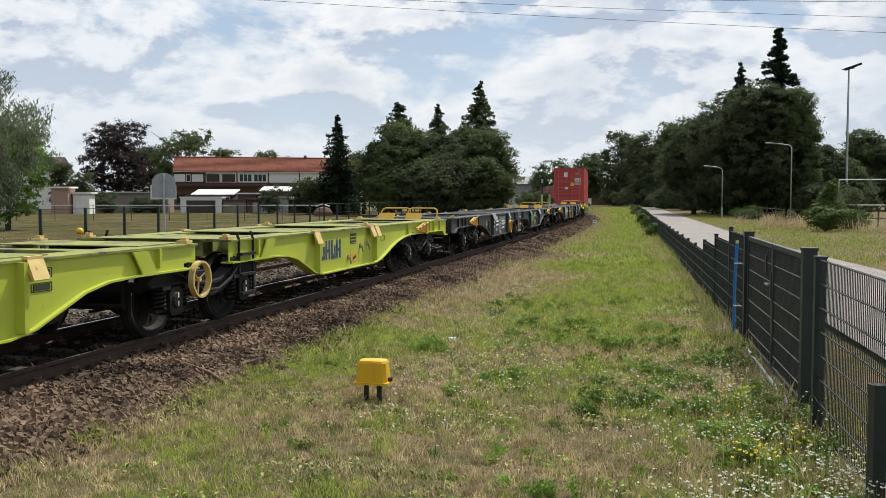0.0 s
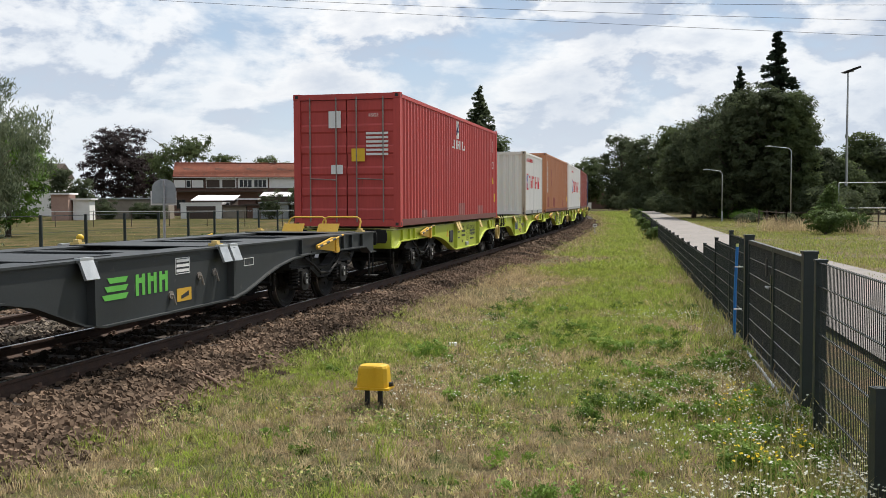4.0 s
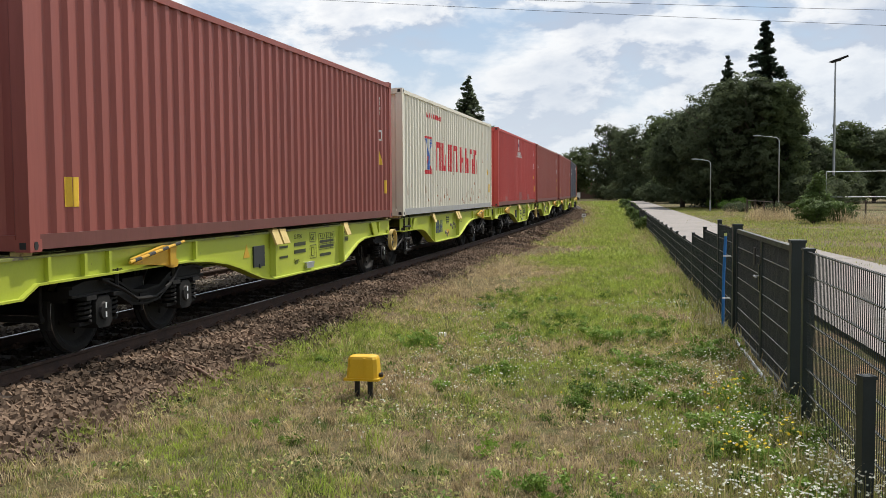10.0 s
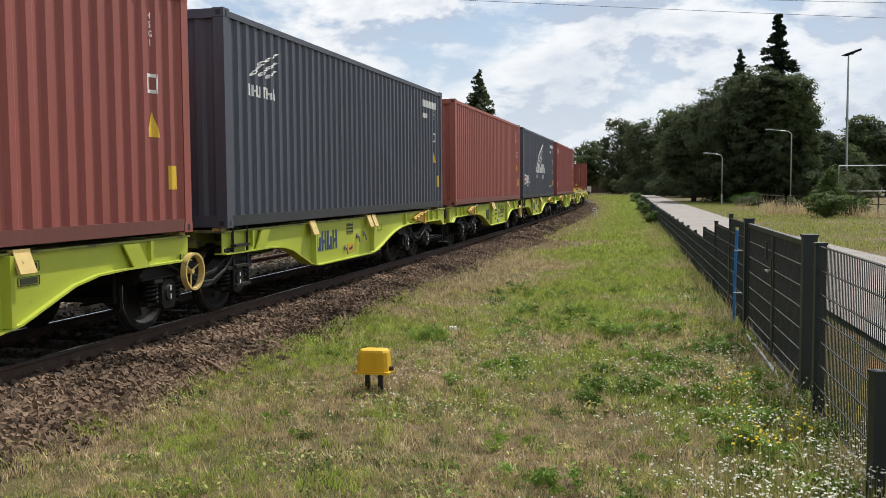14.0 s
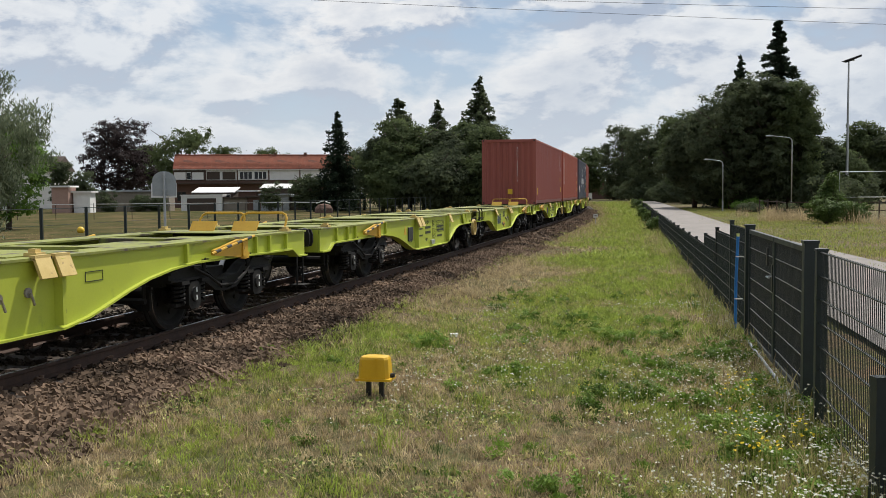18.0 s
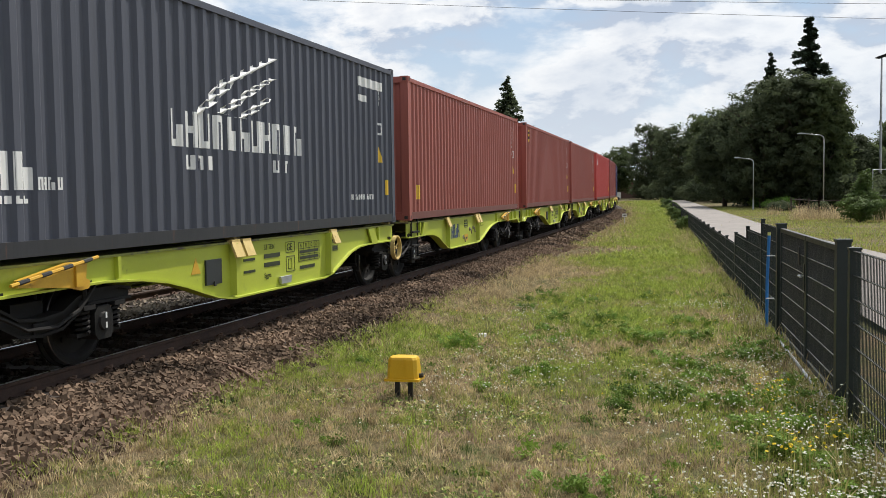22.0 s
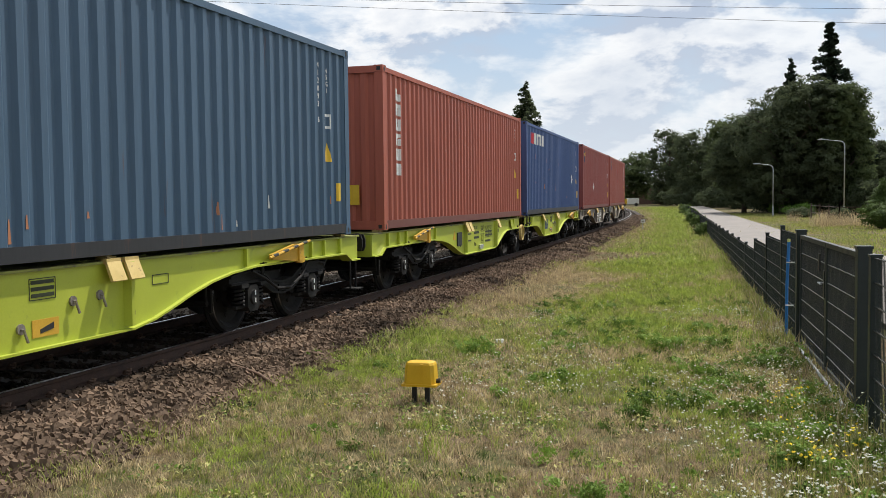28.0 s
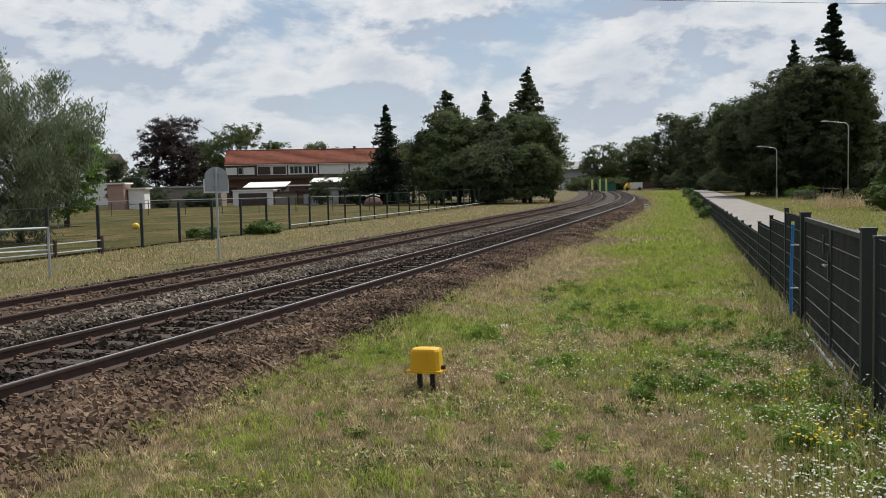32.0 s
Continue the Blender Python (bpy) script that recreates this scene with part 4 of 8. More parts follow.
def container(paint, label, doors=False, length=LONG, height=HIGH, post="", marks=()):
    box = thing("shipping_container", label, "shipping container", "containers on the train")
    post = post or paint
    meshes = shared(("meshes", length, height), lambda: container_meshes(length, height))
    for (name, where), geo in meshes.items():
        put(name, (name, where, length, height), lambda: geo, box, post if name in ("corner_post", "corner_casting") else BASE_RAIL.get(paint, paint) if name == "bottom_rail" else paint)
    tagged(put("casting_recess", ("holes", length, height), lambda: casting_holes(length, height), box, "black"), kind="stuff")
    for y, sign in ((0.0, -1), (length, 1)):
        is_door = doors == (y == 0.0)
        a, b = (y, y + 0.12) if sign < 0 else (y - 0.12, y)
        put("end_sill", ("sill", y, length), lambda: Geo().box(-1.057, 1.057, a, b, 0.01, 0.16), box, paint)
        put("end_header", ("header", y, length, height), lambda: Geo().box(-1.057, 1.057, a, b, height - 0.13, height - 0.01), box, paint)
        if not is_door:
            put("end_panel", ("end", y, height, length), lambda: plain_end(height, y, sign), box, paint)
        else:
            for e in (-1, 1):
                lo, hi = (0.012, 1.055) if e > 0 else (-1.055, -0.012)

                def leaf():
                    face = y + 0.03 if sign < 0 else y - 0.03
                    back = y + 0.08 if sign < 0 else y - 0.08
                    o, z = [(back, 0.17), (face, 0.17)], 0.30
                    for j in range(5):
                        h = (height - 0.6) / 5
                        o += [(face, z + 0.06), (face - sign * -0.0 + (0.018 if sign < 0 else -0.018), z + 0.10), (face + (0.018 if sign < 0 else -0.018), z + h - 0.10), (face, z + h - 0.06)]
                        z += h
                    o += [(face, height - 0.14), (back, height - 0.14)]
                    return Geo().prism(o, lo, hi, "x")

                door = put("door", ("door", y, e, height, length), leaf, box, paint)
                for x in (lo + 0.22, hi - 0.22):
                    yy = y + 0.005 if sign < 0 else y - 0.005
                    put("lock_rod", ("rod", x, y, height, length), lambda: Geo().tube([(x, yy, 0.10), (x, yy, height - 0.08)], 0.017, 6), door, "rodsteel", "galvanised lock rod")
                put("rod_handle", ("rodh", e, y, length), lambda: Geo().tube([(lo + 0.22, yy - 0.02 * -sign, 1.05), (hi - 0.22, yy - 0.02 * -sign, 1.02)], 0.013, 6), door, "rodsteel")
    for make in marks:
        make(box, length, height)
    return box


# ---------------------------------------------------------------- markings on the containers
def dip(y, length):
    """How far the corrugated wall lies in at y."""
    k = max(1, round((length - 0.32) / 0.278))
    p = (length - 0.32) / k
    u = ((y - 0.16) % p) / p
    return float(np.interp(u, (0, 0.30, 0.48, 0.82, 1.0), (0, 0, 0.036, 0.036, 0)))


def painted(shapes, length):
    """Flat marks laid on the near wall's ribs: quads of (y, y, z) below and (y, y, z) above."""
    g = Geo()
    for (a0, a1, z0), (b0, b1, z1) in shapes:
        n = max(2, int(math.ceil(max(a1 - a0, b1 - b0) / 0.035)))
        m = 5 if abs(a0 - b0) > 0.02 or abs(a1 - b1) > 0.02 else 1
        i = len(g.v)
        for r in range(m + 1):
            v = r / m
            for c in range(n + 1):
                u = c / n
                y = (a0 + (a1 - a0) * u) * (1 - v) + (b0 + (b1 - b0) * u) * v
                g.v.append((1.205 - dip(y, length) + 0.0045, y, z0 + (z1 - z0) * v))
        for r in range(m):
            for c in range(n):
                q = i + r * (n + 1) + c
                g.f.append((q, q + 1, q + n + 2, q + n + 1))
    return g


def rect(y0, y1, z0, z1):
    return ((y0, y1, z0), (y0, y1, z1))


def strokes(y, z, high, count, wide, gap, seed, bar=0.30):
    """A row of plain blocks in place of brand letters: two uprights and a link each."""
    rng = random.Random(seed)
    out = []
    for k in range(count):
        a = y + k * (wide + gap)
        b = wide * bar
        out.append(rect(a, a + b, z, z + high))
        out.append(rect(a + wide - b, a + wide, z, z + high * rng.choice((1.0, 1.0, 0.6))))
        h = rng.choice((0.0, 0.4, 0.8))
        out.append(rect(a + b, a + wide - b, z + high * h, z + high * (h + 0.2)))
    return out


def mark(name, material, make, label=""):
    def do(box, length, height):
        shapes = make()
        if name == "brand_blocks" and len(shapes) % 3 == 0:
            for k in range(0, len(shapes), 3):
                part("brand_block", painted(shapes[k:k + 3], length), material, box, label if k == 0 else "")
        else:
            ob = part(name, painted(shapes, length), material, box, label)
            if name == "scuff":
                tagged(ob, kind="stuff")
    return do


def number_side(words, y, z, size=0.115, material="white"):
    """Stacked characters down the near wall."""
    def do(box, length, height):
        me = shared(("text", words, size, material), lambda: text_mesh("\n".join(words), size, material))
        ob = new("number_marking", me)
        ob.parent = box
        ob.matrix_basis = Matrix.Translation((1.212, y, z)) @ pose(0, 0, 0, 90, 0, 90)
    return do


def number_end(words, x, z, size=0.12, material="white"):
    """Stacked characters down the leading end."""
    def do(box, length, height):
        me = shared(("text", words, size, material), lambda: text_mesh("\n".join(words), size, material))
        ob = new("number_marking", me)
        ob.parent = box
        ob.matrix_basis = Matrix.Translation((x, 0.008, z)) @ pose(0, 0, 0, 90, 0, 0)
    return do


def words_end(text, x, z, size, material="white"):
    def do(box, length, height):
        ob = new("lettering", shared(("text", text, size, material), lambda: text_mesh(text, size, material)))
        ob.parent = box
        ob.matrix_basis = Matrix.Translation((x, 0.008, z)) @ pose(0, 0, 0, 90, 0, 0)
    return do


def words_side(text, y, z, size, material="white"):
    def do(box, length, height):
        ob = new("lettering", shared(("text", text, size, material), lambda: text_mesh(text, size, material)))
        ob.parent = box
        ob.matrix_basis = Matrix.Translation((1.2125, y, z)) @ pose(0, 0, 0, 90, 0, 90)
    return do


def plate_end(x0, x1, z0, z1, material, label):
    def do(box, length, height):
        part("sticker", Geo().box(x0, x1, -0.002, 0.006, z0, z1), material, box, label)
    return do


def upright_blocks(y=0.72, z=0.98, material="white"):
    """Six stacked blocks in place of an upright brand name."""
    def make():
        out = []
        for k in range(6):
            a = z + (5 - k) * 0.272
            out += [rect(y, y + 0.07, a, a + 0.215), rect(y + 0.11, y + 0.28, a + (0.15 if k % 2 else 0.0), a + (0.215 if k % 2 else 0.07)), rect(y + 0.20, y + 0.28, a, a + 0.215 * (1 if k % 3 else 0.6))]
        return out
    return mark("upright_mark", material, make, "white upright brand shapes")


def tail_set(code="45G1", digits=""):
    """The small marks near the trailing end of the near wall."""
    out = [number_side(code, 11.32, 2.45, 0.10),
           mark("placard", "yellow", lambda: [((11.30, 11.52, 1.12), (11.40, 11.42, 1.40))], "yellow warning triangle"),
           mark("code_plate", "white", lambda: [rect(11.33, 11.50, 1.62, 1.66), rect(11.33, 11.50, 1.80, 1.84), rect(11.33, 11.36, 1.66, 1.80), rect(11.47, 11.50, 1.66, 1.80)]),
           mark("caution_sticker", "yellow", lambda: [rect(11.72, 11.92, 0.52, 0.80)], "yellow caution sticker")]
    if digits:
        out.append(number_side(digits, 11.02, 2.5, 0.115))
    return out


def scuffs(seed, material, count=14, low=True):
    """Scraped patches and streaks with edges of their own."""
    def make():
        rng = random.Random(seed)
        out = []
        for _ in range(count):
            y, z = rng.uniform(0.4, 11.6), (rng.uniform(0.18, 0.5) if low else rng.uniform(0.3, 2.4))
            w, h = rng.uniform(0.015, 0.05), rng.uniform(0.04, 0.22)
            out.append(((y, y + w, z), (y + w * 0.2, y + w * 0.6, z + h)))
        return out
    return mark("scuff", material, make, "scraped and rusted patches")


def ym_marks(y, z, k, wide, gap):
    """Red frame with a blue wedge, then a row of red blocks."""
    f = 0.86 * k
    return [mark("logo_frame", "redmark", lambda: [rect(y, y + 0.06 * k, z, z + f), rect(y + f - 0.06 * k, y + f, z, z + f), rect(y + 0.06 * k, y + f - 0.06 * k, z, z + 0.09 * k), rect(y + 0.06 * k, y + f - 0.06 * k, z + f - 0.05 * k, z + f),
                                                    ((y + 0.18 * k, y + 0.30 * k, z + 0.09 * k), (y + 0.36 * k, y + 0.42 * k, z + 0.40 * k)), ((y + 0.56 * k, y + 0.68 * k, z + 0.09 * k), (y + 0.44 * k, y + 0.50 * k, z + 0.40 * k))], "red frame mark"),
            mark("logo_wedge", "bluemark", lambda: [((y + 0.36 * k, y + 0.50 * k, z + 0.10 * k), (y + 0.36 * k, y + 0.50 * k, z + 0.42 * k)), ((y + 0.34 * k, y + 0.43 * k, z + 0.42 * k), (y + 0.10 * k, y + 0.30 * k, z + 0.80 * k)), ((y + 0.43 * k, y + 0.52 * k, z + 0.42 * k), (y + 0.56 * k, y + 0.76 * k, z + 0.80 * k))], "blue wedge mark"),
            mark("brand_blocks", "redmark", lambda: strokes(y + f + 0.3 * k, z + 0.10 * k, 0.68 * k, 4, wide, gap, 3, 0.34) + strokes(y + f + 0.3 * k + 4 * (wide + gap) + 0.25 * k, z + 0.10 * k, 0.68 * k, 4, wide, gap, 5, 0.34), "red brand shapes")]


def bird(y, z, k):
    """A white spread-wing shape of slanting strips over a row of blocks."""
    quads = (((0.0, 0.2, 0.0), (0.6, 1.0, 0.45)), ((0.6, 1.0, 0.45), (2.05, 2.25, 0.92)), ((0.5, 0.8, 0.05), (1.3, 1.6, 0.40)), ((1.3, 1.6, 0.40), (2.0, 2.2, 0.64)), ((1.0, 1.35, 0.03), (1.9, 2.1, 0.36)))
    return [((y + a0 * k, y + a1 * k, z + az * k), (y + b0 * k, y + b1 * k, z + bz * k)) for (a0, a1, az), (b0, b1, bz) in quads]


def seaco_marks(y, z, k, material):
    return [mark("brand_blocks", material, lambda: strokes(y, z, 0.36 * k, 5, 0.30 * k, 0.05 * k, 8, 0.36), "rounded brand shapes")]


# ---------------------------------------------------------------- markings on the wagons
def flat(w, name, y0, y1, z0, z1, material, label="", x=1.1425):
    return part(name, Geo().box(x - 0.001, x + 0.0035, y0, y1, z0, z1), material, w, label)


def frame_mark(w, y0, y1, z0, z1, material, rows=1, cols=1, t=0.008, label=""):
    g = Geo()
    x0, x1 = 1.1415, 1.1455
    for k in range(rows + 1):
        z = z0 + (z1 - z0) * k / rows
        g.box(x0, x1, y0, y1, z - t / 2, z + t / 2)
    for k in range(cols + 1):
        y = y0 + (y1 - y0) * k / cols
        g.box(x0, x1 - 0.0005, y - t / 2, y + t / 2, z0, z1)
    return part("stencil_frame", g, material, w, label)


def stencil(w, text, y, z, size, material):
    ob = new("lettering", shared(("text", text, size, material), lambda: text_mesh(text, size, material, 0.001)))
    ob.parent = w
    ob.matrix_basis = Matrix.Translation((1.1435, y, z)) @ pose(0, 0, 0, 90, 0, 90)


def first_half_marks(colour):
    ink = "inkmark" if colour == "lime" else "white"

    def do(w, Y):
        stencil(w, "33 TEN", 6.72, 0.96, 0.105, ink)
        for z in (0.84, 0.72):
            flat(w, "plain_bar", 6.72, 7.22, z, z + 0.06, ink)
        stencil(w, "Sggrs" if colour == "lime" else "Sggrss", 6.72, 0.57, 0.105, ink)
        for z in (0.84, 0.68):
            flat(w, "plain_bar", 6.12, 6.45, z, z + 0.035, ink)
        frame_mark(w, 7.43, 7.72, 0.88, 1.03, ink)
        stencil(w, "GE", 7.455, 0.905, 0.15, ink)
        frame_mark(w, 7.43, 7.72, 0.60, 0.82, ink)
        frame_mark(w, 7.50, 7.62, 0.64, 0.78, ink)
        part("hatch", Geo().box(1.14, 1.165, 5.12, 5.50, 0.62, 0.93).box(1.165, 1.18, 5.29, 5.33, 0.60, 0.66), "slate" if colour == "lime" else "soot", w, "dark grey hatch plate")
        part("warning_mark", Geo().prism([(4.80, 0.78), (5.02, 0.78), (4.91, 0.97)], 1.1415, 1.1455, "x"), "amber", w, "amber warning triangle")
        frame_mark(w, 7.86, 8.64, 0.72, 1.0, ink, 3, 4)
        for k, c in enumerate("ABCD"):
            stencil(w, c, 7.92 + k * 0.195, 0.925, 0.085, ink)
        for z in (0.835, 0.745):
            flat(w, "plain_bar", 7.90, 8.60, z, z + 0.045, ink)
        flat(w, "plain_bar", 7.90, 8.45, 0.60, 0.65, ink)
        frame_mark(w, 9.12, 9.42, 0.93, 1.02, ink)
        frame_mark(w, 9.12, 9.42, 0.80, 0.88, ink)
        flat(w, "plain_bar", 9.15, 9.39, 0.81, 0.87, ink)
        flat(w, "plain_bar", 9.15, 9.39, 0.945, 1.005, ink)
        part("reflector", Geo().prism([(7.18, 0.45), (7.48, 0.45), (7.52, 0.55), (7.15, 0.55)], 1.15, 1.19, "x"), "galv", w, "grey sloping plate")
        if colour == "slate":
            part("warning_mark", Geo().prism([(9.7, 0.84), (10.0, 0.84), (9.85, 1.06)], 1.141, 1.145, "x"), "yellow", w, "yellow warning triangle")
    return do


def second_half_marks(colour):
    ink = "inkmark" if colour == "lime" else "white"

    def do(w, Y):
        if colour == "lime":
            for k in range(4):
                y = 3.42 + k * 0.27
                g = Geo().box(1.1415, 1.146, y, y + 0.075, 0.62, 0.95).box(1.1415, 1.1455, y + 0.15, y + 0.225, 0.62, 0.95 if k % 2 else 0.85)
                g.box(1.1415, 1.145, y + 0.06, y + 0.17, 0.62 if k in (0, 2) else 0.74, 0.69 if k in (0, 2) else 0.80)
                part("brand_block", g, "navymark", w, "navy brand shape")
        elif colour == "slate":
            for k in range(3):
                part("brand_bar", Geo().prism([(3.5 + 0.05 * k, 0.66 + k * 0.09), (3.9, 0.66 + k * 0.09), (3.95, 0.72 + k * 0.09), (3.45 + 0.05 * k, 0.72 + k * 0.09)], 1.1415, 1.1455, "x"), "greenmark", w, "green brand stripe")
            for k in range(3):
                y = 4.1 + k * 0.25
                part("brand_block", Geo().box(1.1415, 1.1455, y, y + 0.06, 0.66, 0.90).box(1.1415, 1.145, y + 0.13, y + 0.19, 0.66, 0.90).box(1.1415, 1.144, y + 0.06, y + 0.13, 0.80, 0.86), "greenmark", w, "green brand shape")
        else:
            frame_mark(w, 5.35, 6.05, 0.78, 1.0, "white", 2, 1)
            flat(w, "plain_bar", 5.4, 6.0, 0.92, 0.97, "white")
            part("round_mark", Geo().lathe([(1.1415, 0.13), (1.145, 0.13), (1.145, 0.10), (1.1415, 0.10)], (0, 7.0, 0.80), "x", 20), "soot", w, "dark ring mark")
        for z in (0.98, 0.92, 0.86):
            flat(w, "plain_bar", 5.0, 5.3, z, z + 0.035, ink)
        frame_mark(w, 4.98, 5.32, 0.84, 1.03, ink)
        frame_mark(w, 6.85, 7.15, 0.82, 0.92, ink)
        flat(w, "warning_plate", 5.0, 5.35, 0.50, 0.66, "amber", "amber warning plate")
        part("hatch_bar", Geo().prism([(5.10, 0.53), (5.28, 0.56), (5.28, 0.62), (5.10, 0.57)], 1.1465, 1.149, "x"), "black", w)
        for y, z in ((5.55, 0.78), (4.85, 0.60), (5.95, 0.80)):
            part("valve_handle", Geo().tube([(1.14, y, z), (1.18, y, z), (1.19, y + 0.04, z - 0.12)], 0.014, 6).lathe([(1.14, 0.05), (1.16, 0.05), (1.16, 0.0)], (0, y, z), "x", 10), "rodsteel", w, "small steel valve handle")
    return do


def paint(name, c, rust=0.30, fade=0.12, rough=0.48):
    """Container paint, faded and scuffed, with rust that runs down."""
    lo = tuple(v * (1 - fade) for v in c)
    hi = tuple(min(1, v * (1 + fade) + 0.008) for v in c)
    M[name] = surface(name, lo, hi, 1.6, rough, bump=0.04, fine=25, streak=0.09,
                      spots=[(tuple(v * 0.80 + 0.010 for v in c), 0.37, 1.1), ((0.11, 0.05, 0.03), rust, 5.0)])


paint("brick_red", (0.30, 0.076, 0.058))
paint("maroon", (0.27, 0.062, 0.052))
paint("rose_red", (0.335, 0.092, 0.068))
paint("orange_red", (0.38, 0.094, 0.056))
paint("bright_red", (0.48, 0.058, 0.050), 0.30)
paint("faded_red", (0.40, 0.14, 0.13), 0.34, 0.25)
paint("tan_brown", (0.45, 0.185, 0.088), 0.33)
paint("navy", (0.016, 0.032, 0.088), 0.24)
paint("royal_blue", (0.040, 0.086, 0.23), 0.30)
paint("deep_blue", (0.032, 0.040, 0.120), 0.30)
paint("teal_blue", (0.055, 0.110, 0.178), 0.32)
paint("charcoal", (0.064, 0.070, 0.094), 0.26)
paint("offwhite", (0.77, 0.755, 0.72), 0.25, 0.04)
paint("cream", (0.76, 0.72, 0.60), 0.31, 0.05)
# bottom rail paints, darkened to carry the shade low on the boxes
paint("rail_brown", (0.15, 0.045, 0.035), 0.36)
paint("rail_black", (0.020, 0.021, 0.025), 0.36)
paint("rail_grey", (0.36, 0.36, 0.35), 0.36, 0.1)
paint("rusty_white", (0.42, 0.36, 0.29), 0.42, 0.2)
M["rodsteel"] = surface("door_rod_steel", (0.20, 0.17, 0.15), (0.36, 0.33, 0.30), 6, 0.5, 0.6)

# the belly of the side beam, from the outer end (first) to the joint: (along, up)
BELLY = [(-0.45, 0.74), (-0.10, 0.74), (0.14, 0.86), (3.1, 0.87), (3.7, 0.83), (4.2, 0.76), (4.6, 0.67), (5.0, 0.56), (5.35, 0.47), (5.75, 0.41), (8.75, 0.41), (9.1, 0.46), (9.5, 0.60), (9.9, 0.74), (10.3, 0.81), (10.8, 0.83), (12.2, 0.83)]


def flip(pts, mirrored):
    return [(LONG - a, b) for a, b in pts] if mirrored else list(pts)


def wagon_half(colour, label, mirrored, logo, wheel_mark):
    """Half of an articulated container wagon. Its origin is on the rail tops under the leading container end; mirrored: the trailing half."""
    w = thing("container_wagon", label, "railway wagon", "wagons of the train")
    deck = "lime_worn" if colour == "lime" else colour

    def Y(a):
        return LONG - a if mirrored else a

    def span(a, b):
        return sorted((Y(a), Y(b)))

    low = flip(BELLY, mirrored)
    for side in (1, -1):
        x = side * 1.14
        g = Geo()
        top = [(a, 1.10) for a, _ in low]
        outline = low + top[::-1]
        g.prism(outline if not mirrored else outline[::-1], min(x, x - side * 0.014), max(x, x - side * 0.014), "x")
        beam = put("side_beam", ("beam", side, mirrored), lambda: g, w, colour)
        fl = Geo()
        a0, a1 = span(-0.45, 12.2)
        xa, xb = sorted((x + side * 0.035, x - side * 0.40))
        fl.box(xa, xb, a0, a1, 1.10, 1.125)
        put("top_flange", ("flange", side, mirrored), lambda: fl, beam, deck)
        ribbon = low + [(a, b - 0.022) for a, b in low[::-1]]
        put("bottom_flange", ("flange_low", side, mirrored), lambda: Geo().prism(ribbon if not mirrored else ribbon[::-1], min(x + side * 0.06, x - side * 0.12), max(x + side * 0.06, x - side * 0.12), "x"), beam, colour)
        for y in (5.75, 8.9):
            a, b = span(y, y + 0.10)
            put("stiffener", ("stiff", side, y, mirrored), lambda: Geo().prism([(x, a), (x + side * 0.085, (a + b) / 2 - 0.03), (x + side * 0.085, (a + b) / 2 + 0.03), (x, b)], 0.44, 1.10, "z"), beam, colour)
        for y in (0.3, 0.9, 1.35, 3.3, 11.3):
            a, b = span(y, y + 0.05)
            put("rib", ("rib", side, y, mirrored), lambda: Geo().box(*sorted((x, x + side * 0.05)), a, b, 0.872, 1.10), beam, colour)
        # slanted stop plates and folding container pins
        a, b = span(10.75, 11.05)
        c, d = span(10.95, 11.25)
        put("stop_plate", ("stop", side, mirrored), lambda: Geo().prism([(a, 1.09), (b, 1.09), (d, 0.82), (c, 0.82)], *sorted((x + side * 0.03, x + side * 0.055)), "x"), w, colour)
        for y in (5.68, 5.98, 8.98):
            a, b = span(y, y + 0.23)
            hinge = put("folding_pin", ("pin", side, y, mirrored), lambda: Geo().box(*sorted((x + side * 0.01, x + side * 0.075)), a, b, 1.10, 1.15)
                        .prism([(1.10, x + side * 0.06), (1.12, x + side * 0.075), (0.95, x + side * 0.15), (0.93, x + side * 0.135)] and [(x + side * 0.045, 1.12), (x + side * 0.075, 1.12), (x + side * 0.15, 0.93), (x + side * 0.12, 0.92)], a, b, "y"), w, "galv" if colour == "slate" else "brass", "folded-down container pin")
    # cross members, deck plates, centre sill
    for y in (0.25, 2.2, 4.2, 5.8, 7.4, 8.95, 10.6, 12.0):
        a, b = span(y - 0.14, y + 0.14)
        put("cross_member", ("cross", y, mirrored), lambda: Geo().box(-0.73, 0.73, a, b, 0.90, 1.118), w, deck)
    a, b = span(-0.1, 12.2)
    put("centre_sill", ("sill_c", mirrored), lambda: Geo().box(-0.30, 0.30, a, b, 0.78, 1.08), w, deck)
    for y0, y1 in ((5.2, 6.3), (8.3, 9.6), (11.2, 12.2), (-0.1, 0.9)):
        a, b = span(y0, y1)
        put("deck_plate", ("plate", y0, mirrored), lambda: Geo().box(-0.97, 0.97, a, b, 1.126, 1.137), w, deck)
    for y in (0.09, 12.1, 6.0):
        a, b = span(y - 0.07, y + 0.07)
        for x in (1.05, -1.05):
            put("twist_lock", ("lock", y, x, mirrored), lambda: Geo().box(x - 0.07, x + 0.07, a, b, 1.127, 1.165).prism([(x - 0.04, a + 0.03), (x + 0.04, a + 0.03), (x + 0.04, b - 0.03), (x - 0.04, b - 0.03)], 1.165, 1.20, "z"), w, "brass", "yellow container lock")
    # outer end: beam, box, buffers, coupling, shunter's handrails and amber corner step
    a, b = span(-0.46, -0.40)
    end = put("end_beam", ("endbeam", mirrored), lambda: Geo().box(-1.12, 1.12, a, b, 0.72, 1.095), w, colour)
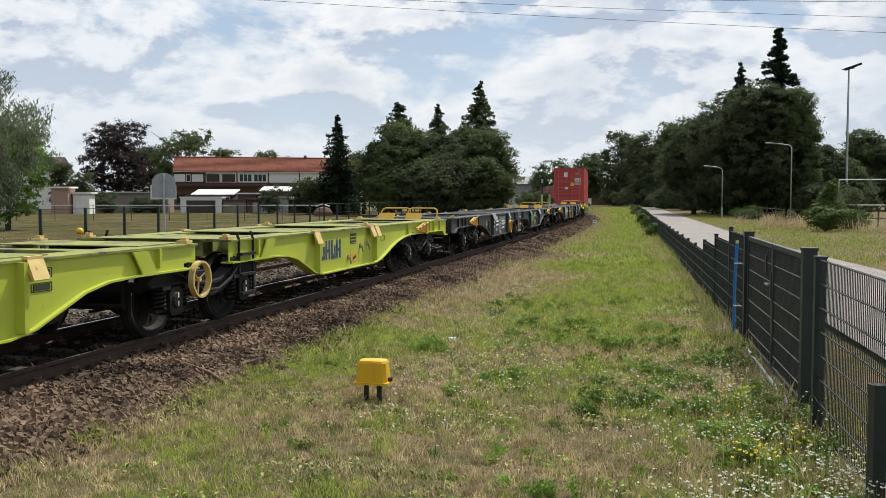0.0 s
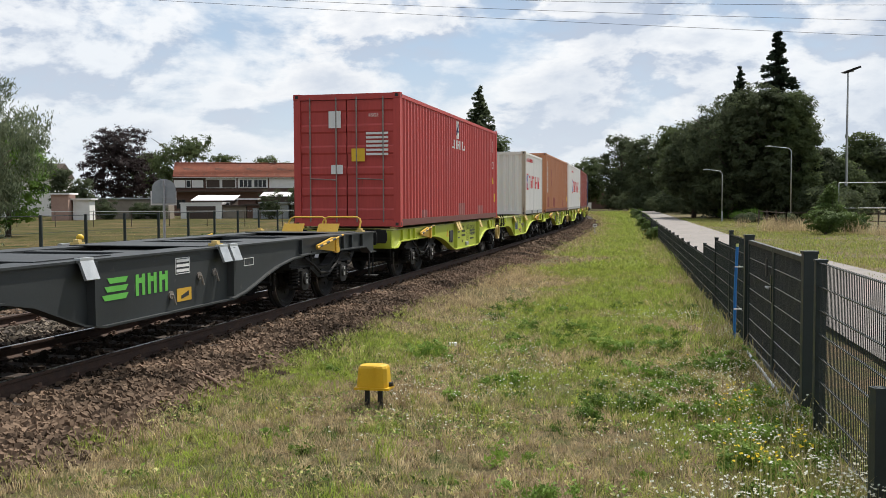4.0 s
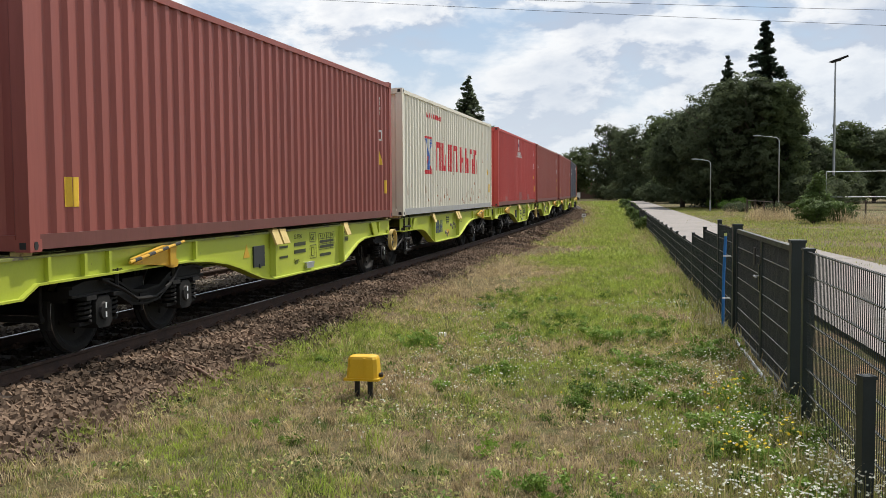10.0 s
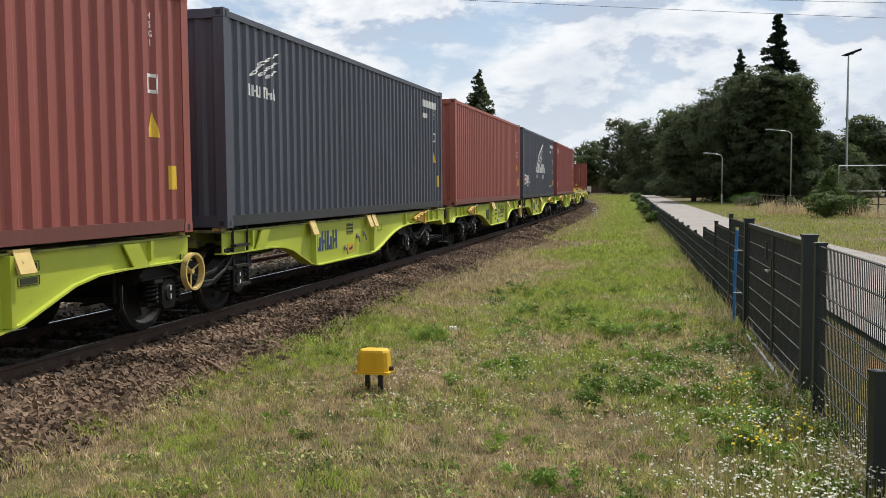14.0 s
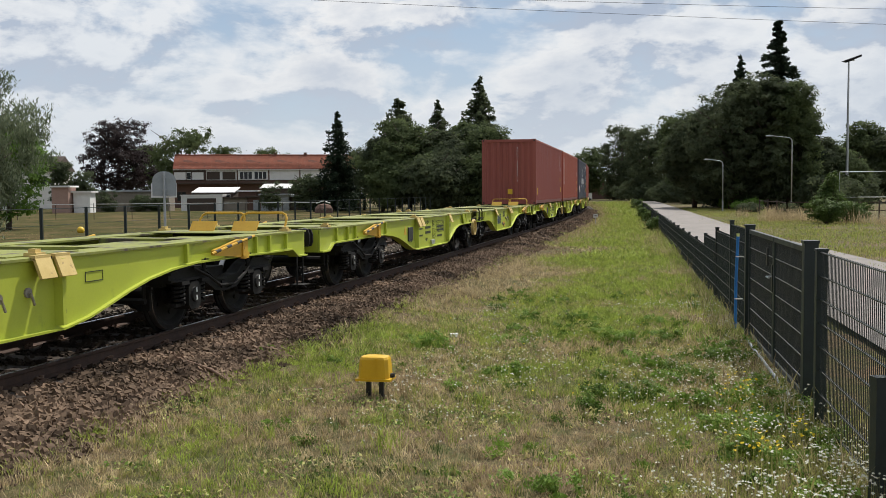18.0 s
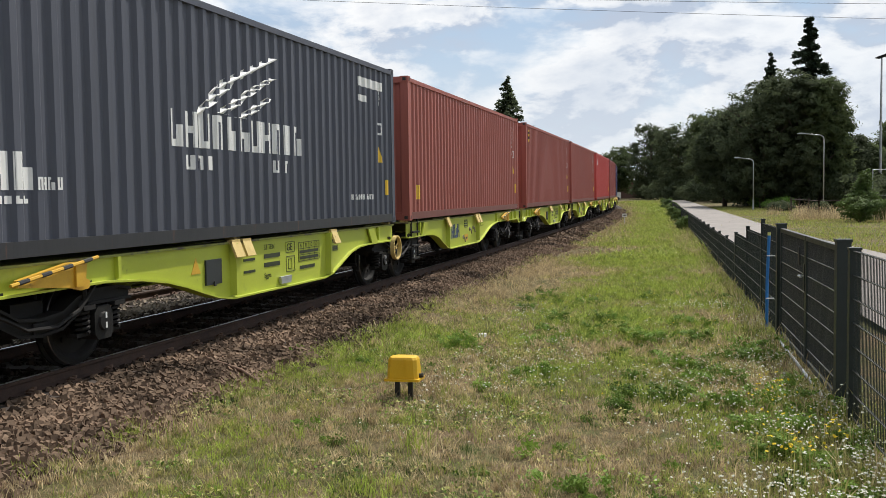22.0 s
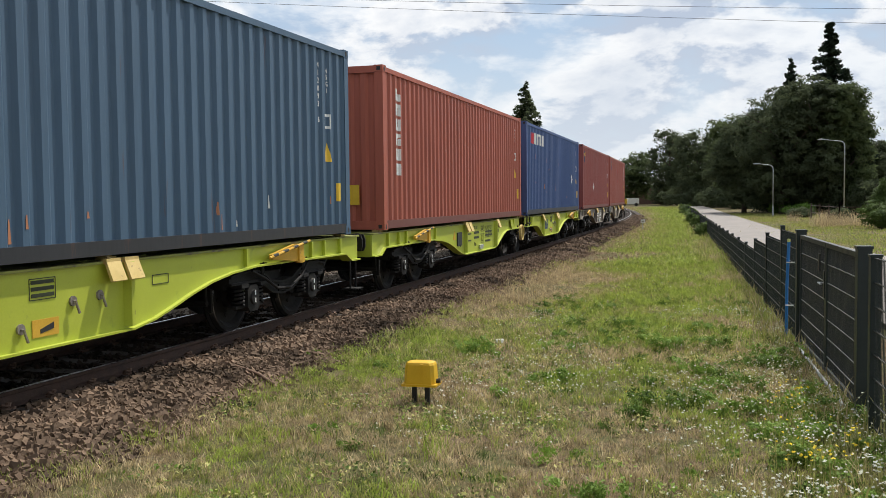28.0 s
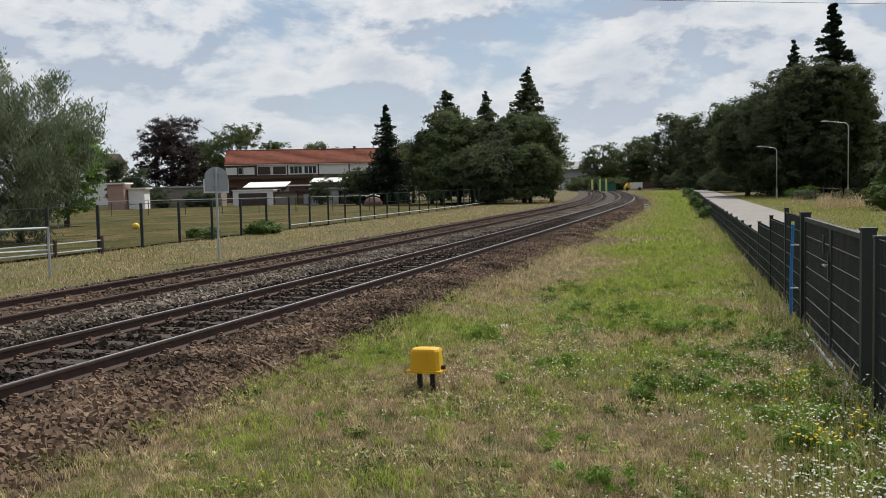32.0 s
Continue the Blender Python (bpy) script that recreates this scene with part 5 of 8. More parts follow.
    for x in (0.875, -0.875):
        g = Geo()
        e = -1 if not mirrored else 1
        y0 = Y(-0.42)
        g.lathe([(0, 0.0), (0, 0.15), (e * 0.20, 0.15), (e * 0.20, 0.105), (e * 0.29, 0.105), (e * 0.29, 0.05), (e * 0.30, 0.05), (e * 0.32, 0.05)], (x, y0, 0.98), "y", 16) if e > 0 else \
            g.lathe([(e * 0.32, 0.05), (e * 0.29, 0.05), (e * 0.29, 0.105), (e * 0.20, 0.105), (e * 0.20, 0.15), (0, 0.15), (0, 0.0)], (x, y0, 0.98), "y", 16)
        a2, b2 = sorted((y0 + e * 0.29, y0 + e * 0.32))
        g.prism([(x - 0.22, 0.84), (x + 0.22, 0.84), (x + 0.25, 0.92), (x + 0.25, 1.04), (x + 0.22, 1.12), (x - 0.22, 1.12), (x - 0.25, 1.04), (x - 0.25, 0.92)], a2, b2, "y")
        put("buffer", ("buffer", x, mirrored), lambda: g, end, "soot", "dark round-edged buffer")
    put("coupling_hook", ("hook", mirrored), lambda: Geo().tube([(0, Y(-0.42), 0.98), (0, Y(-0.75), 0.96), (0, Y(-0.8), 0.75), (0, Y(-0.72), 0.55)], 0.04, 6), end, "iron")
    for x in (0.35, -0.35):
        put("brake_hose", ("hose", x, mirrored), lambda: Geo().tube([(x, Y(-0.40), 0.85), (x, Y(-0.6), 0.7), (x * 0.8, Y(-0.68), 0.45), (x * 0.5, Y(-0.5), 0.4)], 0.025, 6), end, "black")
    for side in (1, -1):
        x = side * 1.19

        def U(a):
            return LONG - (4.5 - a) if mirrored else a

        put("amber_bracket", ("amber", side, mirrored), lambda: Geo().prism([(U(1.75), 0.925), (U(2.45), 0.86), (U(2.62), 0.82), (U(2.74), 0.83), (U(2.76), 0.90), (U(2.70), 0.93), (U(2.72), 1.09), (U(2.45), 1.10), (U(1.75), 0.99)], *sorted((x, x + side * 0.05)), "x").box(*sorted((x + side * 0.05, x + side * 0.075)), *sorted((U(2.52), U(2.66))), 0.86, 1.06), w, "amber", "amber lifting bracket")
        for k in range(4 if side > 0 else 0):
            put("black_band", ("ablk", side, k, mirrored), lambda: Geo().tube([(x + side * 0.08, U(1.72 + k * 0.3), 0.97 + k * 0.042), (x + side * 0.08, U(1.85 + k * 0.3), 0.988 + k * 0.042)], 0.0205, 6), w, "black")
        put("striped_bar", ("abar", side, mirrored), lambda: Geo().tube([(x + side * 0.08, U(1.62), 0.955), (x + side * 0.08, U(2.85), 1.128)], 0.018, 6), w, "amber")
        if mirrored:
            put("step", ("step", side, mirrored), lambda: Geo().tube([(x, Y(-0.25), 0.72), (x, Y(-0.25), 0.28), (x, Y(-0.02), 0.28), (x, Y(-0.02), 0.72)], 0.015, 6).box(x - 0.12, x + 0.12, *span(-0.27, 0.0), 0.27, 0.285), w, "soot")
    for x in (0.62, -0.10) if mirrored else ():
        put("folded_rail", ("frail", x, mirrored), lambda: folded_rail(x, Y(0.05), Y(-0.12)), w, "amber", "amber folded end rail") if colour != "taupe" else None
        put("tread_board", ("fboard", x, mirrored), lambda: Geo().prism([(Y(0.36), 1.14), (Y(0.24), 1.29), (Y(0.21), 1.29), (Y(0.33), 1.14)], x - 0.36, x + 0.06, "x"), w, "amber", "amber tilted end board") if colour != "taupe" else None
    # pipes and tanks under the frame
    put("air_tank", ("tank", mirrored), lambda: Geo().lathe([(-0.5, 0), (-0.48, 0.12), (-0.4, 0.17), (0.4, 0.17), (0.48, 0.12), (0.5, 0)], (0.45, Y(7.3), 0.62), "y", 14), w, "soot")
    for x in (0.6, -0.6):
        put("brake_pipe", ("bpipe", x, mirrored), lambda: Geo().tube([(x, Y(0.2), 0.84), (x, Y(12.0), 0.84)], 0.02, 6), w, "soot")
    # the joint
    at = 12.2 if colour == "slate" else 11.5
    if wheel_mark and colour != "taupe":
        xr = 1.24
        ring = put("brake_wheel", ("ring", colour, mirrored), lambda: wheel_ring(xr, Y(9.35 if colour == "slate" else 12.15), 0.62 if colour == "slate" else 0.68), w, "brass" if colour != "slate" else "amber", "round yellow hand brake wheel")
    elif not wheel_mark:
        for x in (1.17, -1.17):
            steps = put("ladder", ("ladder", x, mirrored, at), lambda: ladder(x, Y(at), Y(at + 0.45)), w, "iron" if colour == "lime" else "galv", "steel steps at the joint")
            if colour != "lime":
                for z in (0.36, 0.62):
                    put("tread_plate", ("treadplate", x, z, mirrored, at), lambda: Geo().box(x - 0.06, x + 0.06, *span(at + 0.02, at + 0.43), z + 0.036, z + 0.06), steps, "amber", "amber tread")
    bogie(w, Y(2.2), mirrored)
    if not mirrored:
        bogie(w, 12.25 if colour == "slate" else 12.64, mirrored)
        put("joint_bearing", ("joint", colour == "slate"), lambda: Geo().lathe([(0.78, 0.0), (0.78, 0.35), (1.06, 0.35), (1.06, 0.0)], (0, 12.25 if colour == "slate" else 12.64, 0), "z", 20), w, "soot")
    if logo:
        logo(w, Y)
    return w


def folded_rail(x, y, y2):
    """A bent handrail: a loop with round corners that leans outwards."""
    way = [(-0.39, 0.0), (-0.39, 0.19), (-0.36, 0.25), (-0.30, 0.28), (0.30, 0.28), (0.36, 0.25), (0.39, 0.19), (0.39, 0.0)]
    return Geo().tube([(x + a, y + (y2 - y) * b / 0.28, 1.13 + b) for a, b in way], 0.019, 7)


def wheel_ring(x, y, z):
    g = Geo()
    g.lathe([(-0.045, 0.205), (-0.045, 0.232), (0.03, 0.232), (0.03, 0.205), (-0.045, 0.205)], (x, y, z), "x", 28)
    for a in (0.4, 2.5, 4.6):
        g.tube([(x - 0.03, y, z), (x - 0.03, y + 0.21 * math.cos(a), z + 0.21 * math.sin(a))], 0.011, 5)
    g.tube([(x - 0.25, y, z), (x, y, z)], 0.03, 8)
    return g


def ladder(x, y0, y1):
    g = Geo()
    for y in (y0, y1):
        g.tube([(x, y, 0.34), (x, y, 1.12), (x * 0.97, y, 1.22)], 0.02, 6)
    for z in (0.36, 0.62, 0.9):
        g.box(x - 0.05, x + 0.05, min(y0, y1), max(y0, y1), z, z + 0.035)
    return g


AXLES = []


def bogie(w, y, mirrored):
    """A freight bogie about y: two wheelsets in a cast frame with axle boxes and coil springs."""
    bg = put("bogie", ("bolster",), bolster, w, "soot", "sooty two-axle freight bogie")
    bg.location = (0, y, 0)
    for side in (1, -1):
        put("side_frame", ("side_frame", side), lambda: side_frame(side), bg, "soot")
    for e in (-1, 1):
        put("end_beam", ("bogie_end", e), lambda: Geo().box(-0.95, 0.95, e * 1.3 - 0.05, e * 1.3 + 0.05, 0.58, 0.70), bg, "soot")
    put("brake_rigging", ("rigging",), rigging, bg, "soot")
    for a in (-0.9, 0.9):
        ax = put("wheelset", ("wheelset",), wheelset, bg, "soot", "dark steel wheelset")
        ax.location = (0, a, 0.46)
        AXLES.append(ax)
        put("tread", ("tread",), lambda: Geo().lathe([(0.735, 0.45), (0.735, 0.462), (0.80, 0.4575), (0.807, 0.452)][::-1], (0, 0, 0), "x", 32), ax, "tread", "bright worn wheel tread")
        for side in (1, -1):
            ab = put("axle_box", ("axbox", side, a), lambda: axle_box(side, a), bg, "iron")
            if side > 0:
                put("white_mark", ("axmark", side, a), lambda: Geo().box(1.166, 1.170, a - 0.012, a + 0.012, 0.39, 0.45).box(1.166, 1.170, a - 0.012, a + 0.012, 0.49, 0.55), bg, "white")
            for e in (-1, 1):
                put("coil_spring", ("spring", side, a, e), lambda: spring(side * 1.05, a + e * 0.25), bg, "iron")
    return bg


def bolster():
    g = Geo().box(-0.95, 0.95, -0.22, 0.22, 0.46, 0.74)
    g.lathe([(0.74, 0.0), (0.74, 0.28), (0.80, 0.28), (0.80, 0.0)], (0, 0, 0), "z", 16)
    return g


def side_frame(side):
    """A cast side frame: a bar that sags between the axle boxes, horn guides, and a lighter brake rod before it."""
    g = Geo()
    x0, x1 = sorted((side * 0.94, side * 1.08))
    way = [(-1.42, 0.64, 0.76), (-1.2, 0.64, 0.80), (-0.72, 0.64, 0.80), (-0.52, 0.56, 0.74), (-0.3, 0.45, 0.63), (0.0, 0.42, 0.60), (0.3, 0.45, 0.63), (0.52, 0.56, 0.74), (0.72, 0.64, 0.80), (1.2, 0.64, 0.80), (1.42, 0.64, 0.76)]
    for (a, b, c), (d, e, f) in zip(way[:-1], way[1:]):
        g.prism([(a, b), (d, e), (d, f), (a, c)], x0, x1, "x")
        xa, xb = sorted((side * 1.08, side * 1.115))
        g.prism([(a, c - 0.03), (d, f - 0.03), (d, f), (a, c)], xa, xb, "x")
        g.prism([(a, b), (d, e), (d, e + 0.03), (a, b + 0.03)], xa, xb, "x")
    for a in (-0.9, 0.9):
        for e in (-1, 1):
            g.box(x0, x1, a + e * 0.165 - 0.02, a + e * 0.165 + 0.02, 0.40, 0.66)
            g.box(*sorted((side * 1.0, side * 1.16)), a + e * 0.25 - 0.09, a + e * 0.25 + 0.09, 0.60, 0.645)
    g.tube([(side * 1.15, -0.95, 0.80), (side * 1.15, -0.55, 0.66), (side * 1.15, -0.25, 0.52), (side * 1.15, 0.15, 0.50), (side * 1.15, 0.5, 0.62), (side * 1.15, 0.75, 0.83)], 0.02, 6)
    for y in (-0.62, 0.62):
        g.tube([(side * 1.12, y, 0.70), (side * 1.12, y, 0.90)], 0.03, 6)
        g.box(*sorted((side * 1.0, side * 1.14)), y - 0.10, y + 0.10, 0.84, 0.89)
    g.box(*sorted((side * 1.08, side * 1.10)), -0.10, 0.10, 0.46, 0.56)
    return g


def rigging():
    """Brake beams, hangers and shoes beside the wheels."""
    g = Geo()
    for a in (-0.9, 0.9):
        for e in (-1, 1):
            y = a + e * 0.55
            g.tube([(-0.78, y, 0.42), (0.78, y, 0.42)], 0.04, 6)
            for x in (-0.76, 0.76):
                g.box(x - 0.045, x + 0.045, y - e * 0.075 - 0.03, y - e * 0.075 + 0.03, 0.30, 0.60)
                g.tube([(x, y, 0.42), (x, y, 0.78)], 0.022, 6)
    g.tube([(0.25, -1.35, 0.34), (0.25, 1.35, 0.34)], 0.02, 6)
    g.tube([(-0.25, -1.35, 0.36), (-0.25, 1.35, 0.36)], 0.02, 6)
    g.box(-0.5, 0.5, -0.32, 0.32, 0.30, 0.42)
    return g


def wheelset():
    g = Geo()
    g.tube([(-1.06, 0, 0), (1.06, 0, 0)], 0.08, 12)
    for side in (1, -1):
        prof = [(side * 0.60, 0.10), (side * 0.62, 0.36), (side * 0.665, 0.38), (side * 0.68, 0.485), (side * 0.705, 0.487), (side * 0.725, 0.462), (side * 0.80, 0.456), (side * 0.805, 0.40), (side * 0.79, 0.38), (side * 0.75, 0.34), (side * 0.74, 0.14), (side * 0.80, 0.12), (side * 0.80, 0.0)]
        g.lathe(prof if side < 0 else prof[::-1], (0, 0, 0), "x", 32)
        for k in range(5):
            a = k * 1.2566
            g.lathe([(side * 0.745, 0.03), (side * 0.762, 0.03), (side * 0.762, 0.0)] if side < 0 else [(side * 0.762, 0.0), (side * 0.762, 0.03), (side * 0.745, 0.03)], (0, 0.24 * math.cos(a), 0.24 * math.sin(a)), "x", 8)
    return g


def axle_box(side, a):
    x0, x1 = sorted((side * 0.90, side * 1.14))
    g = Geo().prism([(a - 0.15, 0.34), (a - 0.10, 0.28), (a + 0.10, 0.28), (a + 0.15, 0.34), (a + 0.15, 0.55), (a + 0.09, 0.62), (a - 0.09, 0.62), (a - 0.15, 0.55)], x0, x1, "x")
    g.lathe([(side * 1.14, 0.10), (side * 1.165, 0.09), (side * 1.165, 0.0)] if side < 0 else [(side * 1.165, 0.0), (side * 1.165, 0.09), (side * 1.14, 0.10)], (0, a, 0.46), "x", 12)
    g.box(*sorted((side * 0.96, side * 1.08)), a - 0.36, a + 0.36, 0.33, 0.37)
    return g


def spring(x, y):
    g = Geo()
    pts = [(x + 0.075 * math.cos(k * 0.785), y + 0.075 * math.sin(k * 0.785), 0.37 + 0.23 * k / 36) for k in range(37)]
    return g.tube(pts, 0.018, 5)


RIDERS = []


def build_train():
    def star(box, length, height):
        disc = [((5.88, 6.12, 2.26), (5.80, 6.20, 2.36)), ((5.80, 6.20, 2.36), (5.80, 6.20, 2.64)), ((5.80, 6.20, 2.64), (5.88, 6.12, 2.74))]
        part("emblem", painted(disc, length), "white", box, "white oval emblem")
        ob = part("emblem_shape", painted([((5.86, 5.92, 2.36), (5.97, 6.01, 2.66)), ((6.07, 6.13, 2.36), (5.99, 6.03, 2.66)), rect(5.86, 6.14, 2.44, 2.48)], length), "navymark", box, "blue peaked shape")
        ob.location.x = 0.003
        part("brand_blocks", painted(strokes(5.30, 1.98, 0.24, 8, 0.15, 0.05, 2, 0.3), length), "white", box, "white brand shapes")
        part("faded_patch", painted([rect(6.1, 6.9, 0.17, 0.50), rect(8.9, 9.7, 0.17, 0.42), rect(2.0, 2.5, 0.17, 0.35)], length), "faded_red", box, "pale scraped patches")

    nyk = [mark("bird_mark", "white", lambda: bird(4.9, 1.52, 1.0), "white spread-wing shape"), mark("brand_blocks", "white", lambda: strokes(4.35, 1.12, 0.42, 11, 0.25, 0.08, 6, 0.36) + strokes(4.7, 0.86, 0.17, 3, 0.16, 0.07, 7, 0.36) + strokes(7.0, 0.86, 0.17, 2, 0.13, 0.2, 7, 0.36), "white brand shapes"),
           mark("corner_blocks", "white", lambda: [rect(10.35, 11.65, 2.42, 2.58), rect(10.35, 10.75, 2.16, 2.27)], "small white brand shapes"), mark("brand_blocks", "white", lambda: strokes(1.2, 0.62, 0.34, 3, 0.26, 0.04, 11, 0.45) + strokes(2.1, 0.62, 0.12, 4, 0.07, 0.02, 11, 0.4) + strokes(1.15, 0.50, 0.07, 8, 0.08, 0.03, 12, 0.5) + strokes(10.0, 0.45, 0.09, 10, 0.07, 0.04, 12, 0.4), "small white brand shapes"),
           mark("foot_flag", "redmark", lambda: [rect(0.55, 1.0, 0.66, 0.74), rect(0.55, 1.0, 0.84, 0.92)]), mark("foot_flag", "white", lambda: [rect(0.55, 1.0, 0.74, 0.84), rect(0.55, 1.0, 0.92, 1.0), rect(0.55, 1.0, 0.58, 0.66)])]
    small_nyk = [mark("bird_mark", "white", lambda: bird(0.85, 2.1, 0.45), "white spread-wing shape"), mark("brand_blocks", "white", lambda: strokes(0.75, 1.82, 0.16, 6, 0.13, 0.04, 6, 0.36), "white brand shapes")] + nyk[2:3]
    side_sticker = mark("side_sticker", "yellow", lambda: [rect(0.62, 0.86, 0.42, 0.72)], "yellow caution sticker")
    C = [
        (-2, "bright_red", "bright red steel container with doors facing forward", True, [star, *tail_set("45G1", "576846 5"), plate_end(0.12, 0.42, 1.42, 1.70, "yellow", "yellow caution sticker"), plate_end(-0.35, -0.08, 1.15, 1.35, "white", "white data plate"), plate_end(-0.40, -0.12, 2.15, 2.52, "white", "white emblem plate"), words_end("45G1", 0.50, 2.38, 0.11), *[plate_end(0.45, 0.95, 1.55 + 0.09 * k, 1.60 + 0.09 * k, "white", "white data lines") for k in range(6)]]),
        (0, "tan_brown", "rust-brown steel container with door end facing forward", True, [upright_blocks(), *tail_set(), words_end("806443  4", 0.28, 2.30, 0.15), words_end("45G1", 0.42, 2.10, 0.13), *[plate_end(0.30, 0.80, 1.30 + 0.09 * k, 1.35 + 0.09 * k, "white", "white data lines") for k in range(6)], plate_end(0.42, 0.82, 0.80, 1.08, "yellow", "yellow caution sticker"), words_end("CAUTION", 0.45, 1.0, 0.07, "black"), words_end("9'6\" HIGH", 0.47, 0.88, 0.07, "black"), plate_end(0.66, 0.76, 0.22, 0.32, "white", "small white plate"),
              mark("patched_paint", "maroon", lambda: [rect(0.9, 1.6, 0.25, 0.75), rect(3.6, 4.6, 0.25, 0.72), rect(9.0, 9.4, 0.25, 0.62), rect(2.4, 2.7, 1.75, 2.15), rect(2.8, 3.15, 1.35, 1.65), rect(6.0, 6.15, 1.7, 1.85)], "darker patched paint")]),
        (1, "offwhite", "white steel container with red and blue marking", False, [*ym_marks(3.3, 1.05, 1.05, 0.52, 0.16), mark("top_blocks", "redmark", lambda: strokes(2.8, 2.42, 0.12, 14, 0.10, 0.03, 3, 0.4)), *tail_set()]),
        (2, "brick_red", "brick red steel container with white marking", False, [upright_blocks(0.62), *tail_set("45G1", "768816 5"), scuffs(1, "rose_red")]),
        (3, "navy", "dark navy steel container with yellow marking", False, [*seaco_marks(0.95, 2.24, 1.1, "yellow"), mark("sub_blocks", "white", lambda: [rect(1.05, 1.13, 2.0, 2.09)] + strokes(1.95, 1.93, 0.10, 6, 0.09, 0.03, 3, 0.4)), mark("red_blocks", "redmark", lambda: strokes(1.2, 1.98, 0.16, 4, 0.13, 0.03, 3, 0.5)), number_end("SEGU 579669 3", 0.42, 2.52), *tail_set("45G1"), mark("foot_letters", "white", lambda: strokes(11.5, 0.45, 0.14, 2, 0.10, 0.04, 3, 0.3))]),
        (4, "brick_red", "brick red steel container with yellow sticker", False, [side_sticker, *tail_set(), number_end("FCIU 894260 1", 0.45, 2.5), scuffs(2, "rose_red", 20, False)]),
        (5, "cream", "cream steel container with rust and red marking", False, [*ym_marks(2.2, 1.0, 1.1, 0.56, 0.18), mark("top_blocks", "redmark", lambda: strokes(2.4, 2.42, 0.12, 14, 0.10, 0.03, 3, 0.4)), *tail_set(), scuffs(3, "tan_brown", 50), scuffs(4, "tan_brown", 26, False)]),
        (6, "bright_red", "bright red steel container with white star mark", False, [star, *tail_set(), number_end("MAGU 533012 7", 0.45, 2.5), scuffs(5, "maroon", 16)]),
        (7, "brick_red", "faded red steel container with scuffed ribs", False, [*tail_set("45G1", "743816 6"), scuffs(6, "offwhite", 9, False), scuffs(7, "maroon", 20, False)]),
        (8, "brick_red", "dark red steel container with white numbers", False, [number_end("TCLU 562341 8", 0.42, 2.55), side_sticker, *tail_set()]),
        (9, "charcoal", "charcoal steel container with white bird mark", False, small_nyk + tail_set()),
        (10, "rose_red", "faded brick red steel container", False, [*tail_set("45G1", "452031 7"), scuffs(8, "maroon", 22, False)]),
        (11, "charcoal", "charcoal steel container with large white mark", False, nyk + tail_set()),
        (12, "maroon", "maroon steel container with yellow sticker", False, [side_sticker, *tail_set("45G1", "563418 2"), mark("corner_mark", "white", lambda: strokes(0.7, 2.3, 0.25, 2, 0.18, 0.06, 3))]),
        (16, "brick_red", "dark red steel container standing behind empty wagons", False, [number_end("TCLU 553462 4", 0.35, 2.45), plate_end(-0.05, 0.16, 0.45, 0.68, "yellow", "yellow caution sticker"), side_sticker, *tail_set("45G1", "553462 4")]),
        (17, "orange_red", "orange-red steel container with door end facing forward", True, [upright_blocks(), *tail_set(), words_end("68275  3", 0.25, 2.22, 0.14), words_end("45G1", 0.42, 2.04, 0.12), *[plate_end(0.30, 0.80, 1.25 + 0.09 * k, 1.30 + 0.09 * k, "white", "white data lines") for k in range(6)], plate_end(0.38, 0.80, 0.72, 1.10, "yellow", "yellow caution sticker"), words_end("CAUTION", 0.42, 1.02, 0.065, "black"), words_end("9'6\" HIGH", 0.43, 0.90, 0.065, "black"), words_end("CONTAINER", 0.42, 0.78, 0.055, "black")]),
        (18, "charcoal", "charcoal steel container with white winged mark", False, nyk + tail_set()),
        (19, "rose_red", "plain brick red steel container", False, [*tail_set("45G1", "613402 5"), side_sticker, scuffs(9, "maroon", 18)]),
        (20, "brick_red", "brick red steel container with striped warning sticker", False, [number_end("TGHU 061335 0", 0.42, 2.5), mark("striped_sticker", "yellow", lambda: [((0.55, 0.75, 2.28), (0.55, 0.75, 2.36)), rect(0.55, 0.75, 2.46, 2.54), rect(0.55, 0.75, 2.62, 2.68)], "yellow and black striped sticker"), mark("striped_sticker", "black", lambda: [rect(0.55, 0.75, 2.36, 2.46), rect(0.55, 0.75, 2.54, 2.62)], "black stripes"), *tail_set()]),
        (21, "brick_red", "dull red-brown steel container", False, tail_set("45G1", "719064 3")),
        (22, "bright_red", "bright red steel container with white mark", False, [mark("brand_blocks", "white", lambda: strokes(0.7, 2.15, 0.34, 2, 0.28, 0.06, 3), "white brand shapes"), *tail_set()]),
        (23, "maroon", "weathered maroon steel container", False, [*tail_set("45G1", "280417 9"), scuffs(10, "rose_red", 24, False)]),
        (24, "deep_blue", "deep violet-blue steel container with white marks", False, [mark("logo_blob", "white", lambda: [((1.0, 1.5, 2.15), (1.1, 1.7, 2.6)), rect(1.5, 1.75, 2.2, 2.4)], "white brand shape"), mark("brand_blocks", "white", lambda: strokes(1.95, 2.28, 0.20, 6, 0.20, 0.06, 3, 0.36)), *tail_set(), scuffs(11, "offwhite", 8, False)]),
        (25, "teal_blue", "teal blue steel container with rust streaks", False, [*seaco_marks(0.9, 2.26, 1.0, "yellow"), *tail_set("45G1", "412093 6"), scuffs(12, "tan_brown", 14), scuffs(13, "offwhite", 6)]),
        (26, "orange_red", "orange-red steel container with white upright marking", False, [upright_blocks(), number_end("TCNU 482668 1", 0.42, 2.5), *tail_set(), plate_end(0.55, 0.75, 0.45, 0.80, "yellow", "yellow caution sticker")]),
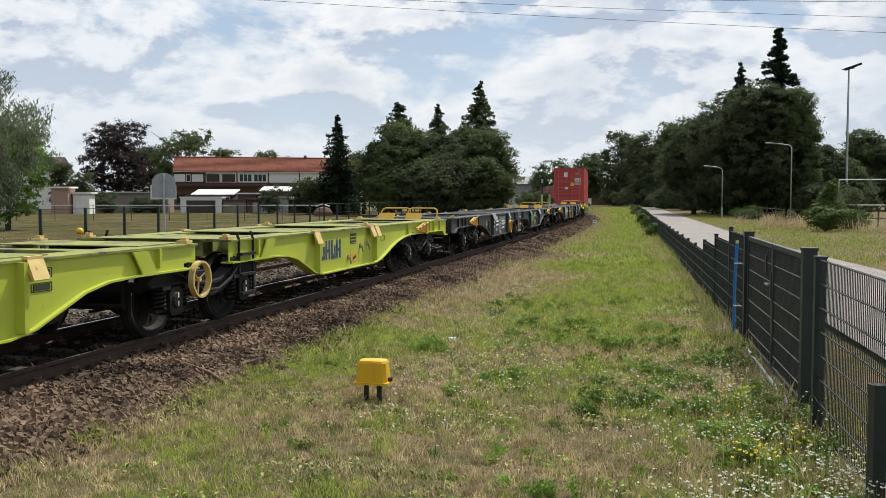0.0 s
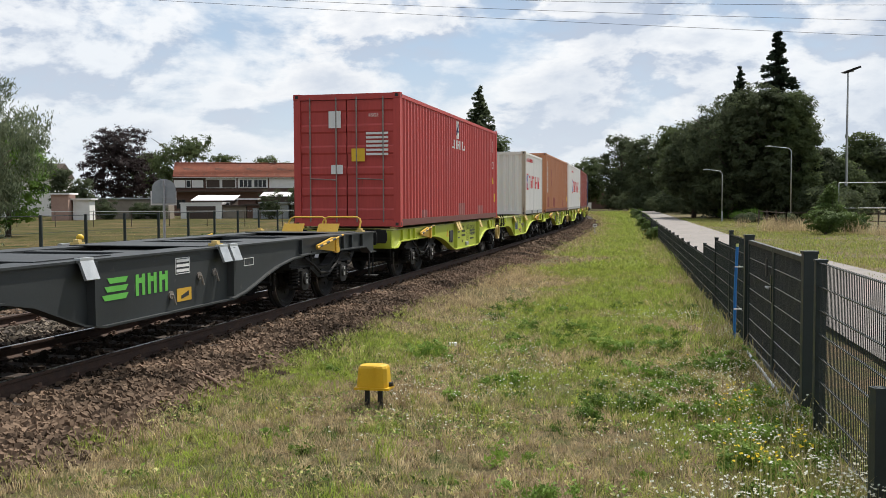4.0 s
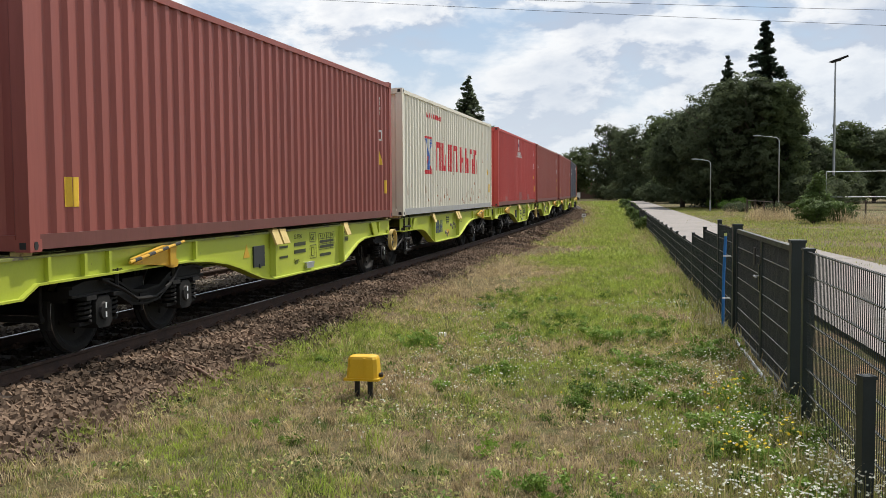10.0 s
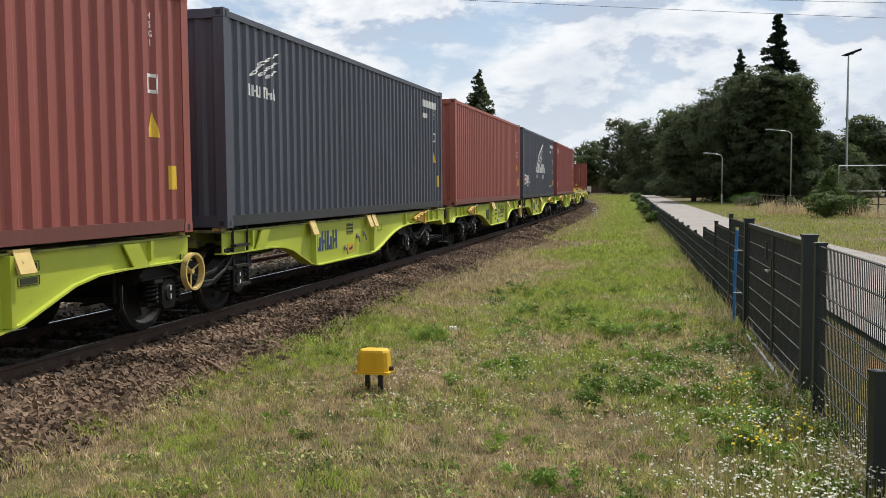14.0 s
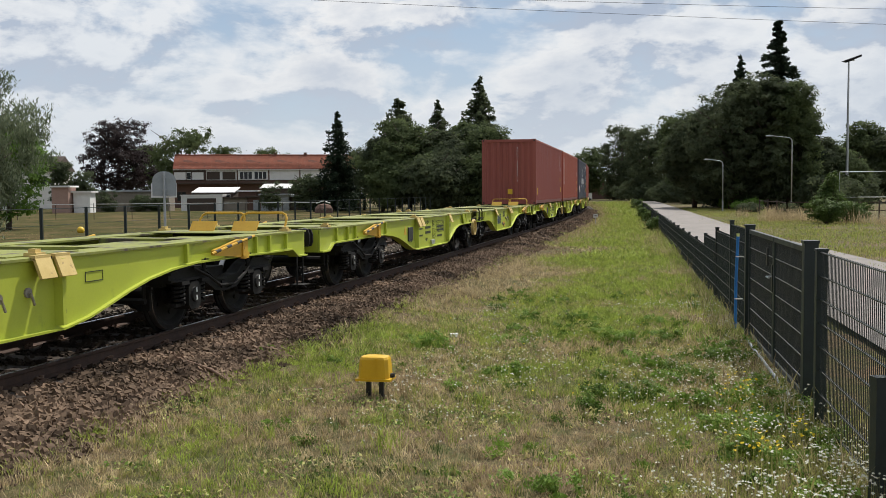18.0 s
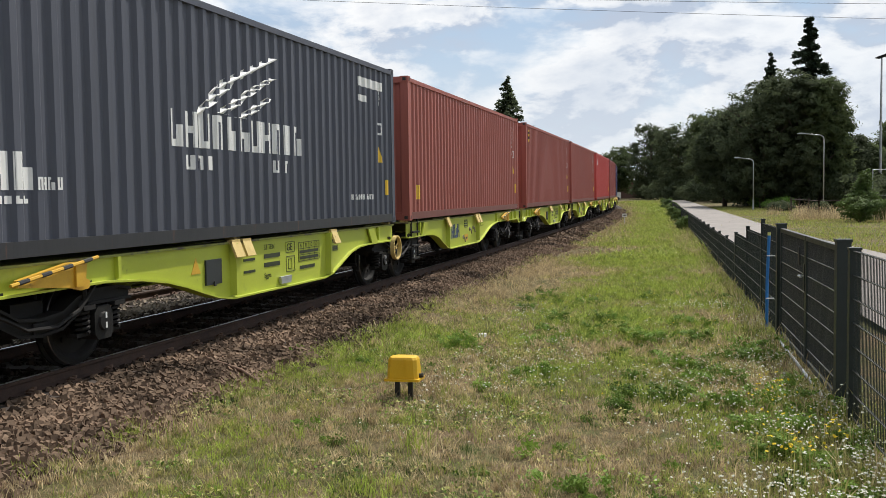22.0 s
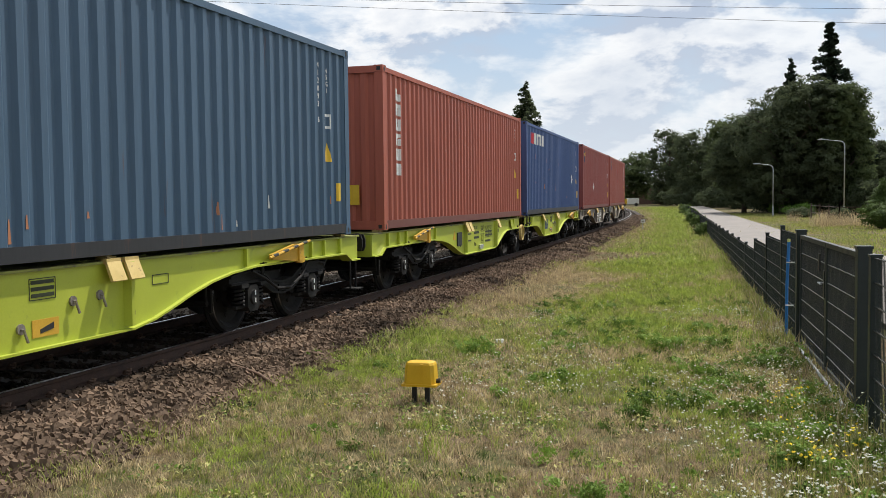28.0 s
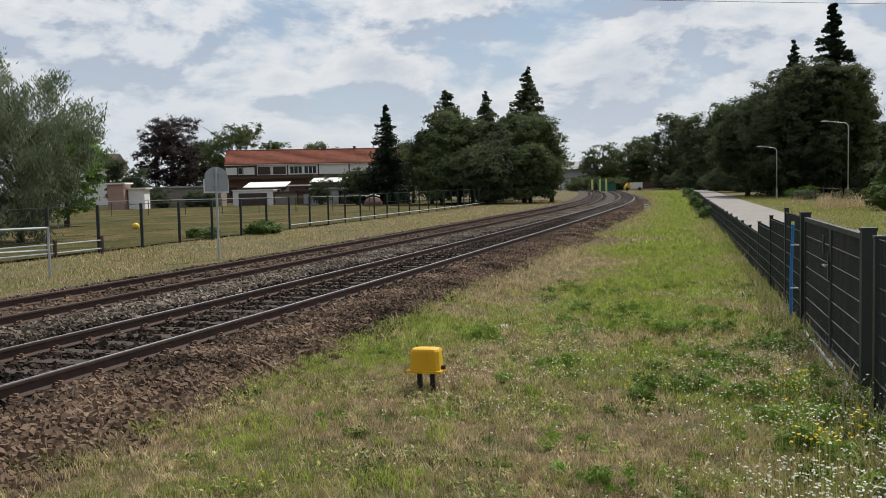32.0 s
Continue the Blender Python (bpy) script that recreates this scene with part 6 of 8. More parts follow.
        (27, "royal_blue", "royal blue steel container with hazard diamonds", False, [*seaco_marks(1.5, 2.26, 1.0, "white"), mark("red_block", "redmark", lambda: [((0.8, 1.3, 2.26), (0.95, 1.4, 2.6))], "red brand shape"), mark("diamond", "white", lambda: [((10.15, 10.17, 1.05), (9.94, 10.38, 1.28)), ((9.94, 10.38, 1.28), (10.15, 10.17, 1.51))], "white hazard diamond"), *tail_set(), scuffs(14, "tan_brown", 24, False)]),
        (28, "maroon", "maroon steel container on a grey wagon", False, [mark("emblem", "navymark", lambda: [rect(0.55, 0.95, 2.12, 2.62)], "dark blue emblem"), mark("emblem_shape", "yellow", lambda: [((0.62, 0.88, 2.40), (0.70, 0.80, 2.52))], "yellow arched shape"), mark("diamond", "white", lambda: [((4.4, 4.42, 0.80), (4.19, 4.63, 1.06)), ((4.19, 4.63, 1.06), (4.4, 4.42, 1.32))], "white hazard diamond"), mark("striped_sticker", "yellow", lambda: [rect(0.8, 1.0, 2.4, 2.46), rect(0.8, 1.0, 2.52, 2.58)]), *tail_set()]),
        (29, "rose_red", "red-brown steel container at the end of the train", False, [mark("emblem", "navymark", lambda: [rect(1.0, 1.4, 2.12, 2.62)], "dark blue emblem"), mark("emblem_shape", "yellow", lambda: [((1.07, 1.33, 2.40), (1.15, 1.25, 2.52))], "yellow arched shape"), number_end("TCNU 892426 9", 0.40, 2.95 - 0.45), mark("red_patch", "bright_red", lambda: [rect(5.35, 5.85, 2.05, 2.22), rect(5.35, 5.85, 1.45, 1.58)], "brighter red patches of paint"), mark("dark_patch", "maroon", lambda: [rect(5.42, 5.78, 1.58, 2.05)]), *tail_set("45G1", "892426 9"), scuffs(15, "maroon", 24, False)]),
    ]
    for k, colour, label, doors, marks in C:
        RIDERS.append((container(colour, label, doors, marks=marks), slot(k), LONG, DECK))

    def pocket(box, length, height):
        for a in (2.05, 3.95):
            part("fork_pocket", Geo().box(1.20, 1.216, a, a + 0.36, 0.03, 0.15), "black", box, "dark forklift pocket")
        part("emblem", Geo().box(-0.72, -0.34, -0.002, 0.006, 1.83, 2.28), "redmark", box, "red frame emblem")
        part("emblem_wedge", Geo().prism([(-0.66, 2.20), (-0.46, 2.20), (-0.54, 1.90), (-0.58, 1.90)], -0.008, -0.003, "y"), "bluemark", box)

    RIDERS.append((container("offwhite", "short white steel container with forklift pockets", False, 6.058, 2.591, "rusty_white", [*ym_marks(0.45, 1.02, 0.78, 0.34, 0.11), mark("top_blocks", "redmark", lambda: strokes(0.45, 2.2, 0.14, 14, 0.11, 0.035, 3, 0.4)), number_end("YMMU 119443 8", 0.66, 2.22), pocket]), slot(-1) + LONG - 6.058, 6.058, DECK))
    made = {}
    for k in range(-8, 30):
        colour = "slate" if -6 <= k <= -3 else "taupe" if k >= 28 else "lime"
        key = (colour, k % 2)
        if key not in made:
            words = {"lime": "lime green skeletal container wagon with yellow fittings", "slate": "dark slate skeletal container wagon, empty", "taupe": "dirty taupe skeletal container wagon at the train's end"}[colour]
            made[key] = wagon_half(colour, words, k % 2 == 1, second_half_marks(colour) if k % 2 else first_half_marks(colour), k % 2 == 0)
            ob = made[key]
        else:
            ob = copy_thing(made[key], Matrix())
        RIDERS.append((ob, slot(k), LONG, 0.0))


# ---------------------------------------------------------------- ballast stones, grass, flowers
def fast_mesh(name, verts, faces, material):
    """A mesh from numpy arrays; faces are rows of three or four corners."""
    me = bpy.data.meshes.new(name)
    n, k = faces.shape
    me.vertices.add(len(verts))
    me.vertices.foreach_set("co", np.ascontiguousarray(verts, dtype=np.float32).ravel())
    me.loops.add(n * k)
    me.loops.foreach_set("vertex_index", np.ascontiguousarray(faces, dtype=np.int32).ravel())
    me.polygons.add(n)
    me.polygons.foreach_set("loop_start", np.arange(0, n * k, k, dtype=np.int32))
    me.update(calc_edges=True)
    me.shade_flat()
    me.materials.append(M[material])
    return me


def lines(s, side):
    x, y, a = np.interp(s, ALONG, _x), np.interp(s, ALONG, _y), np.interp(s, ALONG, _turn)
    return x + np.cos(a) * side, y + np.sin(a) * side


BED_ACROSS = (-6.6, -6.0, -5.2, -2.2, -1.5, 1.45, 1.75, 2.45)
BED_UP = (GROUND - 0.05, -0.20, -0.17, -0.175, -0.17, -0.17, -0.18, GROUND - 0.05)
CUBE = np.array([(x, y, z) for z in (-1, 1) for y in (-1, 1) for x in (-1, 1)], float)
CUBE_F = np.array([(0, 2, 3, 1), (4, 5, 7, 6), (0, 1, 5, 4), (2, 6, 7, 3), (0, 4, 6, 2), (1, 3, 7, 5)])


def stones(name, count, s_range, side_range, size, seed, material, skip_rails=True, label="", bias=1.0):
    rng = np.random.default_rng(seed)
    s = s_range[0] + (s_range[1] - s_range[0]) * rng.random(count) ** bias
    side = rng.uniform(*side_range, count)
    if skip_rails:
        keep = np.ones(count, bool)
        for rail in (0.7525, -0.7525, -2.8475, -4.3525):
            keep &= np.abs(side - rail) > 0.085
        # the near track's sleepers lie almost free of stones
        over = (np.abs((s + 8.0 + 0.3) % 0.6 - 0.3) < 0.135) & (np.abs(side) < 1.28)
        keep &= ~over | (rng.random(count) < 0.34)
        s, side = s[keep], side[keep]
    n = len(s)
    x, y = lines(s, side)
    z = np.interp(side, BED_ACROSS, BED_UP) + rng.uniform(-0.02, 0.032, n)
    r = size * rng.uniform(0.55, 1.3, n)
    q = rng.normal(size=(n, 4))
    q /= np.linalg.norm(q, axis=1)[:, None]
    a, b, c, d = q.T
    R = np.stack([np.stack([1 - 2 * (c * c + d * d), 2 * (b * c - a * d), 2 * (b * d + a * c)], -1),
                  np.stack([2 * (b * c + a * d), 1 - 2 * (b * b + d * d), 2 * (c * d - a * b)], -1),
                  np.stack([2 * (b * d - a * c), 2 * (c * d + a * b), 1 - 2 * (b * b + c * c)], -1)], 1)
    shape = (CUBE[None] + rng.uniform(-0.32, 0.32, (n, 8, 3))) * rng.uniform(0.42, 0.85, (n, 1, 3)) * r[:, None, None]
    v = np.einsum("nij,nkj->nki", R, shape) + np.stack([x, y, z], -1)[:, None, :]
    f = (CUBE_F[None] + 8 * np.arange(n)[:, None, None]).reshape(-1, 4)
    tagged(new(name, fast_mesh(name, v.reshape(-1, 3), f, material)), label, "ballast stones", kind="stuff")


LATTICE = np.random.default_rng(77).uniform(-1, 1, (97, 97))


def wave(x, y, k, seed=0.0):
    """A smooth random pattern from about -1 to 1 over the meadow, with lumps about 2 / k metres wide."""
    u, v = np.asarray(x) * k * 0.5 + 31.7 * seed + 400, np.asarray(y) * k * 0.5 + 17.3 * seed + 400
    i, j = np.floor(u).astype(int), np.floor(v).astype(int)
    fu, fv = u - i, v - j
    fu, fv = fu * fu * (3 - 2 * fu), fv * fv * (3 - 2 * fv)
    i, j, i2, j2 = i % 97, j % 97, (i + 1) % 97, (j + 1) % 97
    return (LATTICE[i, j] * (1 - fu) + LATTICE[i2, j] * fu) * (1 - fv) + (LATTICE[i, j2] * (1 - fu) + LATTICE[i2, j2] * fu) * fv


# places on the verge that are greener (+) or barer (-) than the rest: x, y, radius, strength
SWARD = ((1.23, 10.37, 0.35, 0.8), (2.19, 9.22, 0.40, 0.9), (2.45, 7.65, 0.45, 0.5), (3.0, 11.9, 0.9, 0.25), (2.98, 13.9, 1.3, 0.25), (3.4, 15.6, 1.5, 0.25), (4.6, 19.0, 2.2, 0.25),
         (6.5, 27.0, 3.2, 0.3), (-0.45, 6.4, 0.3, 0.6), (-0.11, 7.34, 0.2, 0.5), (-2.57, 7.9, 0.4, 0.6), (-2.09, 9.4, 0.4, 0.5), (-1.71, 12.5, 0.6, 0.4), (-0.81, 13.7, 0.7, 0.4),
         (3.23, 9.38, 0.42, -0.9), (1.71, 8.0, 0.40, -0.8), (0.48, 10.3, 0.5, -0.7), (-0.18, 9.0, 0.5, -0.5), (1.86, 12.0, 0.6, -0.5), (-0.82, 7.1, 0.7, -0.5), (1.4, 16.3, 0.9, -0.6),
         (1.8, 20.3, 1.3, -0.8), (3.0, 23.5, 1.5, -0.8), (5.4, 32.0, 2.0, -0.7), (0.9, 6.2, 0.5, -0.4))


def sward(x, y):
    out = np.zeros(len(x))
    for a, b, r, k in SWARD:
        out += k * np.exp(-((x - a) ** 2 + (y - b) ** 2) / (r * r))
    return out


def track_side(x, y):
    """Metres to the right of the near track, roughly, for places ahead of the camera."""
    s = np.interp(y, _y, ALONG)
    return (x - np.interp(s, ALONG, _x)) * np.cos(np.interp(s, ALONG, _turn))


def blades(x, y, z, tall, wide, rng, lean=0.45):
    """Bent blades, three faces each, bent in the middle and pointed."""
    n = len(x)
    a = rng.uniform(0, 6.283, n)
    b = rng.uniform(0, 6.283, n)
    side = np.stack([np.cos(a), np.sin(a), np.zeros(n)], -1) * (wide / 2)[:, None]
    bend = np.stack([np.cos(b), np.sin(b), np.zeros(n)], -1) * (tall * rng.uniform(0.1, 1.0, n) * lean)[:, None]
    p = np.stack([x, y, z], -1)
    up = np.array([0, 0, 1.0]) * tall[:, None]
    mid = p + up * 0.55 + bend * 0.35
    tip = p + up + bend
    v = np.stack([p - side, p + side, mid + side * 0.8, mid - side * 0.8, tip], 1).reshape(-1, 3)
    base = 5 * np.arange(n)[:, None]
    f = np.concatenate([base + [0, 1, 2], base + [0, 2, 3], base + [3, 2, 4]], 0)
    return v, f


def ground_z(x, y):
    return np.full(len(x), GROUND - 0.03)


def meadow(name, count, y_range, tall, wide, seed, power=1.0, weights=(1, 1, 1), left=2.15, right_over=0.35):
    """Grass between the ballast and the fence, in three colours that follow dry and green patches."""
    rng = np.random.default_rng(seed)
    y = y_range[0] + (y_range[1] - y_range[0]) * rng.random(count) ** power
    s = np.interp(y, _y, ALONG)
    edge = left - 0.35 * np.clip((y - 12) / 25, 0, 1) + 0.18 * np.sin(y * 2.1) * np.sin(y * 0.7 + 1)
    lo = np.interp(s, ALONG, _x) + edge / np.cos(np.interp(s, ALONG, _turn))
    hi = 3.67 + 0.2416 * (y - 8.17) + right_over
    x = lo + (hi - lo) * rng.random(count)
    ts = track_side(x, y)
    across = (x - lo) / (hi - lo)
    patch = wave(x, y, 1.3, 1.0) * 0.55 + wave(x, y, 4.0, 2.0) * 0.5 + wave(x, y, 11.0, 5.0) * 0.5
    lump = wave(x, y, 9.0, 6.0) * 0.7 + wave(x, y, 22.0, 8.0) * 0.6
    green = 0.22 + 0.02 * np.clip(y - 9, 0, 6) + 0.50 * patch + 0.42 * np.exp(-((across - 0.62) / 0.24) ** 2) * np.clip((y - 8) / 8, 0, 1) - 0.36 * np.exp(-((across - 0.10) / 0.16) ** 2) * np.clip((y - 13) / 6, 0, 1) + 0.9 * sward(x, y) + rng.normal(0.03, 0.22, count)
    green += 0.42 * np.exp(-(across / 0.05) ** 2) * np.clip((13 - y) / 4, 0, 1)
    keep = rng.random(count) < np.clip(0.62 + 0.75 * lump + 0.5 * wave(x, y, 1.7, 4.0) + 0.02 * np.clip(y - 12, 0, 40), 0.06, 1)
    keep &= rng.random(count) < 1 + 0.9 * np.minimum(0, sward(x, y))
    for name2, low, high, material, words in (("green_grass", 0.52, 9, "grass_green", "fresh green grass and weeds on the verge"), ("olive_grass", 0.27, 0.52, "grass_olive", "olive half-dry grass on the verge"), ("dry_grass", 0.02, 0.27, "grass_dry", "straw-coloured dry grass on the verge"), ("dead_grass", -9, 0.02, "grass_dead", "flattened brown dead grass on the verge")):
        m = keep & (green >= low) & (green < high)
        k = int(m.sum())
        grow = tall * rng.uniform(0.35, 1.6, k) * (1 + 0.5 * np.clip(green[m] - 0.4, -0.4, 0.8)) * (1 + 0.9 * (across[m] > 0.9)) * np.clip(1 + 0.8 * lump[m], 0.35, 2.0)
        grow *= {"grass_dry": 0.85, "grass_dead": 0.55}.get(material, 1.0)
        v, f = blades(x[m], y[m], ground_z(x[m], y[m]), grow, wide * rng.uniform(0.6, 1.3, k), rng, 3.2 if material == "grass_dead" else 1.5)
        tagged(new(name2, fast_mesh(name2, v, f, material)), words, "grass", kind="stuff")


def verge_spots(count, y_range, rng, power=1.1):
    """Random places on the verge, with how green each one is."""
    y = y_range[0] + (y_range[1] - y_range[0]) * rng.random(count) ** power
    s = np.interp(y, _y, ALONG)
    lo = np.interp(s, ALONG, _x) + (2.15 - 0.35 * np.clip((y - 12) / 25, 0, 1)) / np.cos(np.interp(s, ALONG, _turn))
    hi = 3.67 + 0.2416 * (y - 8.17) + 0.2
    u = rng.random(count)
    x = lo + (hi - lo) * u
    green = 0.24 + 0.02 * np.clip(y - 9, 0, 6) + 0.50 * wave(x, y, 1.3, 1.0) + 0.45 * wave(x, y, 4.0, 2.0) + 0.42 * np.exp(-((u - 0.62) / 0.24) ** 2) * np.clip((y - 10) / 8, 0, 1) - 0.34 * np.exp(-((u - 0.10) / 0.16) ** 2) * np.clip((y - 13) / 6, 0, 1) + 0.9 * sward(x, y) + rng.normal(0.03, 0.24, count)
    return x, y, green


def clumps(count, y_range, tall, wide, per, spread, seed):
    """Grass in small separate clumps of one colour each, with dark gaps between them."""
    rng = np.random.default_rng(seed)
    x, y, green = verge_spots(count, y_range, rng)
    for low, high, material, words in ((0.50, 9, "grass_green", "clumps of green grass on the verge"), (0.25, 0.50, "grass_olive", "clumps of half-dry grass on the verge"), (-9, 0.25, "grass_dry", "clumps of straw on the verge")):
        m = (green >= low) & (green < high)
        k = rng.uniform(0.5, 1.4, m.sum())
        cx, cy, ck = np.repeat(x[m], per), np.repeat(y[m], per), np.repeat(k, per)
        n = len(cx)
        px, py = cx + rng.normal(0, spread, n) * ck, cy + rng.normal(0, spread, n) * ck
        v, f = blades(px, py, ground_z(px, py), tall * ck * rng.uniform(0.4, 1.2, n), wide * rng.uniform(0.6, 1.3, n), rng, 1.1)
        tagged(new("grass_clumps", fast_mesh("grass_clumps", v, f, material)), words, "grass", kind="stuff")


def herbs(count, y_range, size, seed):
    """Small broad leaves of low herbs, in loose mats."""
    rng = np.random.default_rng(seed)
    x, y, green = verge_spots(count, y_range, rng, 1.0)
    mats = wave(x, y, 3.3, 9.0) + 0.5 * wave(x, y, 8.0, 3.0)
    keep = mats > 0.25
    x, y = x[keep], y[keep]
    n = len(x)
    c = np.stack([x, y, GROUND - 0.01 + 0.05 * rng.random(n)], -1)
    nrm = rng.normal(0, 0.55, (n, 3)) + [0, 0, 1.0]
    nrm /= np.linalg.norm(nrm, axis=1)[:, None]
    u = np.cross(nrm, rng.normal(size=(n, 3)))
    u /= np.linalg.norm(u, axis=1)[:, None]
    w = np.cross(nrm, u)
    r = size * rng.uniform(0.5, 1.4, (n, 1))
    quad = np.stack([c - u * r * 1.4, c + w * r * 0.7, c + u * r * 1.4, c - w * r * 0.7], 1).reshape(-1, 3)
    f = np.arange(4 * n).reshape(-1, 4)
    half = n // 2
    tagged(new("low_herbs", fast_mesh("low_herbs", quad[:4 * half], f[:half], "leaf_weed")), "mats of small green leaves in the grass", "herbs", kind="stuff")
    tagged(new("low_herbs", fast_mesh("low_herbs", quad[4 * half:], f[:n - half], "grass_olive")), "mats of small faded leaves in the grass", "herbs", kind="stuff")


def tufts(name, places, seed, material, words, tall=0.2, per=60, spread=0.12, wide=0.008):
    rng = np.random.default_rng(seed)
    px = np.repeat(np.array([p[0] for p in places]), per)
    py = np.repeat(np.array([p[1] for p in places]), per)
    scale = np.repeat(np.array([p[2] for p in places]), per)
    n = len(px)
    x, y = px + rng.normal(0, spread, n) * scale, py + rng.normal(0, spread, n) * scale
    v, f = blades(x, y, ground_z(x, y), tall * scale * rng.uniform(0.5, 1.3, n), np.full(n, wide) * scale, rng, 0.8)
    tagged(new(name, fast_mesh(name, v, f, material)), words, "weeds", kind="stuff")


def flowers(name, x, y, stalk, head, seed, material, words):
    """Thin stalks that carry small flat heads of petals."""
    rng = np.random.default_rng(seed)
    n = len(x)
    z = ground_z(x, y)
    h = stalk * rng.uniform(0.5, 1.2, n)
    lean = rng.normal(0, 0.12, (n, 2)) * h[:, None]
    v, f = blades(x, y, z, h, np.full(n, 0.004), rng, 0.0)
    top = np.stack([x, y, z + h], -1)
    tagged(new("flower_stalks", fast_mesh("flower_stalks", v, f, "grass_olive")), "thin stalks of meadow flowers", "flower stalks", kind="stuff")
    per = 3
    c = np.repeat(top, per, 0) + rng.normal(0, head * 0.5, (n * per, 3)) * [1, 1, 0.35]
    m = len(c)
    nrm = rng.normal(0, 0.5, (m, 3)) + [0, -0.25, 1.0]
    nrm /= np.linalg.norm(nrm, axis=1)[:, None]
    u = np.cross(nrm, rng.normal(size=(m, 3)))
    u /= np.linalg.norm(u, axis=1)[:, None]
    w = np.cross(nrm, u)
    r = head * 0.8 * rng.uniform(0.6, 1.2, (m, 1))
    ring = np.stack([c + (u * math.cos(k * 1.0472) + w * math.sin(k * 1.0472)) * r for k in range(6)], 1).reshape(-1, 3)
    base = 6 * np.arange(m)[:, None]
    faces = np.concatenate([base + [0, 1, 2, 3], base + [0, 3, 4, 5]], 0)
    tagged(new(name, fast_mesh(name, ring, faces, material)), words, "flowers", kind="stuff")


def build_cover():
    stones("ballast_stones", 62000, (-4, 32), (0.9, 2.62), 0.034, 1, "ballast", label="loose brown ballast stones on the track shoulder", bias=1.5)
    # stones between the near rails carry the shade under the wagons in their colour
    stones("ballast_stones", 26000, (-2, 45), (-1.75, 0.95), 0.036, 2, "ballast_oily", label="oily dark ballast stones between the rails", bias=1.3)
    stones("ballast_stones", 15000, (0, 55), (-5.6, -2.9), 0.040, 3, "ballast", label="brown ballast stones round the far track", bias=1.3)
    stones("ballast_stones", 16000, (0, 70), (-2.95, -1.5), 0.038, 33, "ballast_grey", label="pale grey ballast stones between the two tracks", bias=1.2)
    stones("ballast_stones", 10000, (30, 95), (0.9, 2.35), 0.06, 4, "ballast", label="ballast stones further along the shoulder", bias=1.2)
    meadow("near", 80000, (3.6, 11.5), 0.027, 0.0062, 11, 0.9)
    clumps(6400, (3.8, 12.0), 0.080, 0.0066, 17, 0.032, 41)
    clumps(5200, (12.0, 28.0), 0.105, 0.010, 16, 0.055, 42)
    herbs(60000, (3.8, 16.0), 0.013, 43)
    meadow("middle", 95000, (11.5, 27), 0.040, 0.0105, 12, 1.25)
    meadow("far", 50000, (27, 80), 0.09, 0.026, 13, 1.4)
    meadow("distant", 22000, (80, 170), 0.16, 0.07, 14, 1.2)
    rng = np.random.default_rng(5)
    weeds = [(2.1, 8.85, 1.25), (2.3, 9.0, 1.2), (1.9, 8.9, 1.0), (1.2, 10.2, 0.9), (1.35, 10.3, 0.9), (2.6, 7.1, 1.0), (3.0, 7.6, 1.3), (3.2, 8.2, 1.4), (1.9, 12.8, 1.2), (2.9, 12.4, 1.3), (0.9, 7.2, 0.9), (2.9, 10.6, 1.2), (3.9, 11.3, 1.5)]
    weeds += [(rng.uniform(-2.0, 3.4), rng.uniform(5, 13), rng.uniform(0.3, 0.7)) for _ in range(34)]
    weeds += [(fence_x(y) - 0.1 - abs(rng.normal(0, 0.85)), y, rng.uniform(0.4, 1.15)) for y in 4.6 + 4.6 * rng.random(34)]
    weeds += [(fence_x(y) - 0.2 - 4.0 * rng.random(), y, rng.uniform(0.5, 1.3)) for y in 9 + 9 * rng.random(40)]
    lobes = []
    for x, y, k in weeds:
        for _ in range(5):
            lobes.append((x + rng.normal(0, 0.13) * k, y + rng.normal(0, 0.11) * k, GROUND + 0.05 * k, 0.10 * k, 0.10 * k, 0.09 * k))
    tagged(new("weed_clumps", crown_mesh("weed_clumps", lobes, 46000, 0.017, "leaf_weed", 6)), "leafy green weed clumps on the verge", "weeds", kind="stuff")
    tufts("straw_clumps", [(3.2, 9.3, 1.3), (3.3, 9.6, 1.2), (1.3, 6.6, 1.0), (2.2, 6.2, 1.0)] + [(rng.uniform(-1.5, 3.4), rng.uniform(5, 14), rng.uniform(0.5, 1.1)) for _ in range(60)], 7, "grass_dry", "tufts of pale dry straw", 0.12, 40, 0.12, 0.006)
    blades_green = [(rng.uniform(-2.0, 3.2), rng.uniform(5.2, 12.5), rng.uniform(0.5, 1.2)) for _ in range(110)] + [(-0.11, 7.34, 1.5), (-0.42, 6.4, 1.4), (1.2, 10.3, 1.4), (1.35, 10.45, 1.3), (-2.3, 6.0, 1.3)]
    tufts("grass_tufts", blades_green, 71, "grass_green", "upright tufts of fresh grass on the verge", 0.13, 34, 0.055, 0.006)
    tufts("dark_tufts", [(rng.uniform(-1.6, 3.3), rng.uniform(5.0, 11.5), rng.uniform(0.5, 1.1)) for _ in range(120)], 72, "leaf_scrub", "low dark green tufts on the verge", 0.07, 40, 0.085, 0.008)
    edge = []
    for k in range(160):
        s = rng.uniform(-2, 40)
        x, y, _ = line(s, 2.25 + rng.normal(0, 0.16) - 0.3 * min(1, max(0, s - 8) / 20))
        edge.append((x, y, rng.uniform(0.6, 1.2)))
    tufts("edge_grass", edge, 8, "grass_green", "green grass along the ballast edge", 0.09, 60, 0.15, 0.007)
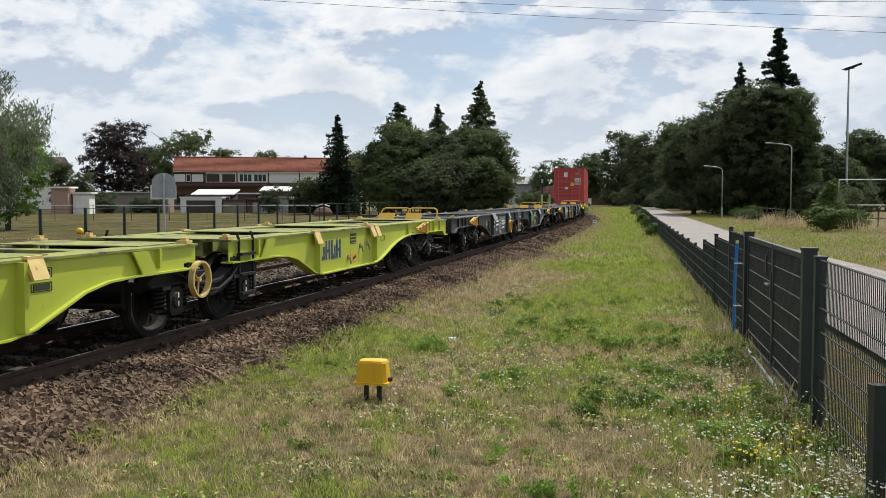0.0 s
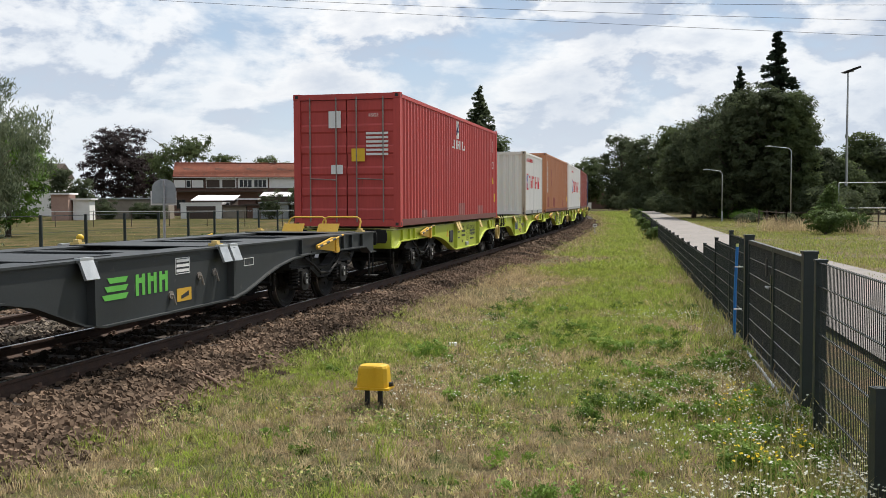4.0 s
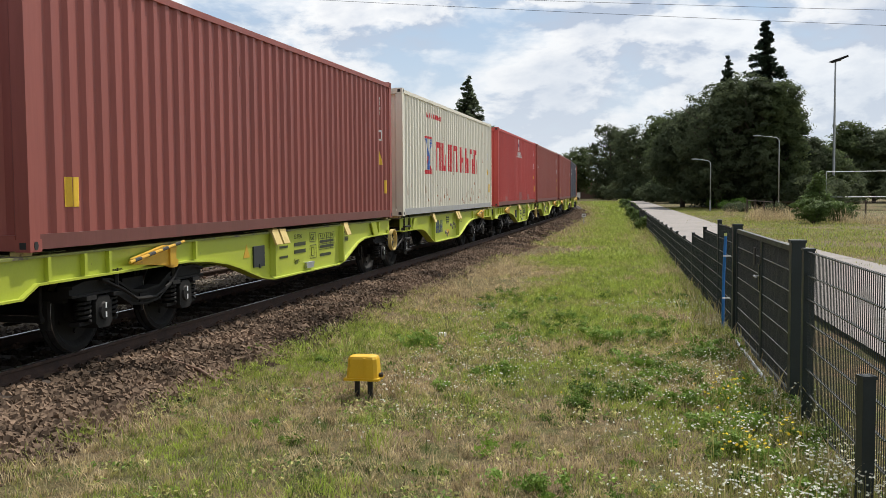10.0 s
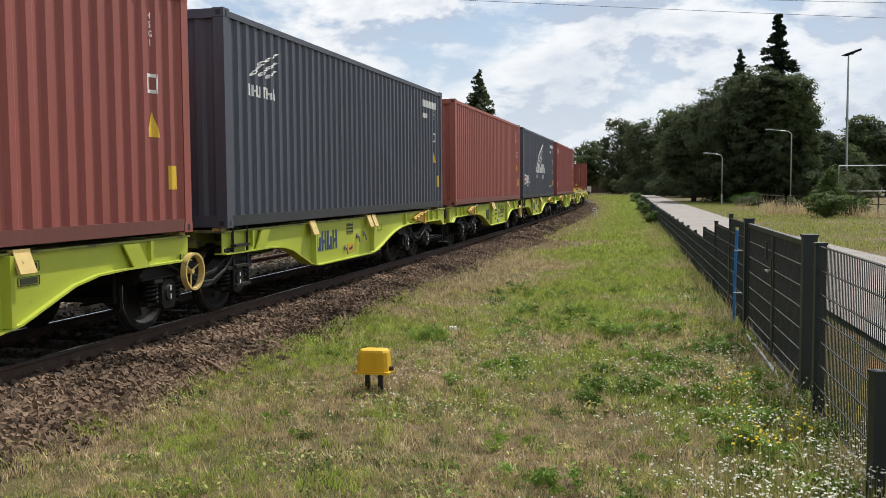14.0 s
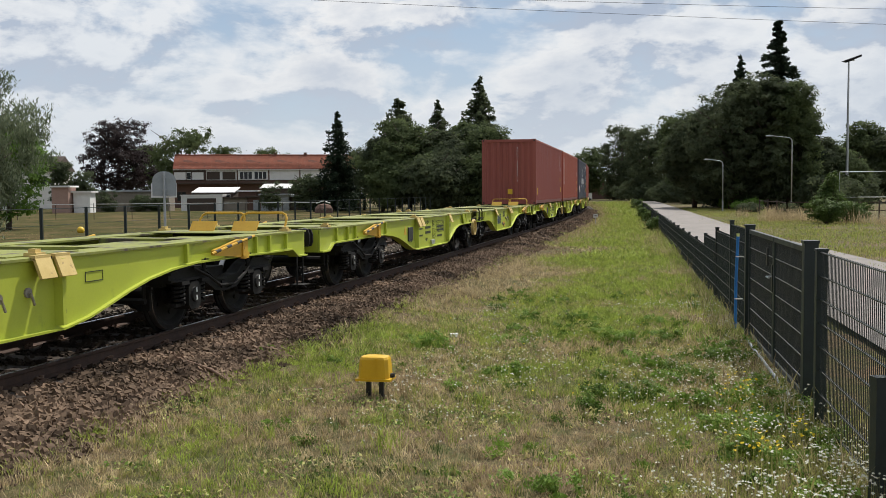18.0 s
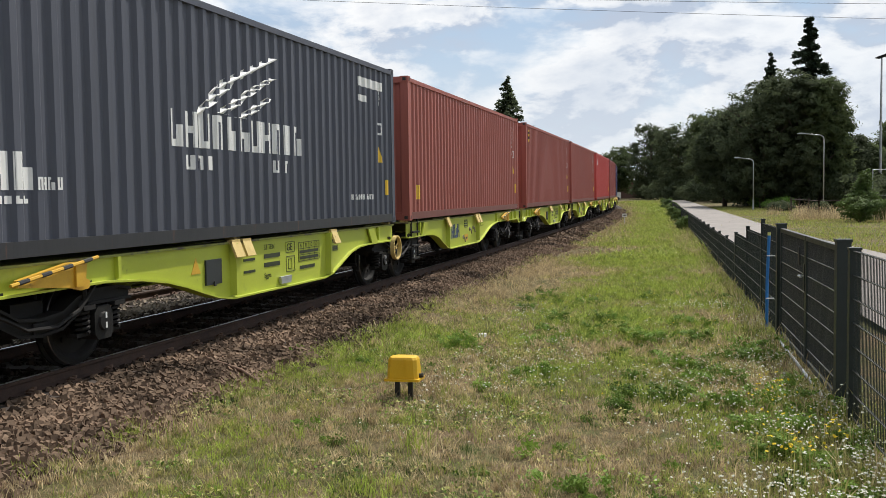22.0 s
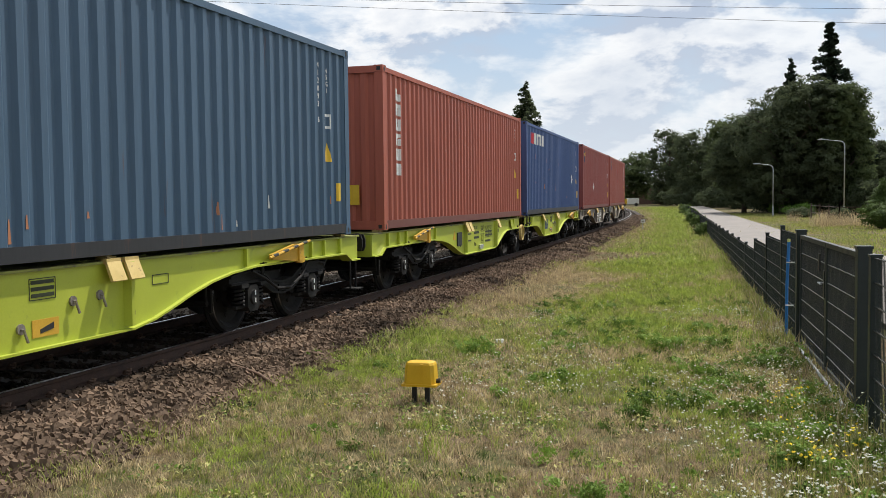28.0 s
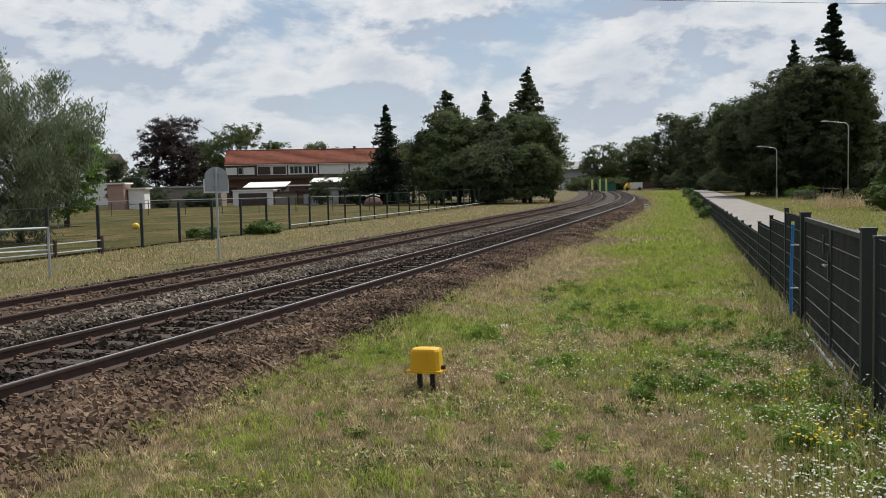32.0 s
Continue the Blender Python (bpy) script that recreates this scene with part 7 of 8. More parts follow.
    by_fence = [(3.67 + 0.2416 * (y - 8.17) + rng.normal(-0.12, 0.18), y, rng.uniform(0.8, 1.7)) for y in 4.5 + 60 * rng.random(230) ** 1.4]
    tufts("tall_fence_grass", by_fence, 9, "grass_dry", "tall dry stalks growing along the fence", 0.22, 9, 0.16, 0.006)
    tufts("fence_weeds", by_fence[:150], 10, "grass_olive", "green weeds at the foot of the fence", 0.17, 20, 0.14, 0.010)
    between = []
    for k in range(420):
        s = 14 + 120 * rng.random() ** 1.1
        x, y, _ = line(s, -1.95 + rng.normal(0, 0.22) - 0.5 * (s > 60))
        between.append((x, y, rng.uniform(0.6, 1.3)))
    tufts("grass_between_tracks", between[::2], 15, "grass_olive", "patchy grass growing between the two tracks", 0.09, 40, 0.22, 0.012)
    # white and yellow flowers, thickest towards the fence
    n = 4800
    y = 4.4 + 3.6 * rng.random(n) ** 1.1
    x = fence_x(y) - np.abs(rng.normal(0, 0.75, n)) + 0.05
    near = rng.random(n) < np.clip(0.22 + 0.9 * wave(x, y, 3.0, 12.0) + 0.5 * wave(x, y, 9.0, 13.0), 0, 0.9)
    x, y = x[near], y[near]
    flowers("white_flowers", x, y, 0.29, 0.0088, 20, "petal_white", "dense heads of small white flowers beside the fence")
    n = 5600
    y = 7.2 + 9.0 * rng.random(n)
    x = fence_x(y) - 0.1 - 3.9 * rng.random(n) ** 1.35
    near = rng.random(n) < np.clip(0.12 + 0.9 * wave(x, y, 1.6, 14.0) + 0.4 * wave(x, y, 6.0, 15.0), 0, 0.8)
    x, y = x[near], y[near]
    flowers("white_flowers", x, y, 0.16, 0.0082, 21, "petal_white", "small white meadow flowers beside the fence")
    n = 420
    y = 8 + 24 * rng.random(n) ** 1.2
    x = fence_x(y) - 5.2 * rng.random(n)
    flowers("white_flowers", x, y, 0.10, 0.0085, 22, "petal_white", "scattered small white meadow flowers")
    n = 90
    near = rng.integers(0, 4, n)
    x = np.array([2.69, 2.96, 2.55, 3.1])[near] + rng.normal(0, 0.11, n)
    y = np.array([7.1, 6.9, 6.5, 8.4])[near] + rng.normal(0, 0.12, n)
    flowers("yellow_flowers", x, y, 0.30, 0.0115, 23, "petal_yellow", "yellow tansy heads near the fence")
    n = 220
    y = 9 + 20 * rng.random(n)
    x = fence_x(y) - 5.0 * rng.random(n)
    flowers("yellow_flowers", x, y, 0.10, 0.010, 24, "petal_yellow", "scattered yellow meadow flowers")
    # beyond the tracks and the road
    far = []
    for k in range(900):
        s = -4 + 110 * rng.random() ** 1.2
        x, y, _ = line(s, -6.4 - 7.5 * rng.random())
        far.append((x, y, rng.uniform(0.6, 1.5)))
    tufts("far_verge_grass", far, 31, "grass_dry", "dry grass on the bank beyond the tracks", 0.075, 60, 0.6, 0.014)
    tufts("far_verge_green", far[1::2], 32, "grass_olive", "greener grass on the bank beyond the tracks", 0.08, 60, 0.6, 0.016)
    mead = []
    for k in range(420):
        x, y, _ = line(6 + 70 * rng.random(), -13.6 - 16 * rng.random() ** 1.4)
        mead.append((x, y, rng.uniform(0.6, 1.6)))
    tufts("meadow_grass", mead[::2], 36, "grass_olive", "thin dull grass in the meadow", 0.07, 60, 0.8, 0.02)
    tufts("meadow_straw", mead[1::2], 37, "grass_dead", "brown dry grass in the meadow", 0.07, 60, 0.9, 0.02)
    roadside = []
    for k in range(500):
        y = 22 + 85 * rng.random()
        roadside.append((fence_x(y) + 4.9 + 8 * rng.random() ** 1.3, y, rng.uniform(0.7, 1.5)))
    tufts("roadside_green", roadside, 34, "grass_olive", "short green grass along the road", 0.10, 60, 0.6, 0.018)
    tufts("roadside_grass", roadside[::2], 35, "grass_green", "fresh grass along the road", 0.10, 60, 0.6, 0.018)
    straw = [(x + rng.normal(0, 0.9), y + rng.normal(0, 1.2), rng.uniform(0.8, 1.5)) for x, y in ((27.2, 53), (24.3, 59), (26.5, 62), (28.0, 70), (29.5, 50)) for _ in range(8)]
    tufts("straw_stand", straw, 33, "grass_dry", "tall pale straw round the roadside bush", 0.62, 60, 0.3, 0.016)


def build_verge_things():
    hood = thing("trackside_housing", "yellow plastic trackside housing on two black legs in the grass", "housing")
    hood.matrix_basis = pose(-0.2, 9.28, GROUND, 0, 0, -14)
    for x in (-0.07, 0.06):
        part("leg", Geo().box(x - 0.022, x + 0.022, -0.02, 0.02, -0.1, 0.17), "black", hood, "black metal leg")
    part("base_flange", Geo().prism([(-0.165, -0.125), (0.165, -0.125), (0.175, -0.115), (0.175, 0.115), (0.165, 0.125), (-0.165, 0.125), (-0.175, 0.115), (-0.175, -0.115)], 0.168, 0.19, "z"), "housing", hood)
    g = Geo()
    rings = [(0.190, 0.152, 0.105), (0.30, 0.146, 0.099), (0.372, 0.140, 0.093), (0.394, 0.130, 0.083), (0.402, 0.10, 0.06)]
    for z, a, b in rings:
        c = 0.03
        g.v += [(-a + c, -b, z), (a - c, -b, z), (a, -b + c, z), (a, b - c, z), (a - c, b, z), (-a + c, b, z), (-a, b - c, z), (-a, -b + c, z)]
    for j in range(len(rings) - 1):
        g.f += [(j * 8 + q, j * 8 + (q + 1) % 8, (j + 1) * 8 + (q + 1) % 8, (j + 1) * 8 + q) for q in range(8)]
    g.f.append(tuple(range(len(g.v) - 8, len(g.v))))
    body = part("hood", g, "housing", hood)
    part("moulded_rib", Geo().prism([(0.02, -0.106), (0.045, -0.106), (0.04, -0.092), (0.025, -0.092)], 0.19, 0.385, "z"), "housing", body)
    part("catch", Geo().tube([(0.15, 0.0, 0.21), (0.19, 0.0, 0.215)], 0.022, 8), "black", hood)

    cable = thing("loose_cable", "brown cable lying over the ballast edge", "cable")
    part("sheath", Geo().tube([(-2.75, 11.2, -0.15), (-2.5, 10.95, -0.145), (-2.25, 10.65, -0.16), (-2.0, 10.4, -0.19), (-1.8, 10.15, -0.25)], 0.022, 7), "clip", cable, smooth=True)
    paper = thing("litter", "crumpled white scrap lying in the grass", "litter")
    part("scrap", Geo().prism([(0.74, 13.05), (0.80, 13.02), (0.86, 13.06), (0.83, 13.12), (0.76, 13.11)], GROUND + 0.0, GROUND + 0.045, "z"), "white", paper)
    peg = thing("short_post", "short dark post standing before the mesh fence", "post")
    part("upright", Geo().box(2.83, 2.91, 5.46, 5.54, GROUND - 0.2, 0.58).box(2.825, 2.915, 5.455, 5.545, 0.58, 0.60), "fence", peg)
    km = thing("marker_plate", "small white marker plate on a low post by the track", "sign")
    part("post", Geo().tube([(12.15, 57.5, GROUND - 0.1), (12.15, 57.5, 0.22)], 0.025, 6), "galv", km)
    plate = part("plate", Geo().box(12.02, 12.28, 57.46, 57.475, 0.13, 0.33), "white", km)
    part("plain_bar", Geo().box(12.07, 12.23, 57.452, 57.459, 0.20, 0.26), "black", plate)


# ---------------------------------------------------------------- beyond the tracks
def build_left_bank():
    # mesh fence of the meadow, parallel to the tracks
    fence = thing("meadow_fence", "dark post and wire fence along the meadow", "fence", kind="structure")
    prev = None
    for j in range(44):
        s = 14 + j * 2.55
        x, y, a = line(s, -12.9 - 0.02 * j)
        part("fence_post", Geo().box(x - 0.045, x + 0.045, y - 0.045, y + 0.045, GROUND - 0.1, GROUND + 1.58), "fence", fence)
        if prev:
            for z in (0.12, 0.55, 1.0, 1.55):
                part("fence_wire", Geo().tube([(*prev, GROUND + z), (x, y, GROUND + z)], 0.012 if z > 1.5 else 0.006, 5), "fence", fence)
        if prev and 10 < j < 36:
            part("low_rail", Geo().tube([(prev[0] + 0.07, prev[1] - 0.03, GROUND + 0.22), (x + 0.07, y - 0.03, GROUND + 0.22)], 0.03, 6), "shed", fence, "pale low rail")
        prev = (x, y)
    rail = thing("pipe_railing", "galvanised pipe railing at the crossing", "railing")
    p0, p1 = Vector((-9.55, 23.1, GROUND)), Vector((-12.4, 20.6, GROUND))
    for k in range(3):
        p = p0.lerp(p1, k / 2)
        part("post", Geo().tube([p - Vector((0, 0, 0.1)), p + Vector((0, 0, 1.18))], 0.035, 8), "galv", rail)
    for z in (0.62, 1.16):
        part("pipe", Geo().tube([p0 + Vector((0, 0, z)), p1 + Vector((0, 0, z))], 0.03, 8), "galv", rail)
    sign = thing("track_sign", "round-topped grey sign seen from behind on a post", "sign")
    sign.matrix_basis = pose(-6.45, 27.35, GROUND, 0, 0, 12)
    part("post", Geo().tube([(0, 0, -0.1), (0, 0, 2.62)], 0.035, 8), "galv", sign)
    o = [(-0.32, 1.95), (0.32, 1.95), (0.32, 2.35)] + [(0.32 * math.cos(k * math.pi / 10), 2.38 + 0.26 * math.sin(k * math.pi / 10)) for k in range(11)] + [(-0.32, 2.35)]
    part("plate", Geo().prism(o, 0.045, 0.06, "y"), "signback", sign)
    part("lower_plate", Geo().box(-0.36, 0.34, 0.065, 0.075, 1.90, 2.3), "white", sign, "white edge of a second plate")
    for z in (2.1, 2.45):
        part("clamp", Geo().box(-0.06, 0.06, -0.04, 0.045, z, z + 0.04), "galv", sign)
    ball = thing("yellow_ball", "yellow ball lying in the dry meadow", "ball")
    part("shell", Geo().lathe([(-0.19 * math.cos(k * math.pi / 10), 0.19 * math.sin(k * math.pi / 10)) for k in range(11)], (-16.2, 50.4, GROUND + 0.18), "z", 16), "yellow", ball, smooth=True)
    low = thing("low_rail_fence", "low weathered rail fence in the meadow", "fence")
    pts = [(-13.2, 27.0), (-12.0, 29.5), (-11.3, 31.6)]
    for x, y in pts:
        part("post", Geo().tube([(x, y, GROUND - 0.1), (x, y, GROUND + 0.55)], 0.06, 7), "timber", low)
    for (a, b), (c, d) in zip(pts[:-1], pts[1:]):
        for z in (0.15, 0.42):
            part("rail", Geo().tube([(a, b, GROUND + z), (c, d, GROUND + z)], 0.025, 6), "shed", low)
    field_rail = thing("white_field_rail", "pale tape fence across the back of the meadow", "fence")
    part("tape", Geo().box(-40, -6, 78.0, 78.03, GROUND + 1.25, GROUND + 1.30), "white", field_rail)
    for j in range(12):
        x = -39 + j * 3
        part("stake", Geo().tube([(x, 78.05, GROUND), (x, 78.05, GROUND + 1.35)], 0.03, 5), "timber", field_rail)


def window(parent, x0, x1, z0, z1, y, panes=1, material="render"):
    """A window in a wall that faces -y: frame proud of the wall, panes set back in it."""
    fr = Geo()
    fr.box(x0, x1, y - 0.06, y, z0, z0 + 0.08).box(x0, x1, y - 0.06, y, z1 - 0.08, z1)
    w = (x1 - x0) / panes
    for k in range(panes + 1):
        x = x0 + w * k
        fr.box(max(x0, x - 0.05), min(x1, x + 0.05), y - 0.058, y, z0 + 0.08, z1 - 0.08)
    ob = part("window", fr, material, parent, "white-framed window")
    for k in range(panes):
        part("pane", Geo().box(x0 + w * k + 0.05, x0 + w * (k + 1) - 0.05, y - 0.03, y - 0.02, z0 + 0.08, z1 - 0.08), "glass", ob)


def build_houses():
    yaw = math.degrees(math.atan2(148.6 - 145.3, 22.1))
    origin = pose(-32.9, 145.3, GROUND, 0, 0, yaw)
    width = 4.68
    styles = ("panels", "brown", "bays", "white", "white", "brown")
    for j, style in enumerate(styles):
        h = thing("terraced_house", f"two-storey terraced house with orange tiled roof and {'white' if style != 'brown' else 'brown'} upper band", "house", "terrace beyond the meadow")
        h.matrix_basis = origin @ pose(j * width, 0, 0)
        part("wall", Geo().box(0.0, width - 0.02, 0, 8.0, 0, 5.75), "brickwall", h)
        band = {"panels": "timber", "brown": "render", "bays": "render", "white": "render"}[style]
        part("upper_band", Geo().box(0.1, width - 0.1, -0.12, -0.004, 4.1, 5.6), band, h)
        if style == "panels":
            for x in (0.15, 2.75):
                part("panel", Geo().box(x, x + 1.65, -0.16, -0.125, 4.2, 5.3), "render", h)
            window(h, 1.95, 2.6, 4.2, 5.3, -0.125)
        elif style == "brown":
            for x in (0.2, 2.5):
                part("panel", Geo().box(x, x + 1.9, -0.16, -0.125, 4.2, 5.35), "timber", h)
        elif style == "bays":
            window(h, 0.35, 2.2, 4.2, 5.4, -0.125, 3)
            window(h, 2.5, 4.35, 4.2, 5.4, -0.125, 3)
        for x in (0.5, 2.7):
            window(h, x, x + 1.3, 1.0, 2.4, -0.004, 2, "timber")
        part("balcony_slab", Geo().box(0.05, width - 0.05, -1.1, -0.125, 3.55, 3.72), "timber", h, "dark slab under the upper band")
        part("gutter", Geo().box(0, width - 0.02, -0.45, -0.28, 5.62, 5.76), "render", h)
        roof = Geo().prism([(-0.45, 5.70), (4.0, 7.85), (8.45, 5.70), (8.45, 5.85), (4.0, 8.02), (-0.45, 5.85)], 0, width - 0.01, "x")
        rf = part("roof", roof, "roof", h)
        ridge = part("ridge_tiles", Geo().tube([(0, 4.0, 8.03), (width - 0.01, 4.0, 8.03)], 0.10, 6), "roof", rf)
        rows = Geo()
        for k in range(12):
            t = (k + 0.5) / 12
            y, z = -0.45 + 4.45 * t, 5.85 + 2.17 * t
            rows.box(0, width - 0.012, y - 0.03, y + 0.03, z, z + 0.035)
        part("tile_course", rows, "roof", rf, "overlapping courses of clay tiles")
        if j in (3, 4):
            part("chimney", Geo().box(0.9, 1.3, 3.8, 4.2, 7.7, 8.35).box(0.86, 1.34, 3.76, 4.24, 8.35, 8.42), "brickwall", h)

    def shed(x0, x1, y, z, depth, wall, roof, label, door=None, roof_high=0.18, over=0.25, rise=0.0):
        s = thing("garden_shed", label, "shed", "sheds along the meadow")
        part("wall", Geo().box(x0, x1, y, y + depth, GROUND, z), wall, s)
        if rise:
            part("roof", Geo().prism([(y - over, z + 0.004), (y + depth + over, z + rise), (y + depth + over, z + rise + 0.09), (y - over, z + 0.094)], x0 - over, x1 + over, "x"), roof, s)
            part("gable", Geo().prism([(y + 0.02, z), (y + depth, z + rise - 0.03), (y + depth, z)], x0 + 0.01, x1 - 0.01, "x"), wall, s)
        else:
            part("roof", Geo().box(x0 - over, x1 + over, y - over, y + depth + over, z + 0.004, z + roof_high), roof, s)
        if door:
            a, b, top, mat = door
            part("door", Geo().box(a, b, y - 0.06, y - 0.004, GROUND, top), mat, s)
        return s

    s = shed(-24.3, -19.6, 118.0, 1.9, 4, "timber", "render", "low shed with a sloping white roof and small windows", rise=0.62)
    window(s, -22.3, -19.9, 1.0, 1.7, 118.0 - 0.004, 3)
    shed(-19.0, -16.9, 119.0, 2.0, 4, "brickwall", "render", "small brick shed with a pale roof edge")
    shed(-16.1, -12.1, 118.0, 2.35, 4, "timber", "render", "brown shed with a bright sloping white roof", rise=0.55)
    shed(-25.2, -20.4, 115.0, 1.55, 4, "render", "render", "white garage with a dark door", (-24.5, -21.1, 1.25, "timber"), 0.14, 0.1)
    shed(-20.3, -17.6, 115.5, 1.2, 3, "tanwall", "timber", "tan outbuilding behind the meadow")
    shed(-17.5, -15.5, 115.5, 1.3, 3, "brickwall", "timber", "dark outbuilding behind the meadow", (-16.8, -16.1, 1.0, "shed"))
    shed(-15.4, -12.2, 112.0, 1.55, 4, "shed", "shed", "grey sheet-metal shed with flat roof")
    # the black door panel stands in for the shade inside the open front
    shed(-12.1, -4.0, 112.5, 1.35, 4, "timber", "shed", "long dark open-fronted shelter", (-11.2, -4.6, 1.1, "black"))
    shed(-35.5, -26.6, 115.0, 2.1, 3, "tanwall", "shed", "long low grey-brown wall with a pale coping", roof_high=0.16)
    shed(-37.4, -35.6, 107.0, 2.6, 2.5, "pinkwall", "render", "small pink-brown brick outbuilding")
    shed(-35.4, -33.6, 108.0, 2.0, 2.0, "render", "render", "small white rendered outbuilding")
    h = thing("white_house", "white house with a dark pitched roof behind the willow", "house")
    part("wall", Geo().box(-58, -49.6, 143, 151, GROUND, 5.3), "render", h)
    part("roof", Geo().prism([(142.5, 5.3), (147, 7.6), (151.5, 5.3)], -58.4, -49.2, "x"), "timber", h)
    window(h, -52.5, -50.5, 3.2, 4.6, 143 - 0.004, 2)
    window(h, -56.5, -54.0, 3.2, 4.6, 143 - 0.004, 2)
    for j, (x, y, hh, w) in enumerate(((-33.0, 112, 2.4, 2.6), (-29.5, 113, 2.0, 2.8), (-27.6, 113.2, 1.9, 2.4), (-13.8, 108, 3.4, 3.0))):
        bush(x, y, hh, w, "leaf_dark", 60 + j, "dark shrub before the garden wall", 1500, 0.16)
    arch = thing("rubble_heap", "brown heap under a pale cover by the shelter", "heap")
    part("heap", Geo().lathe([(0.0, 0.95), (0.5, 0.9), (0.85, 0.6), (1.0, 0.0)], (-7.0, 96.0, GROUND), "z", 12), "brickwall", arch)
    part("cover", Geo().tube([(-7.7, 95.2, 0.75), (-7.0, 95.1, 0.98), (-6.3, 95.2, 0.75)], 0.06, 6), "white", arch)


M["tanwall"] = surface("tan_rendered_wall", (0.22, 0.19, 0.15), (0.30, 0.26, 0.21), 2, 0.85)
M["pinkwall"] = surface("pink_brick_wall", (0.33, 0.21, 0.17), (0.42, 0.28, 0.23), 3, 0.85)
M["greenbox"] = surface("green_container_paint", (0.02, 0.12, 0.08), (0.03, 0.16, 0.11), 3, 0.5)


def street_lamp(x, y, high, reach, turn, label):
    lamp = thing("street_lamp", label, "street lamp", "street lamps along the road")
    lamp.matrix_basis = pose(x, y, GROUND, 0, 0, turn)
    part("base", Geo().tube([(0, 0, -0.1), (0, 0, 1.0)], 0.075, 8), "galv", lamp)
    part("pole", Geo().tube([(0, 0, 1.0), (0, 0, high - 0.4), (-0.06, 0, high - 0.15), (-0.3, 0, high), (-reach, 0, high + 0.12)], 0.05, 8, 0.03), "galv", lamp, smooth=True)
    part("lamp_head", Geo().prism([(-reach - 0.62, high + 0.12), (-reach - 0.5, high + 0.08), (-reach + 0.02, high + 0.09), (-reach + 0.05, high + 0.16), (-reach - 0.3, high + 0.2), (-reach - 0.6, high + 0.16)], -0.1, 0.1, "y"), "galv", lamp)


def build_right_side():
    street_lamp(33.0, 78.3, 6.3, 1.9, 14, "grey street lamp with a long arm over the road")
    street_lamp(30.9, 89.0, 4.75, 1.4, 14, "grey street lamp standing before the wood")
    street_lamp(20.1, 33.2, 5.62, 1.5, 8, "grey street lamp beside the road")
    mast = thing("floodlight_mast", "tall grey floodlight mast of a sports field", "floodlight mast")
    mast.matrix_basis = pose(47.7, 99.1, GROUND)
    part("pole", Geo().tube([(0, 0, 0), (0, 0, 8), (0, 0, 15.4)], 0.16, 10, 0.08), "galv", mast)
    part("bracket", Geo().tube([(-0.6, 0, 15.3), (0.6, 0, 15.5)], 0.06, 6), "galv", mast)
    part("floodlight", Geo().prism([(-0.7, 15.35), (-0.2, 15.25), (1.3, 15.85), (1.25, 16.05), (-0.2, 15.55)], -0.25, 0.25, "y"), "soot", mast)
    net = thing("ball_stop_frame", "thin pale frame of a ball stop net", "frame")
    for x, y in ((42.8, 90.4), (50, 87.0), (57, 83.7)):
        part("upright", Geo().tube([(x, y, GROUND), (x, y, 3.4)], 0.05, 6), "galv", net)
    for z in (3.38, 0.95):
        part("crossbar", Geo().tube([(42.8, 90.4, z), (57, 83.7, z)], 0.045, 6), "galv", net)
    fence = thing("field_fence", "dark rail fence round the sports field", "fence", kind="structure")
    pts = [(27.5 + 2.6 * k, 66 - 1.4 * k) for k in range(10)] 
    pts2 = [(27.5 + 0.9 * k, 66 + 4.0 * k) for k in range(4)]
    for run_ in (pts, pts2):
        for x, y in run_:
            part("post", Geo().box(x - 0.04, x + 0.04, y - 0.04, y + 0.04, GROUND - 0.1, GROUND + 1.25), "timber", fence)
        for (a, b), (c, d) in zip(run_[:-1], run_[1:]):
            for z in (1.1, 0.55):
                part("rail", Geo().tube([(a, b, GROUND + z), (c, d, GROUND + z)], 0.03, 5), "timber", fence)
    for j, (x, y, h, w) in enumerate(((31.5, 84, 0.9, 2.6), (34.5, 92, 1.2, 3.6), (29.6, 71, 1.0, 2.2), (36, 100, 2.0, 4))):
        bush(x, y, h, w, "leaf_bush" if j % 2 else "leaf_dark", 90 + j, "scrubby undergrowth at the wood's edge", 1600, 0.15)
    for j, y in enumerate((46.0, 58.0, 71.0, 84.0, 99.0, 116.0)):
        bush(fence_x(y) - 0.1, y, 0.42 + 0.006 * y, 0.30 + 0.012 * y, "leaf_scrub", 110 + j, "bramble grown over the low fence", 900, 0.12)
    # undergrowth that closes the wood
    for j in range(22):
        t = j / 21
        x, y = 38.5 + 10 * t + 2.5 * math.sin(j * 2.1), 92 + 128 * t
        bush(x + 4, y, 3.6, 8.0, "leaf_dark", 140 + j, "dense dark undergrowth of the wood", 1500, 0.30)
    for j in range(7):
        bush(46 + j * 6.0, 104 + 3 * math.sin(j * 1.9), 3.8, 8.5, "leaf_dark", 170 + j, "dense hedge behind the sports field", 1500, 0.30)
    # wires high over the line
    for k, (a, b) in enumerate((((-15.28, 68.31, 15.69), (32.89, 61.79, 12.42)), ((-6.85, 69.66, 16.05), (32.88, 61.8, 13.42)), ((9.32, 69.38, 16.15), (32.86, 61.81, 14.45)))):
        wire = thing("overhead_wire", "thin power line wire crossing the sky", "wire", "power line wires")
        a, b = Vector(a), Vector(b)
        d = b - a
        pts = [a + d * (u / 10) - Vector((0, 0, 0.10 * (1 - ((u / 10 - 0.5) * 2) ** 2))) for u in range(-12, 23)]
        part("cable", Geo().tube(pts, 0.014, 4), "soot", wire)


